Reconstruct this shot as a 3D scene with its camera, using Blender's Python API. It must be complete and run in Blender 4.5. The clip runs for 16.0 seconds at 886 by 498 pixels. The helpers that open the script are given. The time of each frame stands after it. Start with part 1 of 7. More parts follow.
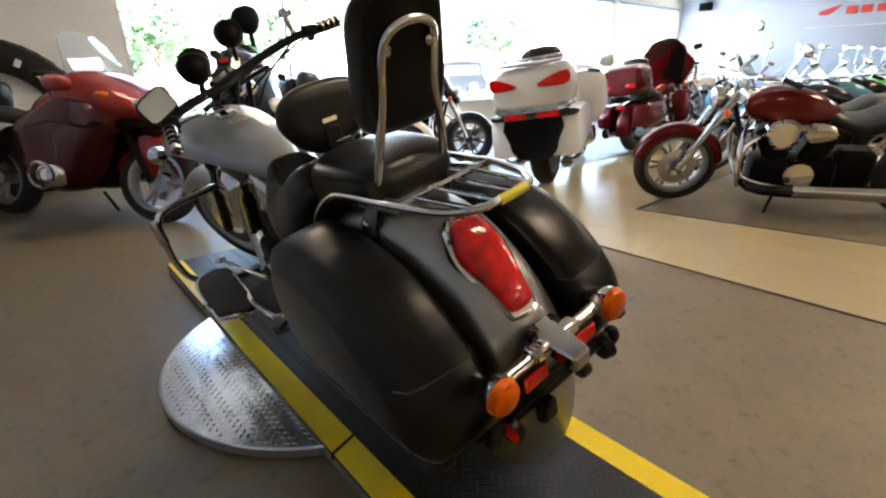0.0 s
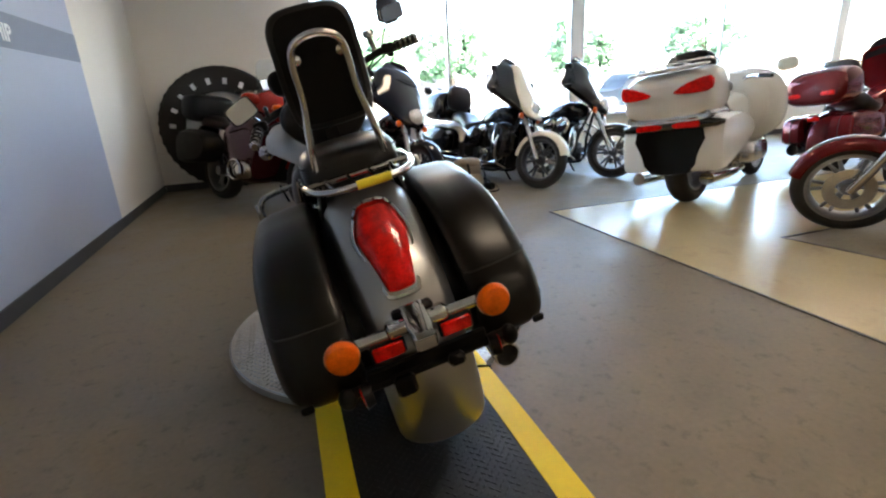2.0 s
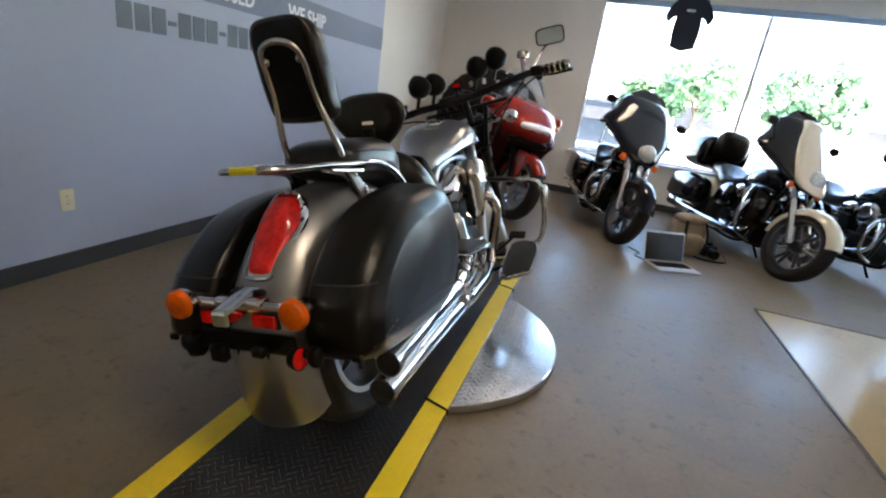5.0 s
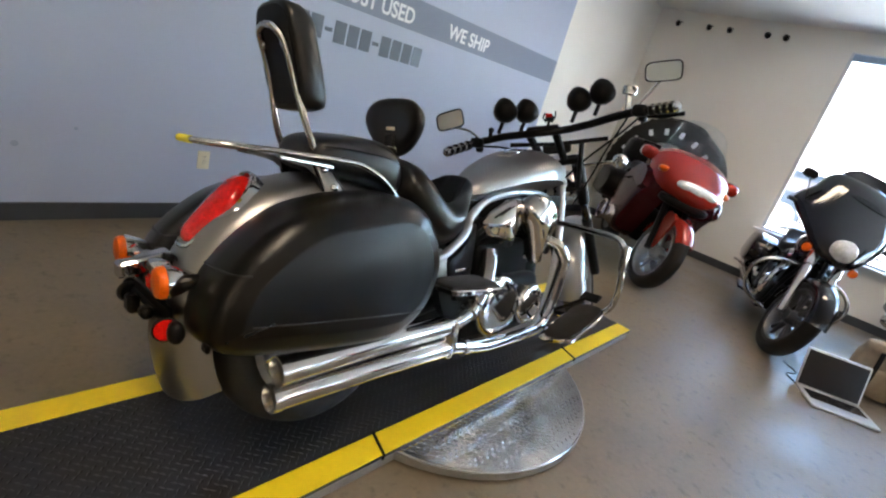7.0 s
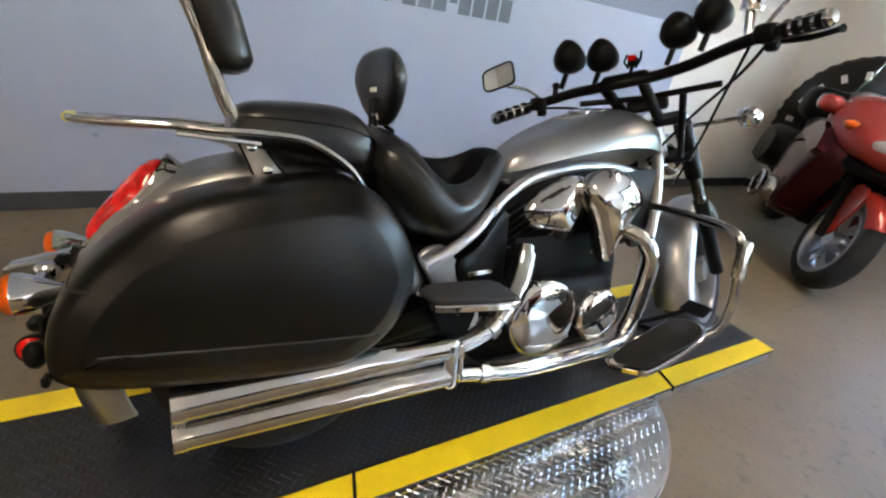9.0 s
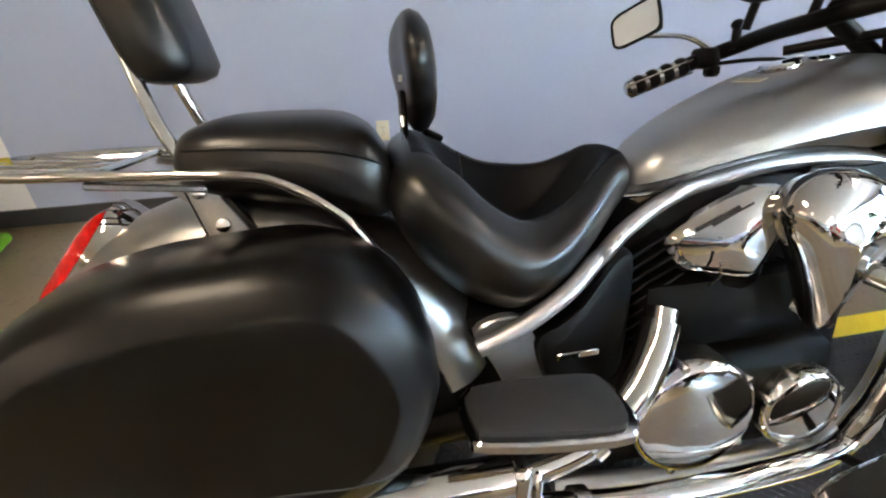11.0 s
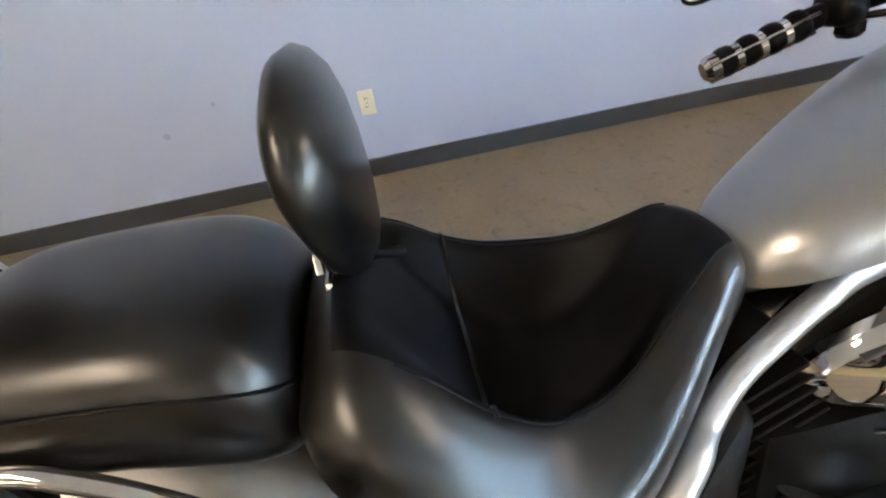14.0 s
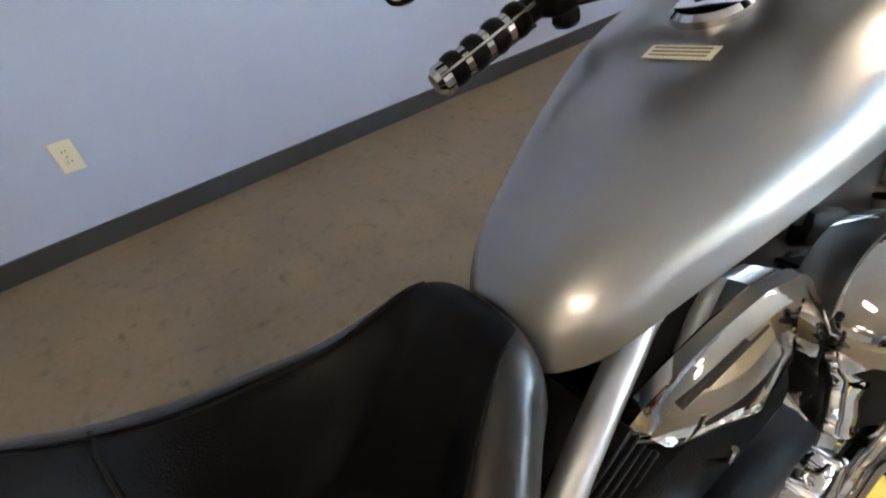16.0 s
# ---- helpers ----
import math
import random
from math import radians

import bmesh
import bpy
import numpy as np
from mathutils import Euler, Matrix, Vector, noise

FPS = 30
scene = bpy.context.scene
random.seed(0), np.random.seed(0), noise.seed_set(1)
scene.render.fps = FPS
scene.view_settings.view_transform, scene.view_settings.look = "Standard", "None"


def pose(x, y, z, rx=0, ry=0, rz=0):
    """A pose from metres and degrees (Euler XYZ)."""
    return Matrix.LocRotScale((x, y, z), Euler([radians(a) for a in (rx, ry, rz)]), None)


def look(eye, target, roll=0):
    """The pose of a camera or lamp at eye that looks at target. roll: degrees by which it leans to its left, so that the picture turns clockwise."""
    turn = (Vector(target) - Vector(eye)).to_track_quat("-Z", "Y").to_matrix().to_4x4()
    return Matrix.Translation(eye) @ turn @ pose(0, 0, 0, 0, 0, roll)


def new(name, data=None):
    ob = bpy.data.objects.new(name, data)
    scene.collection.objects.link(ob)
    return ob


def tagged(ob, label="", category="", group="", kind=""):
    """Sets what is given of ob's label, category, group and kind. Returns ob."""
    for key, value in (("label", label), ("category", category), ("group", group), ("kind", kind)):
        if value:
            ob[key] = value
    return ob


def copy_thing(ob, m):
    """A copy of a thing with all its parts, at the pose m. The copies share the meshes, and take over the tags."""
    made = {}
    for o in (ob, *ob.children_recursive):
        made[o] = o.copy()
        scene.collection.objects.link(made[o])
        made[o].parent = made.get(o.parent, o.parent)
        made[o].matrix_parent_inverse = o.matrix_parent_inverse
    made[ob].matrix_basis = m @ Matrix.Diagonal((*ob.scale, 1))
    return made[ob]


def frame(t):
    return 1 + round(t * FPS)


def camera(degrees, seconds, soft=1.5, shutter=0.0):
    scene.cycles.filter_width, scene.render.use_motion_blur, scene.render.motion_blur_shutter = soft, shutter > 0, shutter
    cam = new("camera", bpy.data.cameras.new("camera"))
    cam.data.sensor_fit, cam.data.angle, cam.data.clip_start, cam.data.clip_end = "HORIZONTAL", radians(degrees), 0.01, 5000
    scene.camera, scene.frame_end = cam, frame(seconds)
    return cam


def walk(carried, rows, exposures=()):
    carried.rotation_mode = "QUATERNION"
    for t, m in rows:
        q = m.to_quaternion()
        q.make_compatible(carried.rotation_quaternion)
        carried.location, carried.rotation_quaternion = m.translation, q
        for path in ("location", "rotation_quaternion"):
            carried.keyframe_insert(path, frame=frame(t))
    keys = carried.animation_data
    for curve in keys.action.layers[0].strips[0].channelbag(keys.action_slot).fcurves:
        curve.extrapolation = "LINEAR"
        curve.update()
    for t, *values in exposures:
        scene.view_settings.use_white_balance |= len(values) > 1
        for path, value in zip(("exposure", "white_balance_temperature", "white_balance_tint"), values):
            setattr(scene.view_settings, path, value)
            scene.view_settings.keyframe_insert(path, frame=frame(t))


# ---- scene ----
cam = camera(86.1, 16.0, 2.2)
PATH = [
    (0, (-0.875, -1.119, 1.172), (0.339, 0.307, 0.47), -1.4),
    (0.5, (-0.776, -1.315, 1.174), (0.289, 0.234, 0.492), -2.4),
    (1, (-0.664, -1.429, 1.159), (0.276, 0.216, 0.516), -3.3),
    (1.5, (-0.498, -1.512, 1.137), (0.281, 0.221, 0.514), -3.4),
    (2, (-0.37, -1.548, 1.122), (0.213, 0.261, 0.498), -2.8),
    (2.5, (-0.215, -1.615, 1.132), (0.162, 0.247, 0.506), -2.5),
    (3, (-0.056, -1.662, 1.143), (0.113, 0.223, 0.498), -1.9),
    (3.5, (0.111, -1.629, 1.147), (0.111, 0.26, 0.488), 0.1),
    (4, (0.28, -1.568, 1.173), (0.131, 0.308, 0.494), 3.6),
    (4.5, (0.425, -1.524, 1.19), (0.114, 0.34, 0.534), 6.3),
    (5, (0.622, -1.491, 1.207), (0.097, 0.333, 0.576), 8.3),
    (5.2, (0.673, -1.464, 1.206), (0.076, 0.34, 0.581), 9.5),
    (7.5, (1.129, -0.849, 1.273), (-0.169, 0.516, 0.602), 16.3),
    (8, (1.115, -0.707, 1.265), (-0.261, 0.565, 0.565), 15.2),
    (8.2, (1.099, -0.639, 1.264), (-0.291, 0.598, 0.531), 14.6),
    (10.3, (0.864, -0.046, 1.261), (-0.789, 0.453, 0.252), 1.5),
    (10.5, (0.8, -0.018, 1.25), (-0.862, 0.433, 0.234), 0.9),
    (11, (0.664, 0.05, 1.244), (-0.995, 0.379, 0.177), -0.4),
    (11.5, (0.542, 0.094, 1.248), (-1.106, 0.329, 0.139), -2.7),
    (12, (0.424, 0.162, 1.26), (-1.228, 0.218, 0.134), -4.2),
    (12.5, (0.361, 0.184, 1.276), (-1.272, 0.147, 0.121), -5.7),
    (13, (0.31, 0.193, 1.302), (-1.282, 0.138, 0.093), -7.8),
    (13.5, (0.239, 0.183, 1.287), (-1.321, 0.228, 0.036), -8.0),
    (14, (0.19, 0.213, 1.268), (-1.316, 0.403, -0.035), -8.3),
    (14.5, (0.144, 0.231, 1.242), (-1.304, 0.644, -0.074), -6.8),
    (15, (0.115, 0.254, 1.233), (-1.259, 0.842, -0.096), -6.5),
    (15.5, (0.076, 0.316, 1.217), (-1.215, 1.06, -0.118), -5.8),
    (16, (0.016, 0.398, 1.209), (-1.169, 1.247, -0.16), -4.8),
]
EXPOSURES = [(q, e + 4.35, k, 11) for q, e, k in ((0, 0.37, 6600), (1.5, 0.13, 6400), (3, -0.05, 6300), (5, -0.15, 6200), (7.5, 0.4, 6150), (8.2, 0.5, 6150), (10.5, 0.75, 6300), (12, 1.05, 6250), (14.5, 1.15, 6280), (16, 0.78, 6200))]
walk(cam, [(t, look(eye, target, roll)) for t, eye, target, roll in PATH], EXPOSURES)

# ---- light ----
sky_world = bpy.data.worlds.new("sky_world")
scene.world = sky_world
sky_world.use_nodes = True
wn = sky_world.node_tree.nodes
sky = wn.new("ShaderNodeTexSky")
sky.sky_type = "NISHITA"
sky.sun_disc = False
sky.sun_elevation = radians(50)
sky.sun_rotation = radians(141)
sky.air_density, sky.dust_density = 1.2, 2.0
sky_world.node_tree.links.new(sky.outputs["Color"], wn["Background"].inputs["Color"])
wn["Background"].inputs["Strength"].default_value = 0.15
sun = new("sun", bpy.data.lights.new("sun", "SUN"))
sun.data.energy, sun.data.angle, sun.data.color = 4.2, radians(0.6), (1.0, 0.95, 0.87)
sun.matrix_world = look((12, -15, 22.9), (0, 0, 0), 0)


# ---- materials ----
def material(name, color, rough=0.5, metal=0.0, vary=0.12, scale=6.0, fine=120.0, bump=0.05, coat=0.0, rough_vary=0.1, emit=None, stretch=(1, 1, 1), spec=0.5, per_object=0.0, wear=None):
    """A surface with cloudy variation at two scales, fine relief and uneven gloss."""
    m = bpy.data.materials.new(name)
    m.use_nodes = True
    n, l = m.node_tree.nodes, m.node_tree.links
    b = n["Principled BSDF"]
    tc = n.new("ShaderNodeTexCoord")
    mp = n.new("ShaderNodeMapping")
    mp.inputs["Scale"].default_value = stretch
    l.new(tc.outputs["Object"], mp.inputs["Vector"])
    big = n.new("ShaderNodeTexNoise")
    big.inputs["Scale"].default_value, big.inputs["Detail"].default_value = scale, 4
    small = n.new("ShaderNodeTexNoise")
    small.inputs["Scale"].default_value, small.inputs["Detail"].default_value = fine, 2
    for t in (big, small):
        l.new(mp.outputs["Vector"], t.inputs["Vector"])
    both = n.new("ShaderNodeMath")
    both.operation = "MULTIPLY_ADD"
    both.inputs[1].default_value = 0.4
    l.new(small.outputs["Fac"], both.inputs[0])
    l.new(big.outputs["Fac"], both.inputs[2])
    ramp = n.new("ShaderNodeMapRange")
    ramp.inputs["From Min"].default_value, ramp.inputs["From Max"].default_value = 0.45, 0.95
    ramp.inputs["To Min"].default_value, ramp.inputs["To Max"].default_value = 1 - vary, 1 + vary
    l.new(both.outputs[0], ramp.inputs["Value"])
    factor = ramp.outputs["Result"]
    if per_object:
        info = n.new("ShaderNodeObjectInfo")
        add = n.new("ShaderNodeMapRange")
        add.inputs["To Min"].default_value, add.inputs["To Max"].default_value = 1 - per_object, 1 + per_object
        l.new(info.outputs["Random"], add.inputs["Value"])
        mul = n.new("ShaderNodeMath")
        mul.operation = "MULTIPLY"
        l.new(factor, mul.inputs[0])
        l.new(add.outputs["Result"], mul.inputs[1])
        factor = mul.outputs[0]
    tint = n.new("ShaderNodeVectorMath")
    tint.operation = "SCALE"
    tint.inputs[0].default_value = color
    l.new(factor, tint.inputs["Scale"])
    out = tint.outputs[0]
    if wear:
        w_color, w_scale, w_low, w_high = wear
        wn_ = n.new("ShaderNodeTexNoise")
        wn_.inputs["Scale"].default_value, wn_.inputs["Detail"].default_value, wn_.inputs["Roughness"].default_value = w_scale, 8, 0.7
        l.new(mp.outputs["Vector"], wn_.inputs["Vector"])
        wr = n.new("ShaderNodeMapRange")
        wr.inputs["From Min"].default_value, wr.inputs["From Max"].default_value = w_low, w_high
        l.new(wn_.outputs["Fac"], wr.inputs["Value"])
        mix = n.new("ShaderNodeMix")
        mix.data_type = "RGBA"
        l.new(wr.outputs["Result"], mix.inputs["Factor"])
        l.new(out, mix.inputs["A"])
        mix.inputs["B"].default_value = (*w_color, 1)
        out = mix.outputs["Result"]
    l.new(out, b.inputs["Base Color"])
    rr = n.new("ShaderNodeMapRange")
    rr.inputs["From Min"].default_value, rr.inputs["From Max"].default_value = 0.3, 0.7
    rr.inputs["To Min"].default_value, rr.inputs["To Max"].default_value = max(0.02, rough * (1 - rough_vary)), min(1, rough * (1 + rough_vary))
    l.new(big.outputs["Fac"], rr.inputs["Value"])
    l.new(rr.outputs["Result"], b.inputs["Roughness"])
    b.inputs["Metallic"].default_value = metal
    b.inputs["Coat Weight"].default_value = coat
    b.inputs["Coat Roughness"].default_value = 0.05
    b.inputs["Specular IOR Level"].default_value = spec
    if bump:
        bp = n.new("ShaderNodeBump")
        bp.inputs["Strength"].default_value, bp.inputs["Distance"].default_value = bump, 0.004
        l.new(small.outputs["Fac"], bp.inputs["Height"])
        l.new(bp.outputs["Normal"], b.inputs["Normal"])
    if emit:
        b.inputs["Emission Color"].default_value = (*emit[0], 1)
        b.inputs["Emission Strength"].default_value = emit[1]
    return m


def glass_material(name, color=(1, 1, 1), rough=0.0, ior=1.45, transmission=1.0):
    m = bpy.data.materials.new(name)
    m.use_nodes = True
    b = m.node_tree.nodes["Principled BSDF"]
    b.inputs["Base Color"].default_value = (*color, 1)
    b.inputs["Roughness"].default_value = rough
    b.inputs["IOR"].default_value = ior
    b.inputs["Transmission Weight"].default_value = transmission
    return m


M_WALL_BLUE = material("blue_wall_paint", (0.40, 0.455, 0.59), 0.6, vary=0.03, scale=1.2, fine=260, bump=0.06)
M_WALL_BAND = material("grey_wall_band", (0.185, 0.225, 0.315), 0.6, vary=0.03, scale=2, fine=260, bump=0.05)
M_WALL_BEIGE = material("cream_wall_paint", (0.80, 0.78, 0.72), 0.6, vary=0.03, scale=1.1, fine=260, bump=0.06)
M_WHITE = material("white_paint", (0.8, 0.8, 0.78), 0.5, vary=0.03, scale=2, fine=200, bump=0.03)
M_LETTER_DARK = material("dark_letter_vinyl", (0.10, 0.125, 0.17), 0.5, vary=0.03)
M_LETTER_WHITE = material("white_letter_vinyl", (0.80, 0.82, 0.85), 0.5, vary=0.03)
M_BASE = material("rubber_baseboard", (0.045, 0.05, 0.055), 0.55, vary=0.15, scale=4)
M_CARPET = material("taupe_sealed_floor", (0.192, 0.156, 0.102), 0.46, vary=0.18, scale=3.2, fine=45, bump=0.12, spec=0.42, rough_vary=0.2, wear=((0.110, 0.090, 0.060), 15, 0.55, 0.70))
M_TAN = material("polished_tan_floor", (0.50, 0.40, 0.22), 0.23, vary=0.08, scale=1.5, fine=60, bump=0.02, wear=((0.40, 0.31, 0.18), 3.0, 0.55, 0.72))
M_TRIM = material("floor_trim", (0.09, 0.075, 0.06), 0.5)
M_CEIL = material("ceiling_paint", (0.75, 0.75, 0.73), 0.8, vary=0.03, scale=2)
M_FRAME_AL = material("window_frame_aluminium", (0.62, 0.64, 0.66), 0.4, 0.3, vary=0.04)
M_GLASS = glass_material("window_glass", (0.97, 0.99, 0.99), 0.0, 1.05)
M_OUTLET = material("cream_plastic", (0.70, 0.66, 0.48), 0.35, vary=0.04, scale=20)
M_DARKSLOT = material("dark_slot", (0.02, 0.02, 0.02), 0.6)

M_SILVER = material("silver_metallic_paint", (0.335, 0.332, 0.326), 0.34, 0.95, vary=0.05, scale=3, fine=900, bump=0.02, coat=0.2, rough_vary=0.06)
M_FRAME_SILVER = material("silver_frame_paint", (0.55, 0.56, 0.58), 0.33, 0.85, vary=0.05, scale=8, fine=600, bump=0.02, coat=0.4, rough_vary=0.06)
M_CHROME = material("chrome", (0.56, 0.55, 0.535), 0.05, 1.0, vary=0.04, scale=12, bump=0.0, rough_vary=0.5)
M_PLATE = material("brushed_plate", (0.30, 0.295, 0.285), 0.32, 0.9, vary=0.12, scale=25, fine=200, bump=0.06)
M_CHROME_DULL = material("dull_chrome", (0.60, 0.59, 0.57), 0.22, 1.0, vary=0.12, scale=30, fine=200, bump=0.05)
M_BAG = material("matt_black_bag", (0.0022, 0.0019, 0.0017), 0.31, vary=0.25, scale=5, fine=500, bump=0.05, rough_vary=0.08, spec=0.34)
M_SEAT = material("black_vinyl", (0.0034, 0.0031, 0.0031), 0.31, vary=0.2, scale=6, fine=420, bump=0.03, rough_vary=0.05, spec=0.55)
M_BLACK = material("black_plastic", (0.0035, 0.0035, 0.004), 0.42, vary=0.2, scale=10, fine=300, bump=0.08, spec=0.18)
M_BLACK_GLOSS = material("gloss_black_paint", (0.008, 0.008, 0.01), 0.12, vary=0.1, coat=0.8, bump=0.0)
M_ENGINE = material("black_engine", (0.004, 0.004, 0.004), 0.48, 0.0, vary=0.25, scale=20, fine=200, bump=0.12, spec=0.10)
M_RUBBER = material("tyre_rubber", (0.018, 0.018, 0.018), 0.75, vary=0.2, scale=18, fine=220, bump=0.25)
M_RIM = material("rim_alloy", (0.34, 0.34, 0.35), 0.33, 0.9, vary=0.08, scale=15)
M_RED_LENS = material("red_lens", (0.62, 0.006, 0.004), 0.08, vary=0.45, scale=30, fine=160, bump=0.08, coat=0.4, spec=0.4)
M_AMBER = material("amber_lens", (0.72, 0.115, 0.0006), 0.32, vary=0.18, scale=40, fine=160, bump=0.08, coat=0.4, spec=0.15)
M_YELLOW = material("yellow_safety_paint", (0.90, 0.66, 0.004), 0.45, vary=0.08, scale=5, fine=60, bump=0.12, wear=((0.55, 0.38, 0.02), 22, 0.72, 0.86))
M_MAT = material("black_rubber_mat", (0.016, 0.016, 0.018), 0.45, vary=0.2, scale=6, fine=90, bump=0.15)
M_DIAMOND = material("diamond_plate", (0.63, 0.64, 0.66), 0.16, 0.95, vary=0.12, scale=5, fine=60, bump=0.18, wear=((0.40, 0.40, 0.40), 6, 0.5, 0.7))
M_STEEL_EDGE = material("worn_steel_edge", (0.42, 0.42, 0.42), 0.4, 0.8, vary=0.2, scale=9)
M_MIRROR = material("mirror_glass", (0.85, 0.86, 0.86), 0.02, 1.0, vary=0.0, bump=0.0, rough_vary=0)
M_TAPE = material("yellow_tape", (0.72, 0.62, 0.02), 0.5, vary=0.06, scale=40)
M_STICKER = material("cream_sticker", (0.72, 0.68, 0.50), 0.45, vary=0.05)
M_SEAT_PAD = material("matt_black_vinyl", (0.0025, 0.0025, 0.0035), 0.5, vary=0.2, scale=8, fine=500, bump=0.15, spec=0.14)
M_SCUFF = material("wall_scuff", (0.30, 0.35, 0.47), 0.7)
M_DARK_RIM = material("dark_alloy", (0.10, 0.10, 0.105), 0.33, 0.9, vary=0.1, scale=15)
M_BARS = material("grey_print", (0.25, 0.24, 0.2), 0.5)

# ---- mesh tools ----
def catmull(pts, steps=6, closed=False):
    """A smooth line through the points."""
    p = [np.array(q, float) for q in pts]
    k = len(p)
    out = []
    for i in range(k if closed else k - 1):
        a, b, c, d = (p[j % k] if closed else p[min(max(j, 0), k - 1)] for j in (i - 1, i, i + 1, i + 2))
        for s in range(steps):
            t = s / steps
            out.append(0.5 * (2 * b + (c - a) * t + (2 * a - 5 * b + 4 * c - d) * t * t + (3 * b - a - 3 * c + d) * t ** 3))
    if not closed:
        out.append(p[-1])
    return out


def rings(loops, closed_ring=True, cap=True, joined=False):
    """Vertices and faces that skin a row of equal loops."""
    k = len(loops[0])
    verts = [tuple(float(c) for c in v) for loop in loops for v in loop]
    faces = []
    rows = len(loops)
    for a in range(rows if joined else rows - 1):
        b = (a + 1) % rows
        for i in range(k if closed_ring else k - 1):
            j = (i + 1) % k
            faces.append((a * k + i, a * k + j, b * k + j, b * k + i))
    if cap and closed_ring and not joined:
        faces.append(tuple(range(k - 1, -1, -1)))
        faces.append(tuple((rows - 1) * k + i for i in range(k)))
    return verts, faces


def tube(path, r, n=12, cap=True, joined=False, flat=1.0):
    """A round bar along a path; r may be a number or a list."""
    p = [np.array(q, float) for q in path]
    k = len(p)
    rr = r if isinstance(r, (list, tuple)) else [r] * k
    tang = []
    for i in range(k):
        a, b = (p[(i - 1) % k], p[(i + 1) % k]) if joined else (p[max(i - 1, 0)], p[min(i + 1, k - 1)])
        d = b - a
        tang.append(d / max(np.linalg.norm(d), 1e-9))
    up = np.array((0, 0, 1.0)) if abs(tang[0][2]) < 0.9 else np.array((1.0, 0, 0))
    side = np.cross(tang[0], up)
    side /= np.linalg.norm(side)
    loops = []
    for i in range(k):
        side = side - tang[i] * (side @ tang[i])
        side /= max(np.linalg.norm(side), 1e-9)
        up = np.cross(side, tang[i])
        loops.append([p[i] + rr[i] * (math.cos(a) * side + flat * math.sin(a) * up) for a in (2 * math.pi * j / n for j in range(n))])
    return rings(loops, cap=cap, joined=joined)


def lathe(profile, center, axis, n=32, closed=False):
    """Spins (along, radius) pairs round an axis through center."""
    axis = np.array(axis, float) / np.linalg.norm(axis)
    ref = np.array((0, 0, 1.0)) if abs(axis[2]) < 0.9 else np.array((1.0, 0, 0))
    s = np.cross(axis, ref)
    s /= np.linalg.norm(s)
    u = np.cross(s, axis)
    c = np.array(center, float)
    loops = [[c + axis * a + r * (math.cos(q) * s + math.sin(q) * u) for q in (2 * math.pi * j / n for j in range(n))] for a, r in profile]
    return rings(loops, cap=not closed, joined=closed)


def blob(center, half, n=16, m=10, power=2.0, turn=None):
    """A rounded body: an ellipsoid, boxier with a higher power."""
    loops = []
    e = 2.0 / power
    f = lambda v: math.copysign(abs(v) ** e, v)
    for i in range(m + 1):
        b = -math.pi / 2 + math.pi * i / m
        b = max(min(b, math.pi / 2 - 0.02), -math.pi / 2 + 0.02)
        loops.append([Vector((half[0] * f(math.cos(b)) * f(math.cos(a)), half[1] * f(math.cos(b)) * f(math.sin(a)), half[2] * f(math.sin(b)))) for a in (2 * math.pi * j / n for j in range(n))])
    t = (turn or Matrix()).to_3x3()
    loops = [[Vector(center) + t @ v for v in loop] for loop in loops]
    return rings(loops)


def box(center, size, bevel=0.0, turn=None, seg=1):
    bm = bmesh.new()
    bmesh.ops.create_cube(bm, size=1)
    bmesh.ops.scale(bm, vec=size, verts=bm.verts)
    if bevel:
        bmesh.ops.bevel(bm, geom=bm.edges[:], offset=min(bevel, min(size) * 0.49), segments=seg, profile=0.5, affect="EDGES")
    if turn:
        bmesh.ops.transform(bm, matrix=turn.to_3x3().to_4x4(), verts=bm.verts)
    bm.verts.ensure_lookup_table()
    verts = [tuple(v.co + Vector(center)) for v in bm.verts]
    faces = [tuple(v.index for v in f.verts) for f in bm.faces]
    bm.free()
    return verts, faces


def slab(outline, levels, place=lambda a, b, d: (d, a, b), smooth=4):
    """A body with a closed outline (a, b): levels of (depth, inset in metres)."""
    o = [np.array(q) for q in (catmull(outline, smooth, True) if smooth else outline)]
    k = len(o)
    area = sum(o[i][0] * o[(i + 1) % k][1] - o[(i + 1) % k][0] * o[i][1] for i in range(k))
    sign = 1.0 if area > 0 else -1.0
    normals = []
    for i in range(k):
        d = o[(i + 1) % k] - o[i - 1]
        d = d / max(np.linalg.norm(d), 1e-9)
        normals.append(np.array((-d[1], d[0])) * sign)
    mid = sum(o) / k
    far = min(np.linalg.norm(q - mid) for q in o)
    loops = []
    for depth, inset in levels:
        ins = min(inset, far * 0.9)
        loops.append([place(*(o[i] + (normals[i] * ins if ins < far * 0.35 else (mid - o[i]) * ins / far)), depth) for i in range(k)])
    return rings(loops)


def merged(*pieces):
    verts, faces = [], []
    for v, f in pieces:
        o = len(verts)
        verts += list(v)
        faces += [tuple(i + o for i in q) for q in f]
    return verts, faces


def moved(piece, m):
    return [tuple(m @ Vector(v)) for v in piece[0]], piece[1]


def mirrored(piece):
    return [(-v[0], v[1], v[2]) for v in piece[0]], [tuple(reversed(f)) for f in piece[1]]


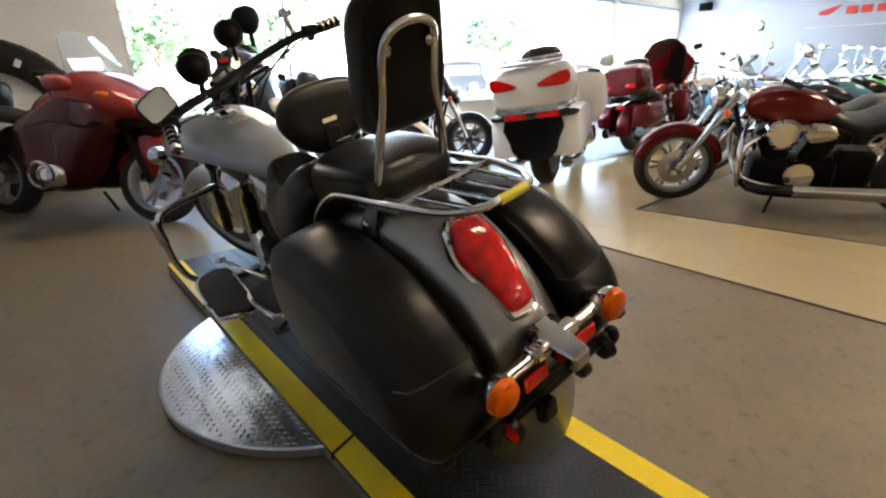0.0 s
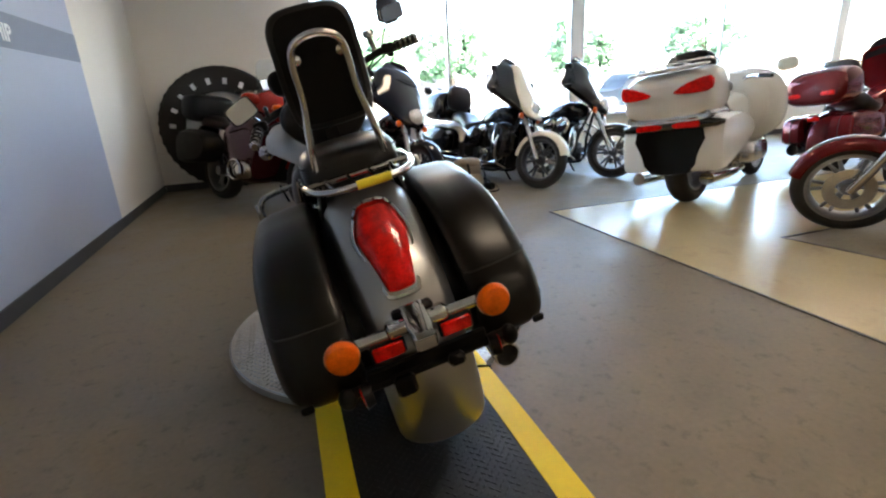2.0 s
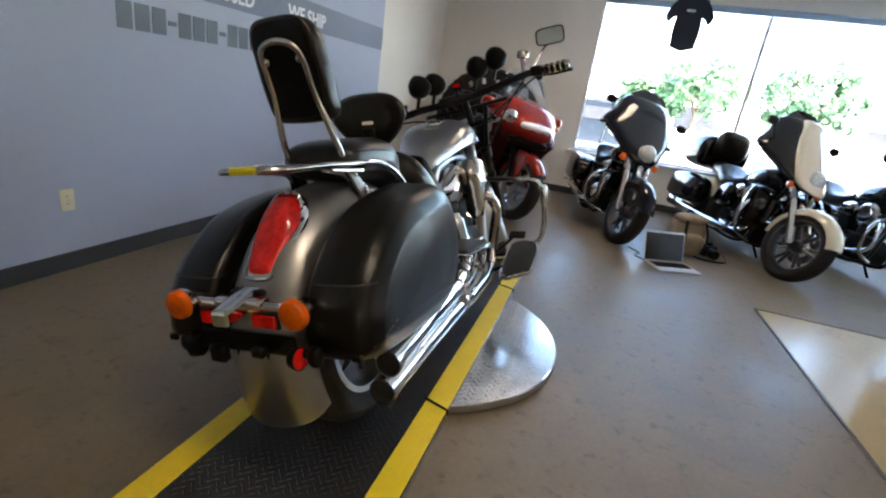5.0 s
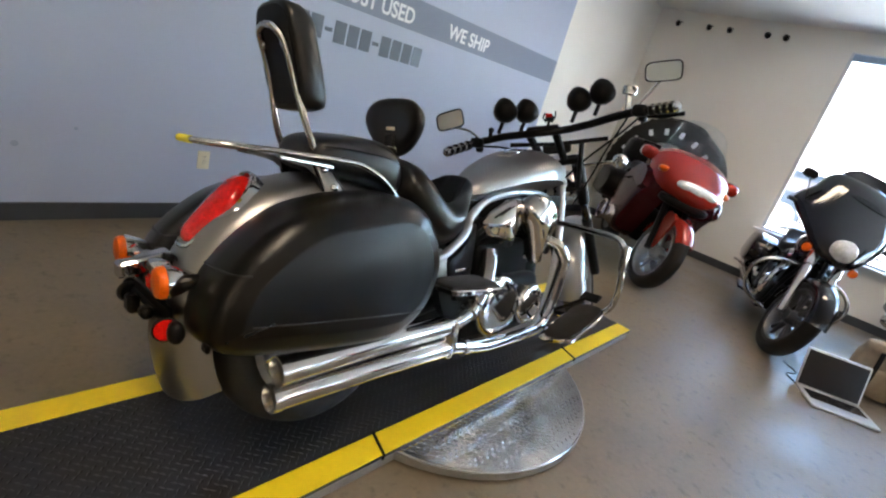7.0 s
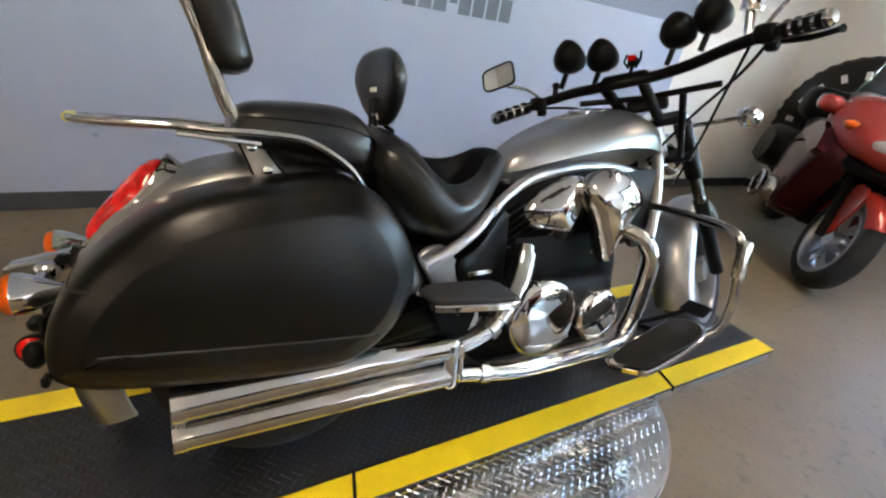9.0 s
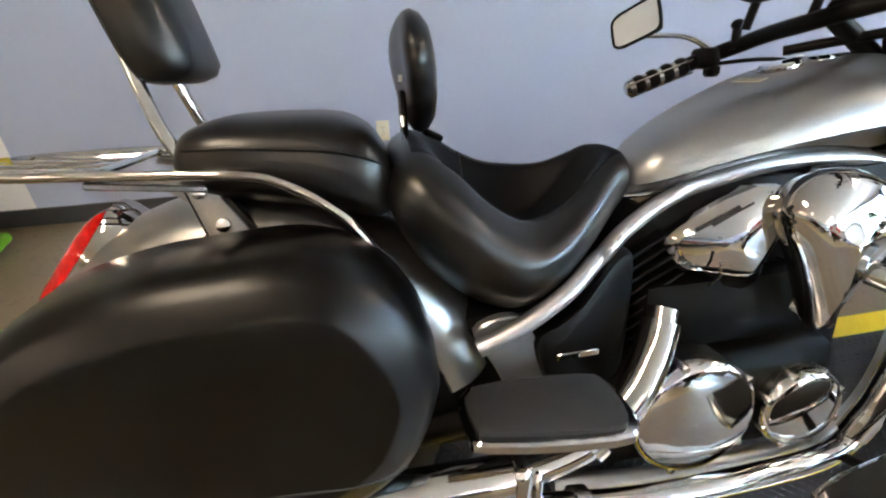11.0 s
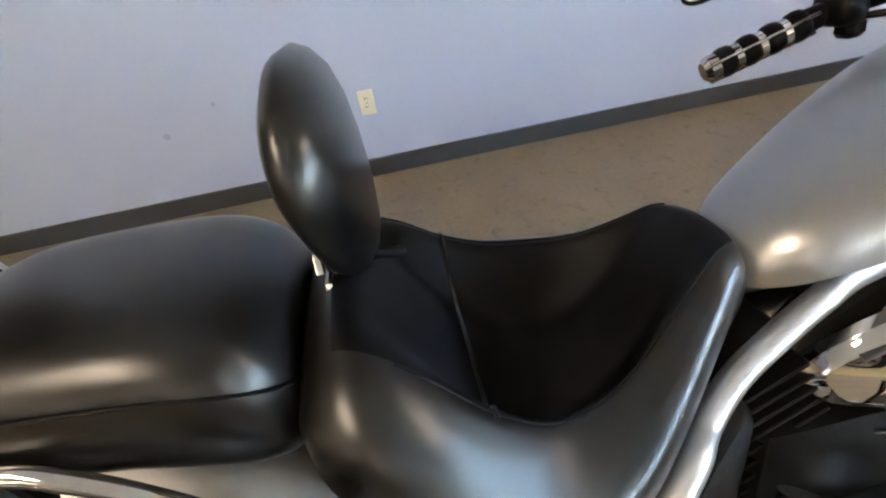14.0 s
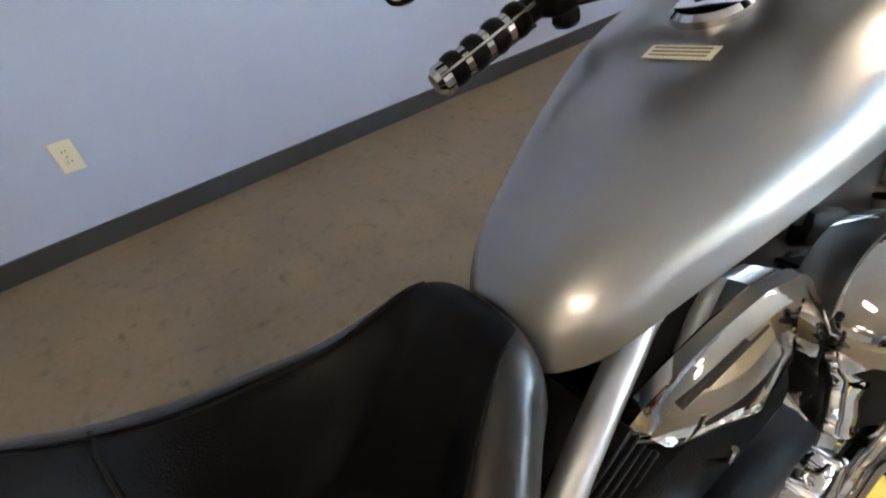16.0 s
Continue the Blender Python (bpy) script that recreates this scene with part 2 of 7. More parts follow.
def mesh_of(name, piece, mat, sharp=38):
    me = bpy.data.meshes.new(name)
    me.from_pydata([tuple(map(float, v)) for v in piece[0]], [], piece[1])
    bm = bmesh.new()
    bm.from_mesh(me)
    bmesh.ops.recalc_face_normals(bm, faces=bm.faces)
    bm.to_mesh(me)
    bm.free()
    me.shade_smooth()
    if sharp < 180:
        me.set_sharp_from_angle(angle=radians(sharp))
    if mat:
        me.materials.append(mat)
    return me


SHIFT = [None]


def part(name, piece, mat, parent, label="", sharp=38):
    if SHIFT[0] is not None:
        piece = moved(piece, SHIFT[0])
    ob = new(name, mesh_of(name, piece, mat, sharp))
    ob.parent = parent
    if label:
        tagged(ob, label)
    return ob


def thing(name, label, category, m=None, group="", kind=""):
    ob = new(name)
    ob.matrix_world = m or Matrix()
    ob.empty_display_size = 0.1
    return tagged(ob, label, category, group, kind)


def solid(name, piece, mat, label="", category="", kind="", m=None, sharp=38, group=""):
    ob = new(name, mesh_of(name, piece, mat, sharp))
    if m:
        ob.matrix_world = m
    return tagged(ob, label, category, group, kind)


def cut_line(piece, point, normal):
    """The closed line in which a plane cuts a body."""
    bm = bmesh.new()
    vs = [bm.verts.new(v) for v in piece[0]]
    for f in piece[1]:
        bm.faces.new([vs[i] for i in f])
    cut = bmesh.ops.bisect_plane(bm, geom=bm.verts[:] + bm.edges[:] + bm.faces[:], plane_co=point, plane_no=normal)["geom_cut"]
    edges = [e for e in cut if isinstance(e, bmesh.types.BMEdge)]
    near = {}
    for e in edges:
        for a, b in (e.verts, reversed(e.verts)):
            near.setdefault(a, []).append(b)
    v, line, seen = edges[0].verts[0], [], set()
    while v is not None:
        line.append(v.co.copy())
        seen.add(v)
        v = next((q for q in near[v] if q not in seen), None)
    bm.free()
    return line

# ---- the showroom ----
XW, YN, XE, YS, ZC = -1.96, 5.80, 14.2, -11.0, 2.88
PAINT_N, PAINT_S = 3.79, -1.62
floor = solid("floor", box(((XW + XE) / 2, (YN + YS) / 2, -0.06), (XE - XW, YN - YS, 0.12)), M_CARPET, "taupe sealed floor with scuffs and worn spots", "floor", "structure")
TANE = 0.004


def flat_patch(poly, z0, z1):
    n = len(poly)
    v = [(x, y, z0) for x, y in poly] + [(x, y, z1) for x, y in poly]
    return v, [tuple(range(n - 1, -1, -1)), tuple(range(n, 2 * n))] + [(i, (i + 1) % n, n + (i + 1) % n, n + i) for i in range(n)]


TAN_POLY = [(1.965, 2.32), (2.05, -10.9), (3.75, -10.9), (3.32, -0.85), (3.00, 0.82), (15.9, 0.82), (15.9, 2.36)]
tan_floor = solid("floor_walkway", flat_patch(TAN_POLY, 0.0005, TANE), M_TAN, "polished tan tile walkway", "floor", "structure", sharp=20)
trim_edges = []
for (ax, ay), (bx, by) in zip(TAN_POLY, TAN_POLY[1:] + TAN_POLY[:1]):
    d = math.hypot(bx - ax, by - ay)
    trim_edges.append(box(((ax + bx) / 2, (ay + by) / 2, 0.004), (d, 0.018, 0.007), 0.002, pose(0, 0, 0, 0, 0, math.degrees(math.atan2(by - ay, bx - ax)))))
solid("trim_floor", merged(*trim_edges), M_TRIM, "dark floor trim strip", "trim", "structure")

T = 0.18
ym = lambda a, b: ((a + b) / 2, abs(b - a))
def wall_x(name, y0, y1, mat, label):
    return solid(name, box((XW - T / 2, (y0 + y1) / 2, ZC / 2), (T, y1 - y0, ZC)), mat, label, "wall", "structure")


wall_x("wall_west", PAINT_S, PAINT_N, M_WALL_BLUE, "pale blue painted wall with a grey lettered band")
wall_x("wall_west_corner", PAINT_N, YN, M_WALL_BEIGE, "cream painted wall beside the corner")
wall_x("wall_west_rear", YS, PAINT_S, M_WHITE, "white painted wall")
solid("wall_band", box((XW + 0.0015, (PAINT_S + PAINT_N) / 2, 1.643), (0.003, PAINT_N - PAINT_S - 0.002, 0.225)), M_WALL_BAND, "slate grey painted band on the blue wall", "wall band", "structure")

# window wall: sill wall, header and piers
WINDOWS = [(0.24, 4.42), (4.60, 10.6), (10.8, 14.04)]
SILL, HEAD = 0.625, 2.68
pieces = [box(((XW + XE) / 2, YN + T / 2, SILL / 2), (XE - XW, T, SILL)), box(((XW + XE) / 2, YN + T / 2, (HEAD + ZC) / 2), (XE - XW, T, ZC - HEAD))]
edges = [XW] + [e for w in WINDOWS for e in w] + [XE]
for a, b in zip(edges[::2], edges[1::2]):
    pieces.append(box(((a + b) / 2, YN + T / 2, (SILL + HEAD) / 2), (b - a, T, HEAD - SILL)))
solid("wall_north", merged(*pieces), M_WALL_BEIGE, "cream wall with large shop windows", "wall", "structure")
for k, (a, b) in enumerate(WINDOWS):
    win = thing("window_%d" % (k + 1), "large shop window with pale aluminium frame", "window", pose((a + b) / 2, YN + 0.03, 0), kind="structure")
    w = b - a
    part("window_frame", merged(box((0, 0, SILL + 0.025), (w, 0.06, 0.05), 0.004), box((0, 0, HEAD - 0.03), (w, 0.06, 0.06), 0.004), box((-w / 2 + 0.02, 0, (SILL + HEAD) / 2), (0.04, 0.06, HEAD - SILL - 0.11), 0.004), box((w / 2 - 0.02, 0, (SILL + HEAD) / 2), (0.04, 0.06, HEAD - SILL - 0.11), 0.004)), M_FRAME_AL, win)
    mull = [2.24 - (a + b) / 2] if k == 0 else [0.0]
    cuts = [-w / 2 + 0.04] + mull + [w / 2 - 0.04]
    for mx in mull:
        part("mullion", box((mx, 0, (SILL + HEAD) / 2), (0.045, 0.055, HEAD - SILL - 0.11), 0.004), M_FRAME_AL, win)
    for c0, c1 in zip(cuts, cuts[1:]):
        pane = part("pane", box(((c0 + c1) / 2, 0.01, (SILL + HEAD) / 2), (c1 - c0 - 0.045, 0.006, HEAD - SILL - 0.11)), M_GLASS, win)
        pane.visible_shadow = False
    part("window_sill", box((0, -0.085, SILL + 0.012), (w + 0.12, 0.13, 0.024), 0.006), M_WHITE, win)
    part("blind_rail", box((0, -0.06, HEAD - 0.06), (w - 0.06, 0.05, 0.075), 0.01), material("blue_grey_rail", (0.30, 0.42, 0.58), 0.4) if k == 0 else bpy.data.materials["blue_grey_rail"], win, "blue-grey blind rail along the window's head")

# east wall with a doorway, a narrow window and a sign board
EAST_OPEN = [(4.58, 5.52, 0.0, 2.42), (3.84, 4.37, 0.3, 2.42)]
pieces = []
for a, b in zip([YS] + [o[1] for o in EAST_OPEN[::-1]], [o[0] for o in EAST_OPEN[::-1]] + [YN]):
    pieces.append(box((XE + T / 2, (a + b) / 2, ZC / 2), (T, b - a, ZC)))
for y0, y1, z0, z1 in EAST_OPEN:
    pieces.append(box((XE + T / 2, (y0 + y1) / 2, (z1 + ZC) / 2), (T, y1 - y0, ZC - z1)))
    if z0 > 0:
        pieces.append(box((XE + T / 2, (y0 + y1) / 2, z0 / 2), (T, y1 - y0, z0)))
solid("wall_east", merged(*pieces), M_WALL_BLUE, "pale blue painted end wall of the showroom", "wall", "structure")
# unseen rear wall, set far back so the chrome reflects a darker room
solid("wall_south", box(((XW + XE) / 2, YS - T / 2, ZC / 2), (XE - XW, T, ZC)), M_WALL_BEIGE, "plain cream wall added out of view to close the room", "wall", "structure")
solid("ceiling", box(((XW + XE) / 2, (YN + YS) / 2, ZC + 0.06), (XE - XW + 2 * T, YN - YS + 2 * T, 0.12)), M_CEIL, "white painted ceiling", "ceiling", "structure")
base_pieces = [box((XW + 0.006, (YS + YN) / 2, 0.05), (0.012, YN - YS, 0.1), 0.004), box(((XW + XE) / 2, YN - 0.006, 0.05), (XE - XW - 0.03, 0.012, 0.1), 0.004)]
solid("baseboard", merged(*base_pieces), M_BASE, "dark grey rubber cove baseboard", "baseboard", "structure")

outlet = thing("wall_outlet", "cream plastic duplex outlet on the blue wall", "outlet", pose(XW, 0.231, 0.388))
part("cover_plate", box((0.004, 0, 0), (0.008, 0.072, 0.115), 0.003), M_OUTLET, outlet)
for dz in (-0.02, 0.02):
    sock = part("socket", box((0.009, 0, dz), (0.004, 0.033, 0.027), 0.002), M_OUTLET, outlet)
    for dy in (-0.006, 0.006):
        part("slot", box((0.0112, dy, dz + 0.002), (0.001, 0.0025, 0.009)), M_DARKSLOT, sock)
part("screw", lathe([(0, 0.003), (0.001, 0.003)], (0.0085, 0, 0), (1, 0, 0), 8), M_CHROME_DULL, outlet)


def lettering(name, text, size, m, mat, label, category="lettering", depth=0.001):
    cu = bpy.data.curves.new(name, "FONT")
    cu.body, cu.size, cu.extrude = text, size, depth
    cu.align_x = "CENTER"
    cu.offset = size * 0.022
    ob = new(name, cu)
    ob.matrix_world = m
    cu.materials.append(mat)
    return tagged(ob, label, category)


# wall lettering: the number is kept as plain bars
FACE_W = pose(0, 0, 0, 90, 0, 90)
band_text = lettering("band_lettering", "WE SHIP", 0.152, pose(XW + 0.005, 2.335, 1.577) @ FACE_W @ Matrix.Diagonal((0.95, 1, 1, 1)), M_LETTER_WHITE, "white block letters reading WE SHIP on the band")
band_text2 = lettering("band_lettering", "MOST USED", 0.155, pose(XW + 0.005, 1.30, 1.573) @ FACE_W @ Matrix.Diagonal((0.88, 1, 1, 1)), M_LETTER_WHITE, "white block letters on the grey band")
y = 0.588
bar_row = thing("wall_number", "row of dark slate bars painted on the wall", "lettering", pose(XW + 0.002, 0, 1.355))
for ch in "aaa-aaa-aaaa":
    wd = 0.058 if ch == "-" else 0.092
    hgt = 0.026 if ch == "-" else 0.142
    part("bar", box((0, y + wd / 2, 0), (0.003, wd, hgt)), M_LETTER_DARK, bar_row)
    y += wd + 0.018
for dy_, dz_, r_ in ((-0.66, 0.408, 0.016), (-0.417, 0.51, 0.010)):
    solid("wall_scuff", lathe([(0, 0.001), (0.0012, r_), (0.0013, r_ * 0.5)], (XW, dy_, dz_), (1, 0, 0), 9), M_SCUFF, "small grey scuff on the blue wall", "scuff")

# ceiling lights added as fill; only reflections hint at them, their spots are assumed
M_DIFFUSER = material("lit_diffuser", (0.9, 0.88, 0.82), 0.4, emit=((1.0, 0.79, 0.56), 1.4), vary=0.0, bump=0)
first = thing("ceiling_light", "long warm fluorescent ceiling light, added at an assumed spot", "ceiling light", pose(0, 0, ZC), "ceiling lights")
part("housing", box((0, 0, -0.03), (1.30, 0.30, 0.06), 0.01), M_WHITE, first)
part("diffuser", box((0, 0, -0.064), (1.22, 0.24, 0.012), 0.004), M_DIFFUSER, first)
# the (0.9, -1.1) and (0.7, 3.3) ones brighten the fender and window corner
for lx, ly in ((0.9, -1.1), (5.2, -1.2), (8.4, -1.2), (5.2, -4.6), (2.6, -7.6), (0.7, 3.3), (7.0, 2.6), (11.0, 2.6)):
    copy_thing(first, pose(lx, ly, ZC))
first.matrix_world = pose(2.6, -4.6, ZC)

# ---- turntable and plank under the motorcycle ----
DISC_Z, PLANK_Z = 0.044, 0.06
DCX, DCY, DR = -0.04, 0.665, 0.690
turntable = thing("turntable", "round diamond-plate display turntable on the carpet", "turntable", pose(DCX, DCY, 0))
part("disc", lathe([(0.004, 0.0), (0.004, DR - 0.01), (0.008, DR), (DISC_Z - 0.004, DR), (DISC_Z, DR - 0.004), (DISC_Z, 0.0)], (0, 0, 0), (0, 0, 1), 96), M_DIAMOND, turntable)
part("edge_band", lathe([(0.010, DR + 0.001), (0.010, DR + 0.004), (DISC_Z - 0.006, DR + 0.004), (DISC_Z - 0.006, DR + 0.001)], (0, 0, 0), (0, 0, 1), 96, True), M_STEEL_EDGE, turntable)


def treads(xa, xb, ya, yb, pitch, length, width, height, keep, z):
    """Raised lozenges in a herringbone, as on chequer plate."""
    v, f = [], []
    i = 0
    yy = ya
    while yy < yb:
        xx = xa + (pitch / 2 if i % 2 else 0)
        k = 0
        while xx < xb:
            if keep(xx, yy):
                a = radians(45 if (i + k) % 2 else -45)
                ca, sa = math.cos(a), math.sin(a)
                o = len(v)
                for px_, py_, pz_ in ((-length, 0, 0), (0, -width, 0), (length, 0, 0), (0, width, 0), (-length * 0.35, 0, height), (length * 0.35, 0, height)):
                    v.append((xx + px_ * ca - py_ * sa, yy + px_ * sa + py_ * ca, z + pz_))
                f += [(o, o + 1, o + 4), (o + 1, o + 5, o + 4), (o + 1, o + 2, o + 5), (o + 2, o + 3, o + 5), (o + 3, o + 4, o + 5), (o + 3, o, o + 4)]
            xx += pitch
            k += 1
        yy += pitch / 2
        i += 1
    return v, f


tread = part("tread", treads(-DR, DR, -DR, DR, 0.034, 0.0125, 0.0042, 0.0016, lambda x, y: math.hypot(x, y) < DR - 0.02 and not -0.36 < x < 0.32, DISC_Z), M_DIAMOND, turntable)
tread["kind"] = "stuff"
PX0, PX1, PY0, PY1 = -0.392, 0.30, -1.30, 2.17
plank = thing("motorcycle_plank", "black rubber plank with yellow painted edges", "ramp plank", pose(0, 0, 0))
part("deck", box(((PX0 + PX1) / 2, (PY0 + PY1) / 2, PLANK_Z - 0.009), (PX1 - PX0, PY1 - PY0, 0.016), 0.002), M_MAT, plank)
part("rail", box((PX0 + 0.012, (PY0 + PY1) / 2, 0.0215), (0.02, PY1 - PY0 - 0.02, 0.041), 0.003), M_STEEL_EDGE, plank)
part("rail", box((PX1 - 0.012, (PY0 + PY1) / 2, 0.0215), (0.02, PY1 - PY0 - 0.02, 0.041), 0.003), M_STEEL_EDGE, plank)
for x0, x1 in ((PX0, PX0 + 0.09), (PX1 - 0.093, PX1)):
    part("yellow_strip", box(((x0 + x1) / 2, (PY0 + PY1) / 2, PLANK_Z), (x1 - x0, PY1 - PY0, 0.003), 0.001), M_YELLOW, plank, "worn yellow safety stripe")
mt = part("mat_tread", treads(PX0 + 0.10, PX1 - 0.10, PY0 + 0.02, PY1 - 0.02, 0.030, 0.0105, 0.0038, 0.0022, lambda x, y: True, PLANK_Z - 0.001), M_MAT, plank)
mt["kind"] = "stuff"
for yy in (0.0, 1.365):
    for sx in (PX1, PX0):
        part("tie_strap", tube([(sx - 0.10 if sx > 0 else sx + 0.10, yy + 0.03, PLANK_Z + 0.004), (sx - 0.04 if sx > 0 else sx + 0.04, yy + 0.012, PLANK_Z + 0.004), (sx + (0.004 if sx > 0 else -0.004), yy, PLANK_Z + 0.002), (sx + (0.006 if sx > 0 else -0.006), yy - 0.005, DISC_Z + 0.003)], 0.005, 8), M_BLACK, plank, "black strap over the plank's edge")

# ---- the silver cruiser on the turntable ----
LEAN = 12.5
bike = thing("cruiser_motorcycle", "silver cruiser motorcycle with black saddlebags, leaning on its side stand", "motorcycle", pose(-0.005, 0, PLANK_Z, 0, -LEAN, 0) @ pose(0, -0.5, 0, 0, 0, -1.9) @ pose(0, 0.5, 0))
TURNED = (pose(0, -0.5, 0, 0, 0, -1.9) @ pose(0, 0.5, 0)).inverted() @ Matrix.Translation((-0.012, 0, 0.008))
RA, FA, WR = (0.0, -0.13, 0.325), (0.0, 1.63, 0.325), 0.325


def section_loft(rows, n=28, power=2.6, tuck=0.0):
    """Skins cross-sections along the length: rows of (v, half width, bottom, top[, dip])."""
    loops = []
    for row in rows:
        v, hw, zb, zt = row[:4]
        dp = row[4] if len(row) > 4 else 0.0
        e = 2.0 / power
        loop = []
        for j in range(n):
            a = 2 * math.pi * j / n
            cu = math.copysign(abs(math.cos(a)) ** e, math.cos(a))
            sw = math.copysign(abs(math.sin(a)) ** e, math.sin(a))
            z = (zb + zt) / 2 + (zt - zb) / 2 * sw
            if sw > 0:
                z -= dp * sw * (1 - cu * cu)
            loop.append((hw * cu * (1 - tuck * max(0, -sw) ** 1.5), v, z))
        loops.append(loop)
    return rings(loops)


def smooth_rows(rows, steps=4):
    return [tuple(r) for r in catmull(rows, steps)]


def arc_fender(center, radius, a0, a1, half_w, drop, thick=0.004, n=36, m=12, flare=0.0):
    """A rounded mudguard over a wheel; angles in degrees from straight ahead, upwards."""
    loops = []
    for i in range(n + 1):
        a = radians(a0 + (a1 - a0) * i / n)
        r = radius(i / n) if callable(radius) else radius
        hw = half_w(i / n) if callable(half_w) else half_w
        outer, inner = [], []
        for j in range(m + 1):
            s = -1 + 2 * j / m
            x = hw * math.sin(s * math.pi / 2) ** 1
            d = drop * (1 - math.cos(s * math.pi / 2) ** 0.7)
            outer.append((x, r - d))
            inner.append((x * 0.965, r - d - thick))
        ring = outer + inner[::-1]
        loops.append([(center[0] + x, center[1] + math.cos(a) * q, center[2] + math.sin(a) * q) for x, q in ring])
    return rings(loops)


def wheel(parent, name, c, r, tw, rim_r, m=Matrix(), spokes=5, mat_rim=M_RIM, name_rim="rim", twin=True):
    ax = (1, 0, 0)
    w = tw / 2
    prof = [(-w * 0.82, rim_r + 0.004), (-w, rim_r + 0.03), (-w * 0.98, r - 0.045), (-w * 0.72, r - 0.015), (-w * 0.3, r - 0.002), (0, r), (w * 0.3, r - 0.002), (w * 0.72, r - 0.015), (w * 0.98, r - 0.045), (w, rim_r + 0.03), (w * 0.82, rim_r + 0.004)]
    tyre = part(name, moved(lathe(prof, c, ax, 44, True), m), M_RUBBER, parent)
    rim = [lathe([(-w * 0.85, rim_r + 0.008), (-w * 0.85, rim_r - 0.012), (-w * 0.5, rim_r - 0.028), (w * 0.5, rim_r - 0.028), (w * 0.85, rim_r - 0.012), (w * 0.85, rim_r + 0.008)], c, ax, 40, True), lathe([(-w * 0.9, 0.0), (-w * 0.9, 0.045), (-0.02, 0.06), (0.02, 0.06), (w * 0.9, 0.045), (w * 0.9, 0.0)], c, ax, 24)]
    for k in range(spokes):
        a0 = 2 * math.pi * k / spokes
        for off in ((-0.16, 0.16) if twin else (0,)):
            p0 = (c[0], c[1] + 0.05 * math.cos(a0), c[2] + 0.05 * math.sin(a0))
            p1 = (c[0], c[1] + (rim_r - 0.015) * math.cos(a0 + off), c[2] + (rim_r - 0.015) * math.sin(a0 + off))
            rim.append(tube([p0, p1], [0.017, 0.011], 8))
    part(name_rim, moved(merged(*rim), m), mat_rim, tyre)
    disc = merged(lathe([(-w - 0.006, 0.075), (-w - 0.006, 0.145), (-w - 0.002, 0.145), (-w - 0.002, 0.075)], c, ax, 36, True))
    part("brake_disc", moved(disc, m), M_CHROME_DULL, tyre)
    return tyre


wheel(bike, "rear_tyre", RA, WR, 0.17, 0.215, spokes=5)

# rear fender, tail lamp and lamp bar
part("rear_fender", arc_fender(RA, lambda q: 0.455 + 0.068 * math.sin(math.pi * min(1, q * 0.98)) ** 1.3, 22, 194, lambda q: 0.157 - 0.035 * min(1, q / 0.62) + 0.004 * max(0, q - 0.72) / 0.28, 0.11, n=44, m=16), M_SILVER, bike, "satin silver rear fender")
# dark slabs stand in for the shade between fender and saddlebags
part("fender_liner", merged(*[slab([(-0.50, 0.55), (-0.42, 0.64), (-0.25, 0.70), (0.0, 0.70), (0.12, 0.60), (0.15, 0.45), (-0.1, 0.40), (-0.45, 0.42)], [(q * 0.118, 0), (q * 0.150, 0)], smooth=3) for q in (-1, 1)]), M_BLACK, bike)
HEX = [(0.0, 0.012), (0.036, 0.015), (0.060, 0.062), (0.069, 0.108), (0.056, 0.180), (0.040, 0.255), (0.030, 0.268), (0.0, 0.272)]
HEX = HEX + [(-a, b) for a, b in HEX[-2:0:-1]]
TL = Matrix.Translation((0, -0.345, 0.826)) @ Matrix.Rotation(radians(48.5), 4, "X")
place_t = lambda a, b, d: TL @ Vector((a, -b, d - a * a * 3.0))
bezel = part("tail_light", slab(HEX, [(-0.03, -0.010), (0.010, -0.010), (0.018, -0.006), (0.019, 0.001), (0.008, 0.007)], place_t, 2), M_CHROME, bike, "chrome-rimmed red tail lamp")
lens_ring = [np.array(q) for q in catmull(HEX, 3, True)]
lens_mid = np.array((0.0, 0.138))
lens_at = lambda k, d: [place_t(*(lens_mid + (q - lens_mid) * k), d) for q in lens_ring]
part("lens", rings([lens_at(k, d) for k, d in ((0.92, -0.01), (0.92, 0.014), (0.88, 0.023), (0.80, 0.031), (0.64, 0.037), (0.40, 0.040), (0.10, 0.041))]), M_RED_LENS, bezel, "ribbed red lens", sharp=34)
for k in range(9):
    b_ = 0.150 + k * 0.011
    w_ = 0.046 - k * 0.0022
    part("lens_rib", tube([place_t(-w_ * 0.92, b_, 0.024), place_t(-w_ * 0.6, b_ - 0.002, 0.0335), place_t(0, b_ - 0.004, 0.0395 - 0.0007 * k), place_t(w_ * 0.6, b_ - 0.002, 0.0335), place_t(w_ * 0.92, b_, 0.024)], 0.0020, 6), M_RED_LENS, bezel)
part("badge_print", box((0, -0.553, 0.60), (0.075, 0.004, 0.011), 0.001, pose(0, 0, 0, 12, 0, 0)), M_DARKSLOT, bike)
bar_v, bar_w = -0.60, 0.583
lamp_bar = part("lamp_bar", tube([(-0.16, bar_v, bar_w), (0.16, bar_v, bar_w)], 0.015, 14), M_CHROME, bike, "chrome lamp bar behind the fender")
part("bar_sleeve", box((0, -0.598, 0.588), (0.150, 0.046, 0.036), 0.012, seg=3), M_CHROME, lamp_bar)
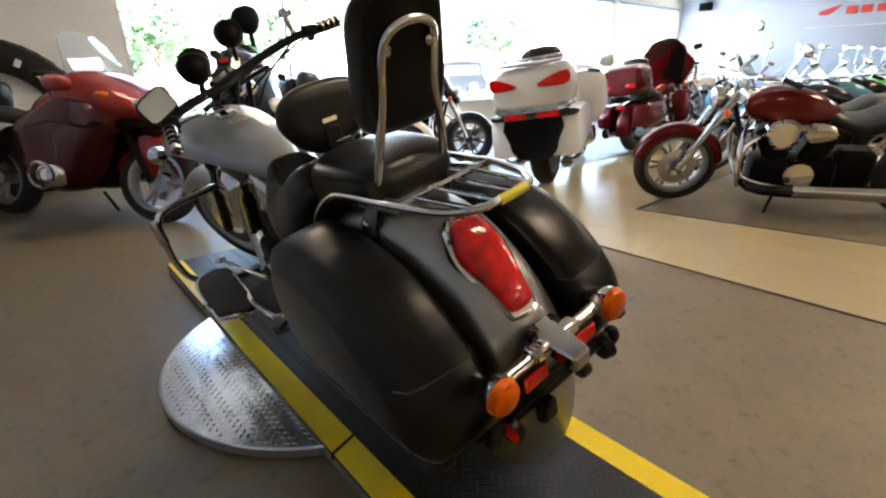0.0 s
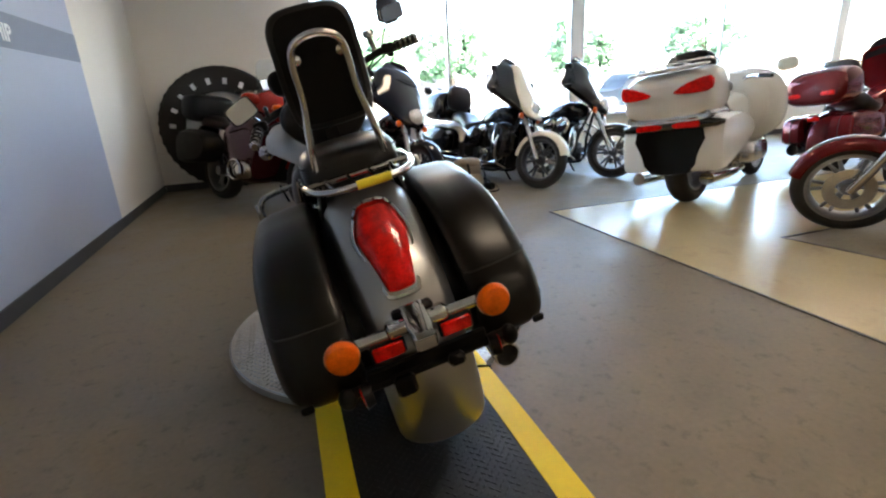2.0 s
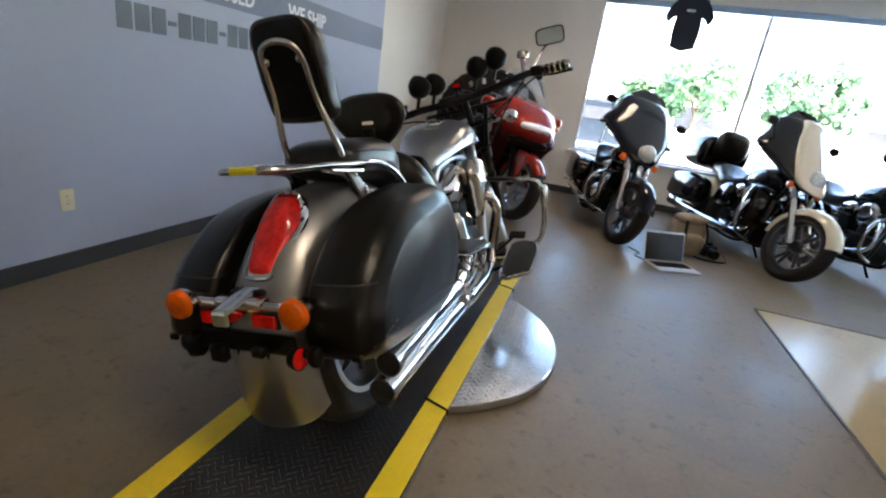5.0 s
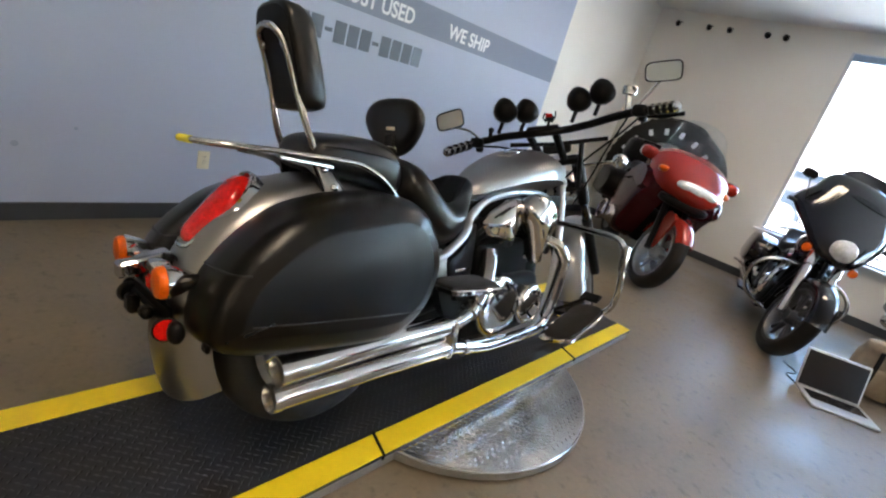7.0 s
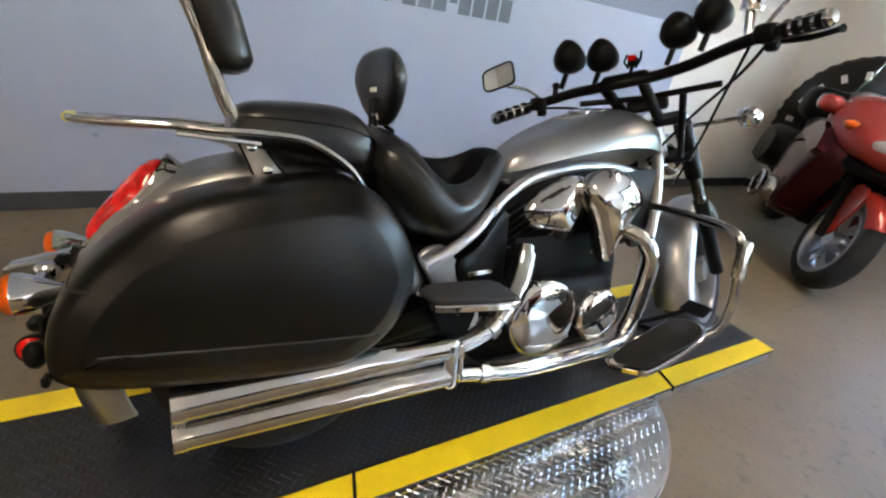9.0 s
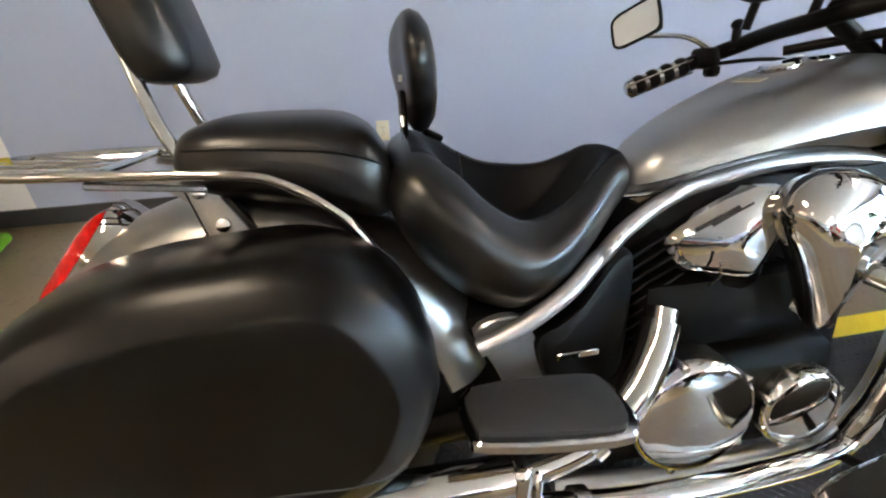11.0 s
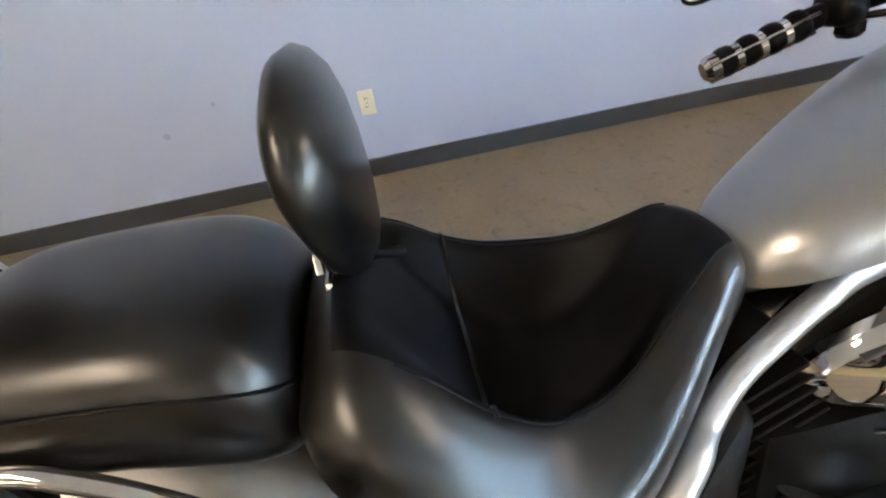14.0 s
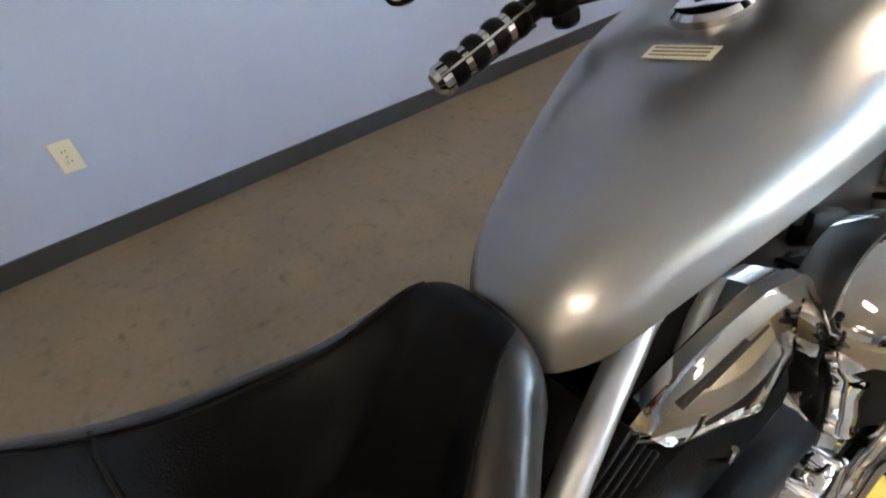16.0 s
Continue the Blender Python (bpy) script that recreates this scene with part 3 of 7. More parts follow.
part("bar_stem", slab([(-0.030, -0.560), (0.030, -0.560), (0.030, -0.635), (0.026, -0.672), (0.020, -0.679), (-0.020, -0.679), (-0.026, -0.672), (-0.030, -0.635)], [(-0.022, 0.003), (-0.018, 0.0), (0.010, 0.0), (0.016, 0.004), (0.018, 0.010)], lambda a, b, d: (a, b, d + 0.594 + (b + 0.60) * 0.22), 0), M_CHROME, lamp_bar, "boxy chrome stem", sharp=25)
part("bar_foot", box((0, -0.572, 0.606), (0.10, 0.03, 0.020), 0.006), M_BLACK, lamp_bar)
for sx in (-1, 1):
    part("signal_housing", lathe([(-0.045, 0.0), (-0.043, 0.008), (-0.020, 0.018), (0.005, 0.031), (0.030, 0.040), (0.042, 0.041)], (sx * 0.180, -0.582, bar_w), (0, -1, 0), 28), M_CHROME, lamp_bar)
    part("turn_signal", lathe([(0.0, 0.039), (0.012, 0.0385), (0.020, 0.034), (0.024, 0.022), (0.025, 0.0)], (sx * 0.180, -0.621, bar_w), (0, -1, 0), 28), M_AMBER, lamp_bar, "amber turn signal lens")
    part("reflector", box((sx * 0.082, -0.622, 0.553), (0.072, 0.010, 0.034), 0.003), M_RED_LENS, lamp_bar, "red rectangular reflector")
    part("reflector_frame", box((sx * 0.082, -0.613, 0.553), (0.084, 0.012, 0.044), 0.005), M_BLACK, lamp_bar)
part("plate_bracket", merged(box((0, -0.60, 0.485), (0.30, 0.014, 0.05), 0.006), box((0, -0.585, 0.43), (0.12, 0.02, 0.14), 0.01), tube([(-0.19, -0.60, 0.47), (0.19, -0.60, 0.47)], 0.014, 10), box((-0.07, -0.63, 0.46), (0.05, 0.03, 0.05), 0.008), box((0.06, -0.63, 0.475), (0.04, 0.03, 0.03), 0.008), blob((0.205, -0.605, 0.465), (0.022, 0.02, 0.028), 12, 8), blob((-0.205, -0.605, 0.465), (0.022, 0.02, 0.028), 12, 8)), M_BLACK, bike, "black number plate bracket without a plate")
for sx in (-1, 1):
    cup = part("reflector_cup", lathe([(-0.012, 0.0), (-0.012, 0.026), (0.006, 0.030), (0.010, 0.030), (0.010, 0.0)], (sx * 0.160, -0.615, 0.462), (sx, -0.12, 0), 24), M_BLACK, bike)
    part("side_reflector", lathe([(0.0105, 0.0), (0.0105, 0.026), (0.013, 0.022), (0.014, 0.0)], (sx * 0.160, -0.615, 0.462), (sx, -0.12, 0), 24), M_RED_LENS, cup, "round red reflector")

# saddlebags
BAG = [(-0.578, 0.48), (-0.563, 0.565), (-0.518, 0.64), (-0.45, 0.706), (-0.36, 0.764), (-0.25, 0.795), (-0.15, 0.806), (-0.03, 0.810), (0.060, 0.778), (0.124, 0.70), (0.155, 0.61), (0.150, 0.54), (0.107, 0.45), (0.033, 0.390), (-0.055, 0.364), (-0.27, 0.377), (-0.48, 0.406), (-0.555, 0.436)]
BAG_LEVELS = [(0.150, 0.030), (0.155, 0.008), (0.170, 0.0), (0.220, 0.001), (0.280, 0.005), (0.314, 0.015), (0.331, 0.037), (0.3425, 0.0640), (0.3450, 0.0685), (0.3465, 0.0735), (0.3475, 0.079), (0.3535, 0.118), (0.359, 0.160), (0.360, 0.19)]


def run_of(line, keep):
    """The longest unbroken stretch of a closed line that passes a test."""
    n = len(line)
    start = next(i for i in range(n) if keep(line[i]) and not keep(line[i - 1]))
    out = []
    for i in range(start, start + n):
        if not keep(line[i % n]):
            break
        out.append(line[i % n])
    return out


for sx in (-1, 1):
    body = slab(BAG, BAG_LEVELS)
    bag = part("saddlebag", body if sx > 0 else mirrored(body), M_BAG, bike, "matt black hard saddlebag", sharp=60)
    seam = merged(tube(run_of(cut_line(body, (0, -0.45, 0.500), (0, 0.09, 1)), lambda p: p.y > -0.50), 0.0026, 6),
                  tube(run_of(cut_line(body, (0, -0.55, 0.622), (0, 0, 1)), lambda p: p.y < -0.48), 0.0026, 6))
    part("lid_seam", seam if sx > 0 else mirrored(seam), M_DARKSLOT, bag)
    part("bag_latch", merged(box((sx * 0.30, -0.572, 0.455), (0.03, 0.012, 0.02), 0.004)), M_BLACK, bag)
for sx in (-1, 1):
    part("bag_stay", tube(catmull([(sx * 0.15, 0.17, 0.50), (sx * 0.14, 0.05, 0.42), (sx * 0.14, -0.2, 0.40), (sx * 0.13, -0.40, 0.45)], 5), 0.012, 8), M_BLACK, bike)

# exhausts, right side
UP = catmull([(0.276, -0.368, 0.340), (0.264, 0.0, 0.342), (0.25, 0.27, 0.332)], 4)
LO = catmull([(0.250, -0.372, 0.250), (0.252, 0.0, 0.254), (0.250, 0.28, 0.250)], 4)
for pth in (UP, LO):
    muf = part("muffler", tube(pth, 0.039, 22, cap=False), M_CHROME, bike, "long chrome slash-cut muffler")
    part("tip_ring", lathe([(-0.006, 0.041), (0.02, 0.041), (0.02, 0.036), (-0.006, 0.030)], pth[0], (0.03, -1, 0), 24, True), M_CHROME_DULL, muf)
    part("tip_bore", lathe([(-0.03, 0.0), (-0.03, 0.029), (-0.004, 0.030)], pth[0], (0.03, -1, 0), 20), M_DARKSLOT, muf)
part("muffler_clamp", merged(box((0.250, 0.287, 0.288), (0.074, 0.046, 0.160), 0.022, seg=3), box((0.250, 0.318, 0.285), (0.060, 0.02, 0.125), 0.008)), M_CHROME, bike)
hp = part("header_pipe", tube(catmull([(0.245, 0.28, 0.330), (0.24, 0.34, 0.332), (0.228, 0.44, 0.362), (0.205, 0.53, 0.44), (0.165, 0.59, 0.53), (0.145, 0.61, 0.57)], 6), 0.029, 18), M_CHROME, bike, "polished rear header pipe")
part("heat_shield", tube(catmull([(0.226, 0.462, 0.378), (0.207, 0.53, 0.44), (0.18, 0.575, 0.50), (0.158, 0.60, 0.55)], 5), 0.036, 18), M_CHROME, hp)
part("header_clamp", tube([(0.231, 0.425, 0.352), (0.227, 0.445, 0.366)], 0.038, 16), M_CHROME_DULL, hp)
hp2 = part("header_pipe", tube(catmull([(0.25, 0.28, 0.248), (0.24, 0.37, 0.226), (0.225, 0.56, 0.185), (0.205, 0.85, 0.168), (0.185, 1.02, 0.165), (0.172, 1.11, 0.21), (0.19, 1.138, 0.36), (0.215, 1.128, 0.50), (0.195, 1.09, 0.575), (0.14, 1.05, 0.60)], 6), 0.026, 18), M_CHROME, bike, "polished front header pipe")
part("heat_shield", tube(catmull([(0.172, 1.10, 0.20), (0.178, 1.13, 0.27), (0.19, 1.139, 0.36), (0.205, 1.135, 0.44), (0.215, 1.125, 0.51), (0.20, 1.095, 0.565)], 5), 0.031, 18), M_CHROME, hp2)
part("header_clamp", tube([(0.236, 0.40, 0.218), (0.234, 0.43, 0.213)], 0.034, 16), M_CHROME_DULL, hp2)

# frame
FRAME = [(0.185, 0.235, 0.560), (0.186, 0.31, 0.592), (0.174, 0.40, 0.643), (0.144, 0.46, 0.680), (0.106, 0.50, 0.682), (0.078, 0.55, 0.709), (0.062, 0.61, 0.742), (0.046, 0.67, 0.764), (0.028, 0.742, 0.779), (0.022, 0.90, 0.806), (0.020, 1.03, 0.810), (0.020, 1.14, 0.800), (0.022, 1.28, 0.760)]
for sx in (-1, 1):
    part("frame_tube", tube(catmull([(sx * x_, y_, z_) for x_, y_, z_ in FRAME], 6), 0.0165, 14), M_FRAME_SILVER, bike, "silver painted frame tube")
    part("down_tube", tube(catmull([(sx * 0.03, 1.31, 0.86), (sx * 0.05, 1.315, 0.70), (sx * 0.085, 1.27, 0.50), (sx * 0.11, 1.20, 0.27), (sx * 0.12, 1.07, 0.16), (sx * 0.14, 0.7, 0.15), (sx * 0.14, 0.4, 0.17)], 6), 0.019, 14), M_FRAME_SILVER, bike, "silver painted down tube")
    plate = slab([(0.235, 0.575), (0.30, 0.60), (0.345, 0.56), (0.44, 0.38), (0.42, 0.33), (0.34, 0.36), (0.27, 0.50)], [(0.135, 0.004), (0.137, 0), (0.155, 0), (0.158, 0.003)])
    part("pivot_plate", plate if sx > 0 else mirrored(plate), M_FRAME_SILVER, bike)
    cov = slab([(0.345, 0.54), (0.40, 0.585), (0.46, 0.635), (0.53, 0.68), (0.575, 0.64), (0.555, 0.40), (0.50, 0.375), (0.40, 0.40)], [(-0.06, 0.0), (0.0, 0), (0.010, 0.006), (0.014, 0.02)], lambda a, b, d: (0.158 - max(0, a - 0.44) * 0.55 + d, a, b))
    sc = part("side_cover", cov if sx > 0 else mirrored(cov), M_BLACK, bike, "black plastic side cover")
    part("side_badge", box((sx * 0.170, 0.428, 0.51), (0.004, 0.085, 0.014), 0.002, pose(0, 0, 0, 2, 0, 0)), M_CHROME, sc)
    part("swingarm", tube([(sx * 0.115, -0.17, 0.325), (sx * 0.12, 0.1, 0.34), (sx * 0.125, 0.38, 0.39)], 0.026, 10, flat=1.3), M_BLACK, bike)
part("neck", tube([(0, 1.27, 1.00), (0, 1.365, 0.82)], 0.036, 16), M_FRAME_SILVER, bike)

# engine
engine = part("engine_block", box((0, 0.76, 0.30), (0.27, 0.62, 0.27), 0.05, seg=3), M_ENGINE, bike, "black V-twin engine")
part("gearbox", box((0, 0.50, 0.31), (0.26, 0.20, 0.20), 0.04, seg=2), M_ENGINE, engine)
part("upper_crankcase", box((0, 0.84, 0.49), (0.17, 0.46, 0.20), 0.04, seg=2), M_ENGINE, engine)
part("front_case", box((0, 1.04, 0.36), (0.18, 0.14, 0.30), 0.04, seg=2), M_ENGINE, engine)
for cy, ang in ((0.70, 28), (0.96, -26)):
    t_ = pose(0, 0, 0, ang, 0, 0)
    lean_ = math.tan(radians(ang))
    cyl_ = part("cylinder", merged(box((0, cy - lean_ * 0.12, 0.55), (0.09, 0.145, 0.26), 0.02, t_)), M_ENGINE, engine, "black finned cylinder")
    for k in range(11):
        part("fin", box((0, cy - lean_ * k * 0.022, 0.43 + k * 0.022), (0.135, 0.170, 0.007), 0.002, t_), M_ENGINE, cyl_)
    part("cylinder_head", box((0, cy - lean_ * 0.26, 0.695), (0.125, 0.16, 0.06), 0.025, t_, 2), M_ENGINE, engine)
part("backbone", merged(*[slab([(0.98, 0.80), (1.10, 0.79), (1.30, 0.80), (1.34, 0.74), (1.27, 0.52), (1.22, 0.50), (1.19, 0.62), (1.10, 0.70), (1.0, 0.74)], [(q * 0.015, 0.0), (q * 0.045, 0.0)], smooth=3) for q in (-1, 1)]), M_BLACK, engine)
for sx in (-1, 1):
    part("frame_gusset", slab([(0.47, 0.58), (0.54, 0.665), (0.61, 0.715), (0.72, 0.762), (0.85, 0.785), (1.0, 0.782), (1.12, 0.74), (1.16, 0.62), (1.10, 0.50), (0.62, 0.44), (0.50, 0.48)], [(sx * 0.026, 0.0), (sx * 0.032, 0.0), (sx * 0.034, 0.003)], smooth=3), M_BLACK, engine, "black plate behind the engine covers")
# added black mass, keeps the gap behind the side cover dark
part("battery_box", merged(box((0, 0.27, 0.44), (0.24, 0.34, 0.30), 0.03, seg=2)), M_BLACK, bike, "black mass added to fill the dark gap under the seat")
part("carburettor", blob((0.01, 0.83, 0.60), (0.075, 0.07, 0.09), 14, 10, 3), M_BLACK, engine)


def round_cover(name, c, r, depth, label, bolts=6):
    ob = part(name, lathe([(-0.05, r * 0.98), (0.0, r), (depth * 0.60, r * 0.99), (depth * 0.85, r * 0.965), (depth, r * 0.92), (depth + 0.003, r * 0.86), (depth + 0.007, r * 0.5), (depth + 0.008, 0.0)], c, (1, 0, 0), 44), M_CHROME, engine, label)
    for k in range(bolts):
        a = 2 * math.pi * (k + 0.5) / bolts
        part("cover_bolt", lathe([(-0.01, 0.010), (depth * 0.9, 0.010), (depth * 0.9 + 0.004, 0.007), (depth * 0.9 + 0.004, 0.0)], (c[0], c[1] + (r - 0.006) * math.cos(a), c[2] + (r - 0.006) * math.sin(a)), (1, 0, 0), 10), M_CHROME_DULL, ob)
    return ob


round_cover("clutch_cover", (0.148, 0.691, 0.322), 0.139, 0.036, "large round chrome clutch cover", 5)
round_cover("clutch_cover_small", (0.138, 0.957, 0.291), 0.099, 0.034, "smaller round chrome engine cover", 8)
cc = round_cover("left_cover", (0.16, 0.70, 0.315), 0.125, 0.045, "round chrome engine cover", 5)
for ob_ in (cc, *cc.children):
    ob_.data.transform(Matrix.Scale(-1, 4, (1, 0, 0)))
    ob_.data.flip_normals()
AC = [(0.835, 0.735), (0.872, 0.782), (0.93, 0.800), (1.02, 0.778), (1.085, 0.72), (1.09, 0.665), (1.05, 0.61), (0.995, 0.53), (0.953, 0.467), (0.925, 0.53), (0.882, 0.62), (0.841, 0.685)]
ACP = lambda a, b, d: (0.150 + d, a - 0.010, b + 0.020)
part("air_cleaner", slab(AC, [(-0.05, 0.02), (-0.012, 0.003), (0.0, 0.0), (0.022, 0.006), (0.042, 0.022), (0.054, 0.045), (0.061, 0.075), (0.063, 0.10)], ACP), M_CHROME, engine, "teardrop chrome air cleaner cover", sharp=60)
CY = [(0.645, 0.664), (0.70, 0.722), (0.80, 0.786), (0.868, 0.770), (0.866, 0.70), (0.838, 0.60), (0.812, 0.564), (0.75, 0.574), (0.688, 0.587), (0.656, 0.622)]
CYP = lambda a, b, d: (0.052 + (a - 0.645) * 0.26 + d, a + 0.012, 0.775 + (b - 0.775) * 0.86)
cyl = part("cylinder_cover", slab(CY, [(-0.045, 0.012), (-0.012, 0.004), (-0.008, 0.0), (0.006, 0.001), (0.011, 0.012), (0.018, 0.019), (0.030, 0.065), (0.031, 0.09)], CYP, 2), M_CHROME, engine, "angular chrome cylinder head cover", sharp=21)
part("cover_groove", tube([(0.100, 0.738, 0.585), (0.122, 0.742, 0.612), (0.127, 0.735, 0.645)], 0.0035, 8), M_CHROME_DULL, cyl)
for k in range(3):
    part("cover_slot", tube([CYP(0.690 + 0.030 * k, 0.688 + 0.012 * k, 0.021 - 0.002 * k), CYP(0.765 + 0.025 * k, 0.742 + 0.008 * k, 0.019 - 0.003 * k)], 0.0045, 8), M_DARKSLOT, cyl, "dark slot in the chrome cover")
for sx in (-1,):
    part("air_cleaner", mirrored(slab(AC, [(-0.04, 0.01), (0.0, 0.0), (0.03, 0.012), (0.05, 0.04)], ACP)), M_CHROME, engine, "chrome cover", sharp=60)
    part("cylinder_cover", mirrored(slab(CY, [(-0.04, 0.01), (0.0, 0.0), (0.015, 0.012), (0.025, 0.04)], CYP)), M_CHROME, engine, sharp=60)
    part("header_pipe", tube(catmull([(-0.10, 1.08, 0.30), (-0.12, 0.9, 0.22), (-0.13, 0.6, 0.2)], 5), 0.03, 12), M_ENGINE, engine)

# tank
TANK = [(0.585, 0.034, 0.771, 0.818), (0.60, 0.060, 0.765, 0.840), (0.64, 0.091, 0.766, 0.875), (0.72, 0.120, 0.779, 0.915), (0.82, 0.154, 0.799, 0.951), (0.94, 0.187, 0.817, 0.987), (1.06, 0.206, 0.823, 1.011), (1.17, 0.205, 0.816, 1.016), (1.27, 0.182, 0.803, 0.993), (1.335, 0.131, 0.812, 0.953), (1.362, 0.053, 0.842, 0.895)]
tank_mid = lambda v: -0.029 - 0.126 * (v - 0.6)


def tank_loft(rows, up=26, low=6):
    """A tank: a rounded top that meets the tucked-in flanks in a crease."""
    loops = []
    for v, hw, zb, zt in rows:
        zm = zb + (zt - zb) * 0.332
        loop = []
        for j in range(up + 1):
            a = math.pi * j / up
            loop.append((hw * math.copysign(abs(math.cos(a)) ** 0.86, math.cos(a)) + tank_mid(v), v, zm + (zt - zm) * max(0.0, math.sin(a)) ** 0.735))
        for j in range(1, low + 1):
            s = j / low
            loop.append((tank_mid(v) - hw * (1 - 0.84 * s ** 0.85), v, zm - (zm - zb) * s))
        for j in range(low, 0, -1):
            s = j / low
            loop.append((tank_mid(v) + hw * (1 - 0.84 * s ** 0.85), v, zm - (zm - zb) * s))
        loops.append(loop)
    return rings(loops)


tank = part("fuel_tank", tank_loft(smooth_rows(TANK, 5)), M_SILVER, bike, "satin silver teardrop fuel tank", sharp=34)
for sx in (-1, 1):
    part("tank_seam", tube(catmull([(tank_mid(y_) + sx * x_, y_, z_) for x_, y_, z_ in ((0.020, 0.592, 0.758), (0.032, 0.66, 0.760), (0.036, 0.78, 0.778), (0.042, 0.94, 0.804), (0.050, 1.12, 0.806))], 5), 0.005, 8), M_CHROME, tank, "bright seam under the tank")
part("fuel_cap", lathe([(0.0, 0.042), (0.010, 0.042), (0.016, 0.036), (0.018, 0.0)], (-0.069, 0.968, 0.989), (0.0, -0.2, 1), 28), M_CHROME, tank, "chrome fuel cap")
part("gauge_panel", slab([(1.10, -0.055), (1.20, -0.045), (1.27, 0.0), (1.20, 0.045), (1.10, 0.055), (1.03, 0.045), (1.03, -0.045)], [(0.975, 0), (0.995, 0), (1.002, 0.006)], lambda a, b, d: (b + tank_mid(a), a, d + 0.016 - (a - 1.10) ** 2 * 0.9)), M_CHROME, tank)
on_tank = pose(-0.051, 0.884, 0.9715, 0, 0, 4) @ pose(0, 0, 0, 16, 0, 0)
stk = part("warning_sticker", moved(box((0, 0, 0.0015), (0.072, 0.024, 0.0015), 0.0005), on_tank), M_STICKER, tank, "cream warning sticker on the tank")
for dy in (-0.0065, 0.0, 0.0065):
    part("print_bars", moved(box((0, dy, 0.0027), (0.060, 0.0026, 0.0006)), on_tank), M_BARS, stk)

# seats and rider backrest
SEAT = [(0.105, 0.13, 0.80, 0.86, 0.0), (0.125, 0.170, 0.745, 0.90, 0.0), (0.165, 0.195, 0.68, 0.918, 0.006), (0.215, 0.208, 0.63, 0.895, 0.045), (0.27, 0.214, 0.598, 0.850, 0.088), (0.33, 0.212, 0.588, 0.818, 0.104), (0.40, 0.190, 0.615, 0.812, 0.098), (0.455, 0.158, 0.650, 0.822, 0.066), (0.505, 0.124, 0.690, 0.846, 0.026), (0.542, 0.098, 0.725, 0.864, 0.004), (0.572, 0.076, 0.755, 0.858, 0.0), (0.590, 0.040, 0.785, 0.836, 0.0)]


def seat_mid(v):
    """The nose of the saddle points a little to one side, as the tank does."""
    q = min(1.0, max(0.0, (v - 0.24) / 0.34))
    return -0.029 * q * q * (3 - 2 * q)


def sag(u, v):
    """How far the worn side of the saddle sits lower."""
    return (0.25 if u > 0 else 0.26) * u * math.exp(-((v - 0.34) / (0.12 if u > 0 else 0.17)) ** 2)


def seat_loft(rows, n=96, power=2.4):
    """A saddle: cross-sections with a rounded rim and a sunken dish between."""
    loops = []
    for v, hw, zb, zt, dp in rows:
        e = 2.0 / power
        loop = []
        for j in range(n):
            a = 2 * math.pi * j / n
            cu = math.copysign(abs(math.cos(a)) ** e, math.cos(a))
            sw = math.copysign(abs(math.sin(a)) ** e, math.sin(a))
            z = (zb + zt) / 2 + (zt - zb) / 2 * sw
            if sw > 0:
                q = min(1, max(0, (RIM - abs(cu)) / 0.34))
                z -= dp * q * q * (3 - 2 * q) + sag(hw * cu, v) * sw
            loop.append((hw * cu + seat_mid(v), v, z))
        loops.append(loop)
    return rings(loops)


RIM = 0.66
seat = part("front_seat", seat_loft(smooth_rows(SEAT, 5)), M_SEAT, bike, "black vinyl rider seat, deeply dished", sharp=180)
PAD_ROWS = [r for r in smooth_rows(SEAT, 5) if 0.19 < r[0] < 0.56]


def dish_line(hw_share):
    out = []
    for v, hw, zb, zt, dp in PAD_ROWS:
        cu = hw_share
        sw = (1 - cu ** 2.4) ** (1 / 2.4)
        q = min(1, max(0, (RIM - cu) / 0.34))
        out.append((hw * cu, v, (zb + zt) / 2 + (zt - zb) / 2 * sw - dp * q * q * (3 - 2 * q)))
    return out


seat.data.materials.append(M_SEAT_PAD)
for face in seat.data.polygons:
    if len(face.vertices) == 4 and face.index % 96 in range(15, 33) and 0.15 < face.center.y < 0.577:
        face.material_index = 1
PILL = [(-0.226, 0.07, 0.875, 0.908), (-0.218, 0.105, 0.858, 0.934), (-0.195, 0.130, 0.848, 0.955), (-0.14, 0.142, 0.835, 0.967), (-0.03, 0.147, 0.815, 0.967), (0.04, 0.148, 0.795, 0.960), (0.085, 0.140, 0.785, 0.936), (0.112, 0.118, 0.79, 0.895)]
pillion = part("passenger_seat", section_loft(smooth_rows(PILL, 4), 40, 3.2), M_SEAT, bike, "black vinyl passenger seat", sharp=180)
for sx in (-1, 1):
    part("piping", tube(catmull([(sx * 0.07, -0.222, 0.918), (sx * 0.130, -0.190, 0.926), (sx * 0.1435, -0.12, 0.925), (sx * 0.147, 0.0, 0.915), (sx * 0.1435, 0.06, 0.902), (sx * 0.130, 0.098, 0.886), (sx * 0.105, 0.1165, 0.872)], 5), 0.002, 6), M_SEAT_PAD, pillion)
    part("stitching", tube([(sx * x_ + seat_mid(y_), y_, z_ + 0.0008 - sag(sx * x_, y_) * 0.86) for x_, y_, z_ in dish_line(0.63)], 0.0014, 6), M_SEAT_PAD, seat)
seam_v = [r for r in PAD_ROWS if abs(r[0] - 0.275) < 0.012][0]
seam_pts = []
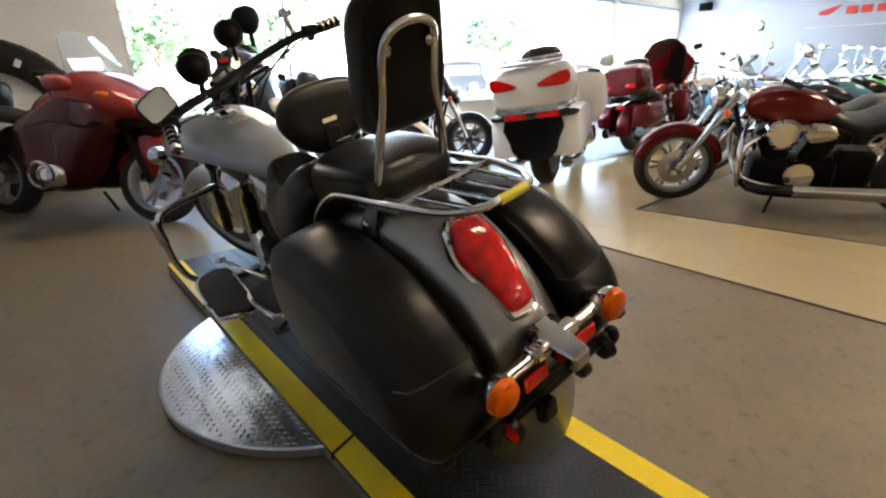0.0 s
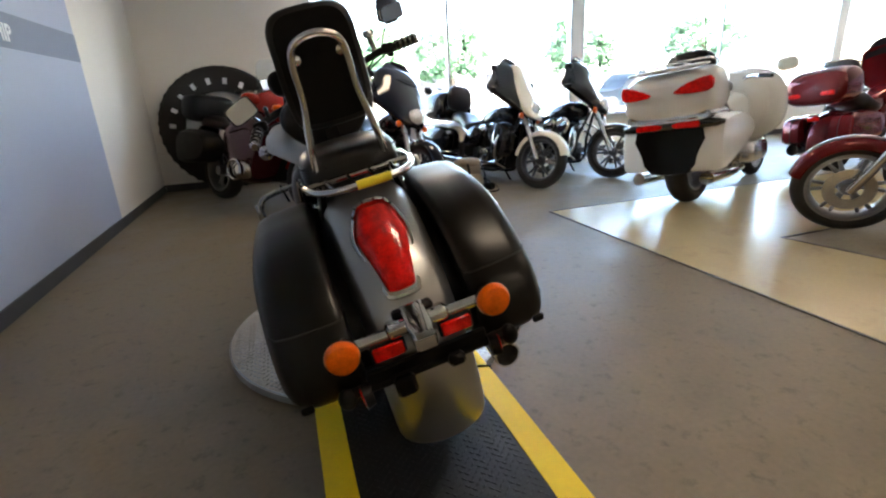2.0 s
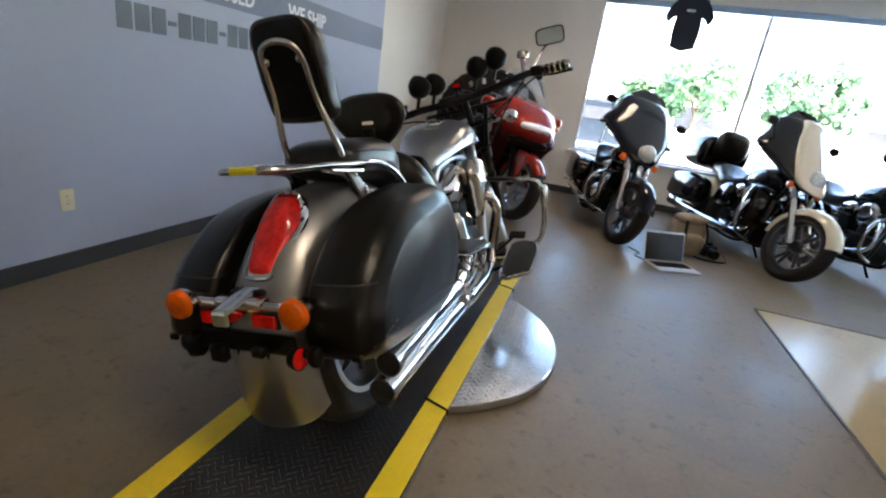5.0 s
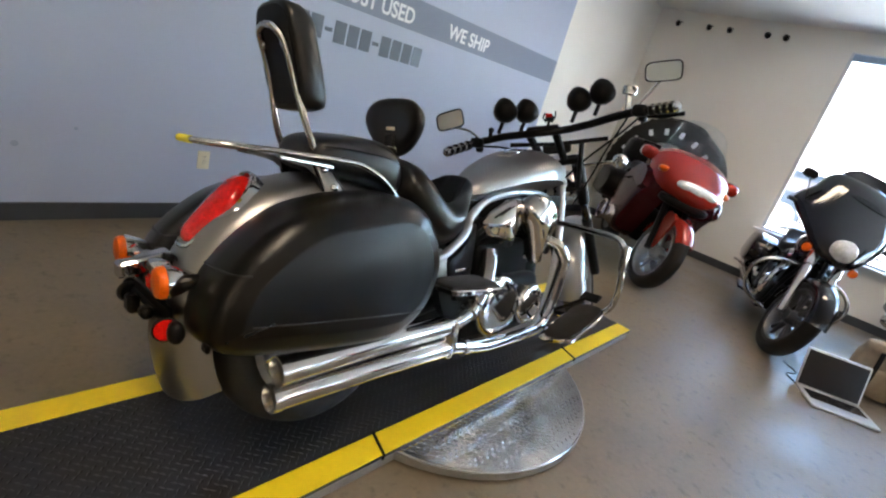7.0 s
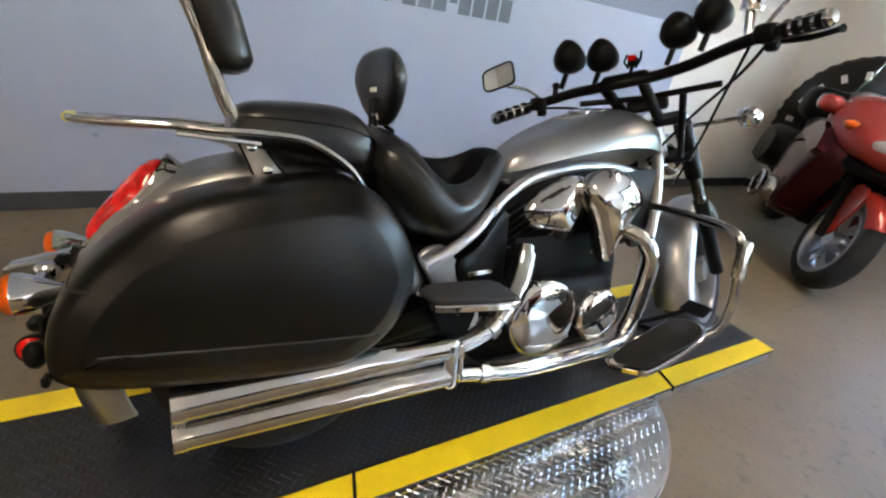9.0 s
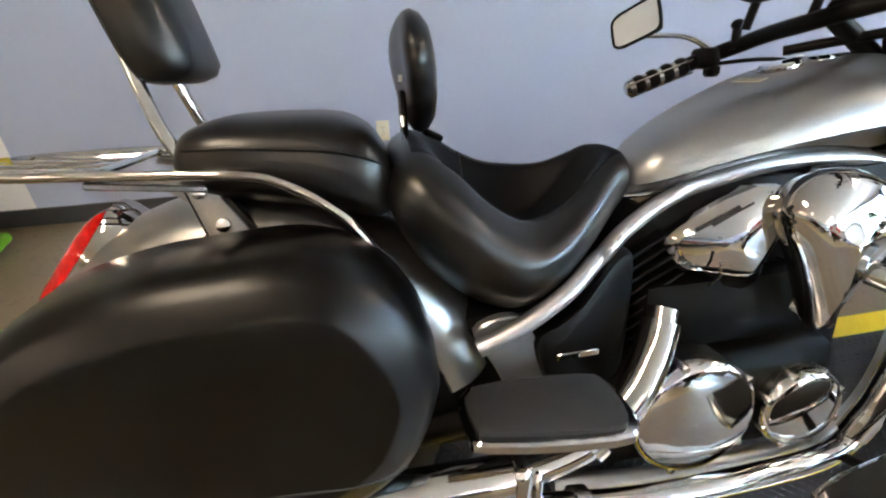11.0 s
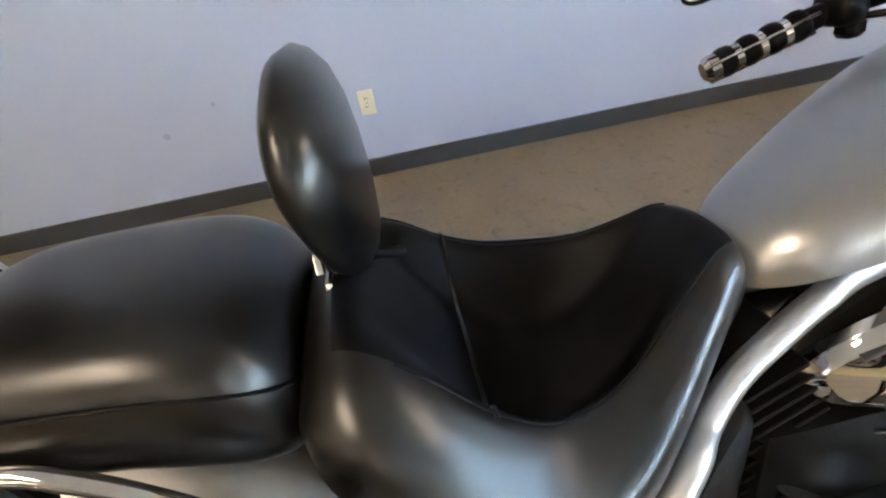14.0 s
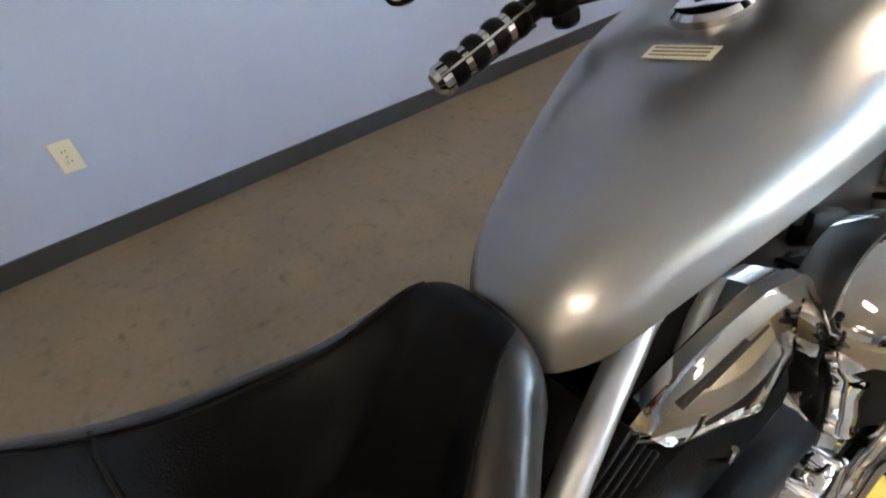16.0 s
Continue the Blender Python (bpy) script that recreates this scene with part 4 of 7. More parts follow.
for k in range(-9, 10):
    cu = k / 9 * 0.66
    v_, hw_, zb_, zt_, dp_ = seam_v
    sw = (1 - abs(cu) ** 2.4) ** (1 / 2.4)
    q_ = min(1, max(0, (RIM - abs(cu)) / 0.34))
    seam_pts.append((hw_ * cu, v_, (zb_ + zt_) / 2 + (zt_ - zb_) / 2 * sw - dp_ * q_ * q_ * (3 - 2 * q_) - sag(hw_ * cu, v_) * sw + 0.001))
part("cross_seam", tube(seam_pts, 0.003, 6), M_SEAT, seat)
EGG = [(0.0, 0.925), (0.042, 0.930), (0.088, 0.956), (0.126, 1.0), (0.144, 1.045), (0.129, 1.09), (0.080, 1.120), (0.0, 1.127)]
EGG = [(a * 1.05, b) for a, b in EGG]
EGG = EGG + [(-a, b) for a, b in EGG[-2:0:-1]]
SHIFT[0] = pose(-0.006, 0.172, -0.008, 0, 0, 2) @ pose(0, -0.15, 0)
backrest = part("rider_backrest", slab(EGG, [(0.130, 0.07), (0.129, 0.04), (0.132, 0.018), (0.140, 0.004), (0.150, 0.0), (0.163, 0.006), (0.175, 0.022), (0.182, 0.045), (0.185, 0.075)], lambda a, b, d: (a, d - (b - 1.0) * 0.06 - a * a * 0.45, b)), M_SEAT, bike, "oval black vinyl rider backrest", sharp=180)
part("backrest_plate", box((0, 0.126, 0.955), (0.05, 0.010, 0.09), 0.004), M_BLACK, backrest)
part("backrest_knob", merged(tube([(0.0, 0.124, 0.955), (0.045, 0.120, 0.955), (0.05, 0.120, 0.94)], 0.0045, 8), tube([(0.0, 0.124, 0.925), (0.04, 0.122, 0.92), (0.05, 0.122, 0.90)], 0.0045, 8)), M_CHROME, backrest)
part("maker_tag", box((0.0, 0.1255, 1.02), (0.045, 0.003, 0.012), 0.001), M_STICKER, backrest)
part("adjuster_block", tube([(0.0, 0.165, 0.925), (-0.012, 0.190, 0.912), (-0.022, 0.196, 0.908)], 0.007, 8), M_SEAT_PAD, backrest)
SHIFT[0] = None

# sissy bar, pad and luggage rack
half = [(0.108, -0.150, 0.785), (0.101, -0.180, 0.855), (0.099, -0.204, 0.905), (0.094, -0.228, 0.958), (0.084, -0.247, 1.02), (0.070, -0.268, 1.10), (0.066, -0.298, 1.185), (0.048, -0.318, 1.222), (0.0, -0.325, 1.235)]
sissy = part("sissy_bar", tube(catmull(half + [(-a, b, c) for a, b, c in half[-2::-1]], 5), 0.0105, 14), M_CHROME, bike, "chrome sissy bar with padded backrest")
PADO = [(-0.098, 1.04), (-0.06, 1.022), (0.06, 1.022), (0.098, 1.04), (0.108, 1.10), (0.106, 1.20), (0.100, 1.262), (0.070, 1.294), (0.0, 1.300), (-0.070, 1.294), (-0.100, 1.262), (-0.106, 1.20), (-0.108, 1.10)]
lean_v = lambda w: -0.250 - (w - 1.04) * 0.26
part("backrest_pad", slab(PADO, [(-0.002, 0.03), (0.0, 0.006), (0.006, 0.0), (0.05, 0.0), (0.072, 0.008), (0.085, 0.024), (0.090, 0.05)], lambda a, b, d: (a, lean_v(b) + d, b)), M_SEAT, sissy, "black vinyl backrest pad", sharp=55)
part("pad_plate", slab([(a * 0.86, 1.165 + (b - 1.165) * 0.9) for a, b in PADO], [(-0.006, 0.0), (-0.002, 0.0)], lambda a, b, d: (a, lean_v(b) + d, b)), M_BLACK, sissy)
for sx in (-1, 1):
    part("pad_bolt", lathe([(0, 0.013), (0.010, 0.012), (0.014, 0.006), (0.014, 0)], (sx * 0.055, lean_v(1.19) - 0.004, 1.19), (0, -1, -0.2), 14), M_CHROME, sissy)
    side_at = (lambda a, b, d, s=sx: (s * (d + 0.116 - (b - 0.81) * 0.25), a, b))
    plate_edge = [(-0.210, 0.872), (-0.179, 0.884), (-0.120, 0.797), (-0.176, 0.780)]
    part("plate_backing", slab([(-0.216, 0.872), (-0.178, 0.890), (-0.108, 0.796), (-0.118, 0.776), (-0.178, 0.768)], [(-0.012, 0), (0.004, 0)], side_at, 0), M_BLACK, sissy)
    br = part("side_plate", slab(plate_edge, [(0.004, 0), (0.010, 0), (0.012, 0.003)], side_at, 0), M_PLATE, sissy, "brushed steel mounting plate")
    part("gusset", slab([(-0.321, 0.889), (-0.133, 0.870), (-0.138, 0.862), (-0.147, 0.847), (-0.199, 0.836), (-0.235, 0.862), (-0.322, 0.882)], [(-0.005, 0), (-0.001, 0)], side_at, 0), M_PLATE, sissy, "thin steel gusset under the rack")
    for bv_, bw_, bu_ in ((-0.156, 0.808, 0.1285), (-0.186, 0.860, 0.1155)):
        part("plate_bolt", lathe([(0, 0.012), (0.008, 0.011), (0.011, 0.006), (0.011, 0)], (sx * bu_, bv_, bw_), (sx, 0, 0.25), 12), M_CHROME, br)
    part("mount_block", box((sx * 0.104, -0.155, 0.772), (0.05, 0.085, 0.03), 0.006, pose(0, 0, 0, -12, 0, 0)), M_BLACK, sissy)
rack_half = [(0.166, 0.115, 0.66), (0.170, 0.085, 0.735), (0.172, 0.049, 0.793), (0.170, 0.032, 0.815), (0.166, -0.007, 0.847), (0.160, -0.052, 0.872), (0.155, -0.092, 0.885), (0.150, -0.177, 0.893), (0.145, -0.252, 0.896), (0.138, -0.34, 0.902), (0.118, -0.44, 0.904), (0.094, -0.492, 0.906), (0.062, -0.522, 0.908), (0.0, -0.528, 0.909)]
rack = part("luggage_rack", tube(catmull(rack_half + [(-a, b, c) for a, b, c in rack_half[-2::-1]], 5), 0.0085, 12), M_CHROME, bike, "chrome tubular luggage rack")
for k in range(4):
    u_ = -0.078 + 0.052 * k
    part("rack_slat", tube([(u_ * 1.1, -0.328, 0.899), (u_, -0.42, 0.902), (u_ * 0.92, -0.528 + abs(u_) * 0.16, 0.907)], 0.0058, 8), M_CHROME, rack)
part("rack_cross", tube([(-0.138, -0.328, 0.899), (0.138, -0.328, 0.899)], 0.007, 8), M_CHROME, rack)
part("rack_tape", tube(catmull([(0.050, -0.5262, 0.908), (0.01, -0.5295, 0.909), (-0.026, -0.5290, 0.909)], 4), 0.0102, 10), M_TAPE, rack, "strip of yellow tape round the rack's end")
for sx in (-1, 1):
    part("rack_stay", box((sx * 0.136, -0.25, 0.878), (0.012, 0.17, 0.012), 0.003, pose(0, 0, 0, -6, 0, 0)), M_CHROME_DULL, rack)

# forks, front wheel and bars, steered to the left
RAKE, STEER = radians(34), radians(25)
axis_d = Vector((0, -math.sin(RAKE), math.cos(RAKE)))
pivot = Vector((0, 1.293, 0.92))
ST = Matrix.Translation(pivot) @ Matrix.Rotation(STEER, 4, axis_d) @ Matrix.Translation(-pivot)
FA = (0.0, 1.75, 0.325)
wheel(bike, "front_tyre", FA, 0.325, 0.125, 0.235, ST, spokes=5)
along = Vector((0, math.sin(RAKE), -math.cos(RAKE)))
for sx in (-1, 1):
    low = Vector((sx * 0.105, FA[1] - 0.005, FA[2]))
    top = low - along * 0.80
    part("fork_leg", moved(tube([low, low - along * 0.40], 0.029, 16), ST), M_BLACK, bike)
    part("fork_tube", moved(tube([low - along * 0.38, top], 0.024, 16), ST), M_BLACK_GLOSS, bike)
    part("fork_cover", moved(tube([low - along * 0.52, low - along * 0.76], 0.033, 16), ST), M_BLACK, bike)
part("triple_clamp", moved(merged(box((0, 1.265, 0.975), (0.26, 0.07, 0.03), 0.01, pose(0, 0, 0, 33, 0, 0)), box((0, 1.36, 0.84), (0.26, 0.07, 0.03), 0.01, pose(0, 0, 0, 33, 0, 0))), ST), M_BLACK, bike)
part("front_fender", moved(arc_fender(FA, 0.356, 50, 200, 0.085, 0.075), ST), M_SILVER, bike, "silver front fender")
hl = part("headlight", moved(lathe([(-0.12, 0.0), (-0.11, 0.035), (-0.06, 0.075), (0.0, 0.088), (0.02, 0.088), (0.026, 0.080)], (0, 1.49, 0.86), (0, 1, -0.08), 28), ST), M_CHROME, bike, "chrome headlight shell")
part("headlight_glass", moved(lathe([(0.02, 0.080), (0.032, 0.06), (0.038, 0.0)], (0, 1.49, 0.86), (0, 1, -0.08), 28), ST), M_CHROME_DULL, hl)
SIG = ST.inverted() @ Vector((0.235, 1.50, 1.015))
for sx in (-1, 1):
    c_ = Vector((sx * SIG.x, SIG.y, SIG.z))
    sg = part("front_signal", moved(merged(lathe([(-0.035, 0.0), (-0.028, 0.022), (0.0, 0.038), (0.02, 0.040)], c_, (0, 1, 0), 20), tube([(sx * 0.08, SIG.y - 0.02, SIG.z), c_], 0.009, 8)), ST), M_CHROME, bike, "chrome front turn signal")
    part("signal_lens", moved(lathe([(0.02, 0.039), (0.032, 0.028), (0.038, 0.0)], c_, (0, 1, 0), 20), ST), M_AMBER, sg, "amber lens")
SHIFT[0] = TURNED
bar_path = catmull([(-0.265, 0.773, 0.949), (-0.229, 0.928, 1.006), (-0.185, 0.985, 1.032), (-0.10, 1.012, 1.058), (-0.02, 1.03, 1.073), (0.05, 1.04, 1.085), (0.16, 1.115, 1.115), (0.28, 1.140, 1.150), (0.40, 1.125, 1.185), (0.52, 1.10, 1.21), (0.681, 1.075, 1.229)], 6)
bars = part("handlebar", tube(bar_path, 0.0185, 14), M_BLACK, bike, "black handlebar with grips and mirrors")
part("riser", tube([(0.02, 1.205, 0.975), (0.02, 1.04, 1.085)], 0.02, 12), M_BLACK, bars)
part("riser", tube([(0.13, 1.235, 0.985), (0.13, 1.105, 1.11)], 0.02, 12), M_BLACK, bars)
part("bar_clamp", box((0.075, 1.085, 1.105), (0.16, 0.05, 0.045), 0.01, pose(0, 0, 0, 20, -12, 33)), M_BLACK, bars)
part("lower_bar", merged(tube([(-0.06, 1.02, 1.02), (0.10, 1.17, 1.05), (0.34, 1.24, 1.10)], 0.011, 10), tube([(0.22, 1.22, 1.08), (0.20, 1.30, 0.85)], 0.013, 10), tube([(0.02, 1.12, 1.04), (0.0, 1.24, 0.88)], 0.013, 10), box((0.10, 1.20, 1.03), (0.14, 0.05, 0.05), 0.01, pose(0, 0, 0, 0, -12, 30))), M_BLACK, bars)


def grip(a, b, label):
    """A rubber grip with chrome rings, end cap at a."""
    a, b = Vector(a), Vector(b)
    g = part("grip", tube([a, b], 0.0165, 16), M_BLACK, bars, label)
    for k in range(4):
        c0, c1 = a.lerp(b, 0.07 + k * 0.225), a.lerp(b, 0.07 + k * 0.225 + 0.195)
        prof = [(0, 0.017), ((c1 - c0).length * 0.2, 0.0235), ((c1 - c0).length * 0.5, 0.0250), ((c1 - c0).length * 0.8, 0.0235), ((c1 - c0).length, 0.017)]
        part("grip_pad", lathe(prof, c0, c1 - c0, 16), M_BLACK, g)
        part("grip_ring", lathe([(-0.005, 0.021), (0.005, 0.021)], a.lerp(b, 0.05 + k * 0.225), b - a, 16), M_CHROME, g)
    part("grip_end", lathe([(0.014, 0.022), (0.0, 0.022), (-0.008, 0.015), (-0.009, 0.0)], a, b - a, 16), M_CHROME, g)
    for q in range(3):
        ang = 2 * math.pi * q / 3 + 0.5
        s_ = (b - a).normalized().cross(Vector((0, 0, 1))).normalized()
        u2 = s_.cross((b - a).normalized())
        o_ = (math.cos(ang) * s_ + math.sin(ang) * u2) * 0.0225
        part("grip_rib", tube([a + o_, b + o_], 0.0028, 6), M_CHROME_DULL, g)
    return g


GL0, GL1 = (-0.265, 0.773, 0.949), (-0.231, 0.920, 1.003)
GR0, GR1 = (0.681, 1.075, 1.229), (0.560, 1.093, 1.214)
grip(GL0, GL1, "black rubber grip with chrome rings")
grip(GR0, GR1, "black rubber grip with chrome rings")
for (c_, d_, lev) in (((-0.218, 0.950, 1.014), Vector((0.7, 0.55, 0.3)), ((-0.225, 0.79, 0.925), (-0.205, 0.95, 0.985))), ((0.525, 1.10, 1.212), Vector((1, -0.1, 0.1)), ((0.70, 1.10, 1.205), (0.54, 1.13, 1.195)))):
    part("switch_box", merged(blob(c_, (0.034, 0.026, 0.026), 14, 10, 4), box((c_[0] + 0.01, c_[1] + 0.015, c_[2] - 0.03), (0.035, 0.035, 0.03), 0.008)), M_BLACK, bars)
    if c_[0] > 0:
        part("lever", tube(catmull([Vector(lev[1]), (Vector(lev[0]) + Vector(lev[1])) / 2 + Vector((0, 0.012, -0.004)), Vector(lev[0])], 5), [0.009] * 6 + [0.008] * 4 + [0.011], 10), M_BLACK, bars)
part("master_cylinder", merged(lathe([(0, 0.03), (0.028, 0.032), (0.034, 0.028), (0.036, 0.0)], (0.45, 1.13, 1.285), (0.1, 0, 1), 20), tube([(0.46, 1.125, 1.21), (0.45, 1.13, 1.285)], 0.014, 10)), M_CHROME, bars, "chrome master cylinder")
part("clutch_perch", merged(tube([(-0.165, 0.985, 1.03), (-0.168, 0.988, 1.075)], 0.011, 10), blob((-0.168, 0.99, 1.085), (0.012, 0.020, 0.014), 10, 8)), M_BLACK, bars)


def mirror(c, ax, ay, w, h, foot, label):
    ax = Vector(ax).normalized()
    ay = (Vector(ay) - Vector(ay).dot(ax) * ax).normalized()
    m_ = Matrix.Translation(c) @ Matrix((ax, ay, ax.cross(ay))).transposed().to_4x4()
    out = []
    for k in range(28):
        a = 2 * math.pi * k / 28
        out.append((w * math.copysign(abs(math.cos(a)) ** 0.42, math.cos(a)), h * math.copysign(abs(math.sin(a)) ** 0.42, math.sin(a)) * (1 + 0.06 * math.cos(a))))
    pl = lambda a, b, d: m_ @ Vector((a, b, d))
    mir = part("mirror", slab(out, [(-0.026, 0.02), (-0.018, 0.006), (-0.004, 0.0), (0.001, 0.0), (0.001, 0.006)], pl, 1), M_CHROME, bars, label)
    part("mirror_rim", slab(out, [(-0.001, -0.0015), (0.005, -0.001), (0.005, 0.005), (0.0015, 0.005)], pl, 1), M_BLACK, mir)
    part("mirror_glass", slab(out, [(0.0, 0.004), (0.0035, 0.004)], pl, 1), M_MIRROR, mir)
    back = m_ @ Vector((0, -h * 0.6, -0.02))
    mid_ = (Vector(foot) + back) / 2 + Vector((0, 0.02, 0.015))
    part("mirror_stem", tube(catmull([Vector(foot), mid_, back], 6), 0.006, 10), M_CHROME, mir)


mirror((0.593, 1.093, 1.370), (0.130, 0.050, 0.020), (-0.009, -0.018, 0.074), 0.071, 0.040, (0.50, 1.11, 1.225), "chrome rectangular mirror with black rim")
mirror((-0.264, 0.778, 1.103), (0.113, 0.056, 0.045), (-0.038, 0.0, 0.079), 0.068, 0.045, (-0.205, 0.955, 1.03), "chrome rectangular mirror with black rim")
for sp in ((-0.06, 0.935, 1.172), (-0.018, 1.055, 1.187), (0.192, 1.17, 1.262), (0.294, 1.19, 1.301)):
    d_ = Vector((0.18, 0.72, 0.66))
    spk = part("bar_speaker", lathe([(-0.055, 0.0), (-0.052, 0.020), (-0.038, 0.040), (-0.012, 0.056), (0.014, 0.061), (0.026, 0.060), (0.032, 0.055), (0.028, 0.050), (0.030, 0.0)], sp, d_, 32), M_BLACK, bars, "round black bar-mounted speaker")
    part("speaker_grille", lathe([(0.0295, 0.0), (0.033, 0.049), (0.029, 0.050)], sp, d_, 32), M_SEAT, spk)
    part("speaker_foot", tube([Vector(sp) - Vector((0, 0, 0.04)), Vector(sp) - Vector((0.012, 0.01, 0.105))], 0.010, 8), M_BLACK, spk)
ph = part("phone_holder", merged(box((0.10, 1.085, 1.165), (0.045, 0.012, 0.03), 0.005), tube([(0.075, 1.08, 1.19), (0.07, 1.075, 1.165), (0.085, 1.085, 1.145)], 0.004, 8), tube([(0.125, 1.09, 1.20), (0.13, 1.085, 1.17), (0.115, 1.085, 1.145)], 0.004, 8), tube([(0.10, 1.085, 1.15), (0.10, 1.08, 1.11)], 0.007, 8)), M_BLACK, bars, "black phone holder with a red clip")
part("clip", box((0.10, 1.076, 1.178), (0.036, 0.008, 0.018), 0.003), M_RED_LENS, ph, "red clip")
cables = [[(-0.20, 0.96, 1.0), (-0.08, 1.06, 1.0), (0.03, 1.20, 0.93), (0.03, 1.28, 0.80)], [(0.52, 1.12, 1.19), (0.40, 1.22, 1.12), (0.20, 1.30, 0.98), (0.06, 1.30, 0.82)], [(0.47, 1.13, 1.2), (0.33, 1.27, 1.05), (0.24, 1.33, 0.90), (0.12, 1.40, 0.72)]]
for cb in cables:
    part("control_cable", tube(catmull(cb, 6), 0.005, 8), M_BLACK, bars)

SHIFT[0] = None

# engine guard, foot boards, pegs and stand
guard_half = [(0.02, 1.285, 0.655), (0.09, 1.29, 0.660), (0.26, 1.275, 0.655), (0.41, 1.24, 0.645), (0.455, 1.23, 0.60), (0.466, 1.228, 0.50), (0.462, 1.23, 0.38), (0.42, 1.235, 0.29), (0.28, 1.225, 0.22), (0.11, 1.19, 0.20)]
for sx in (-1, 1):
    g = part("engine_guard", tube(catmull([(sx * a, b, c) for a, b, c in guard_half], 6), 0.0155, 14), M_CHROME, bike, "chrome tubular engine guard")
    part("guard_peg", merged(box((sx * 0.468, 1.229, 0.56), (0.040, 0.045, 0.13), 0.014, seg=2)), M_CHROME_DULL, g)
    tilt_ = lambda a, b, d, s=sx: (s * b, a, d + 0.194 + (b - 0.279) * 0.20 + (a - 0.945) * 0.30)
    bd = part("foot_board", slab([(0.90, 0.275), (0.895, 0.41), (0.925, 0.445), (1.10, 0.452), (1.19, 0.43), (1.235, 0.36), (1.23, 0.285), (1.15, 0.262)], [(-0.016, 0.004), (-0.013, 0.0), (0.0, 0.0), (0.004, 0.004)], tilt_, 3), M_CHROME, bike, "rider foot board with a black rubber tread")
    part("rubber_tread", slab([(0.915, 0.288), (0.91, 0.405), (0.935, 0.432), (1.095, 0.439), (1.18, 0.418), (1.22, 0.355), (1.216, 0.295), (1.145, 0.275)], [(0.003, 0), (0.010, 0.0), (0.012, 0.004)], tilt_, 3), M_RUBBER, bd)
    part("board_arm", merged(tube([(sx * 0.12, 1.06, 0.14), (sx * 0.32, 1.07, 0.20)], 0.012, 10), tube([(sx * 0.11, 1.20, 0.20), (sx * 0.32, 1.17, 0.24)], 0.012, 10)), M_ENGINE, bd)
    pb = part("passenger_board", slab([(0.205, 0.215), (0.185, 0.32), (0.21, 0.355), (0.40, 0.37), (0.455, 0.34), (0.46, 0.24), (0.42, 0.205)], [(0.480, 0.004), (0.483, 0.0), (0.496, 0.0), (0.50, 0.004)], lambda a, b, d, s=sx: (s * b, a, d - (a - 0.3) * 0.06), 3), M_CHROME, bike, "passenger foot board with a black rubber tread")
    part("rubber_tread", slab([(0.215, 0.225), (0.198, 0.315), (0.22, 0.34), (0.395, 0.355), (0.44, 0.33), (0.445, 0.245), (0.41, 0.215)], [(0.499, 0), (0.508, 0.0), (0.512, 0.006)], lambda a, b, d, s=sx: (s * b, a, d - (a - 0.3) * 0.06), 3), M_RUBBER, pb)
    part("board_bracket", merged(slab([(0.24, 0.49), (0.38, 0.48), (0.36, 0.37), (0.32, 0.34), (0.27, 0.38)], [(0.20, 0.0), (0.235, 0.0)], (lambda a, b, d: (d, a, b)) if sx > 0 else (lambda a, b, d: (-d, a, b)), 3), tube([(sx * 0.13, 0.34, 0.40), (sx * 0.26, 0.32, 0.44)], 0.016, 10)), M_ENGINE, pb)
part("brake_pedal", merged(tube(catmull([(0.16, 1.10, 0.22), (0.22, 1.24, 0.26), (0.27, 1.33, 0.30)], 5), 0.010, 10), box((0.285, 1.34, 0.305), (0.10, 0.065, 0.016), 0.006, pose(0, 0, 0, 25, 0, 0))), M_BLACK, bike)
part("shift_lever", merged(tube(catmull([(-0.16, 1.05, 0.22), (-0.22, 1.2, 0.25), (-0.27, 1.30, 0.29)], 5), 0.010, 10), blob((-0.28, 1.31, 0.295), (0.03, 0.014, 0.014), 10, 8)), M_CHROME_DULL, bike)
# the side stand reaches down to the plank on the left
sfoot = Vector((-0.235, 0.83, 0.058))
part("side_stand", merged(tube(catmull([(-0.13, 0.72, 0.17), (-0.185, 0.78, 0.115), sfoot], 5), 0.013, 10), box(sfoot, (0.06, 0.075, 0.01), 0.004, pose(0, 0, 0, 0, LEAN, 0))), M_BLACK, bike)

# ---- the other motorcycles ----
def heading(front, rear, lean=8, roll_left=True):
    """Where a machine stands: the ground under its two wheels."""
    fx, fy = front
    rx, ry = rear
    yaw = math.degrees(math.atan2(-(fx - rx), fy - ry))
    return pose((fx + rx) / 2, (fy + ry) / 2, 0, 0, 0, yaw) @ pose(0, 0, 0, 0, -lean, 0)


PAINTS = {}


def paint(key, color, rough=0.18, metal=0.3, spec=0.4, coat=0.3):
    if key not in PAINTS:
        PAINTS[key] = material(key + "_paint", color, rough, metal, vary=0.05, scale=4, fine=500, bump=0.0, coat=coat, spec=spec)
    return PAINTS[key]


M_SCREEN = glass_material("clear_screen", (0.84, 0.89, 0.93), 0.03, 1.30)
M_LCD_DARK = material("smoked_screen", (0.02, 0.02, 0.025), 0.1, vary=0.05)
M_LAMP = material("clear_lamp", (0.75, 0.76, 0.78), 0.08, 0.6, vary=0.2, scale=40, bump=0.2)


def small_wheel(b, name, y, r, tw, rim_r, spokes, rim_mat=M_RIM, m=Matrix()):
    return wheel(b, name, (0, y, r), r, tw, rim_r, m, spokes, rim_mat)


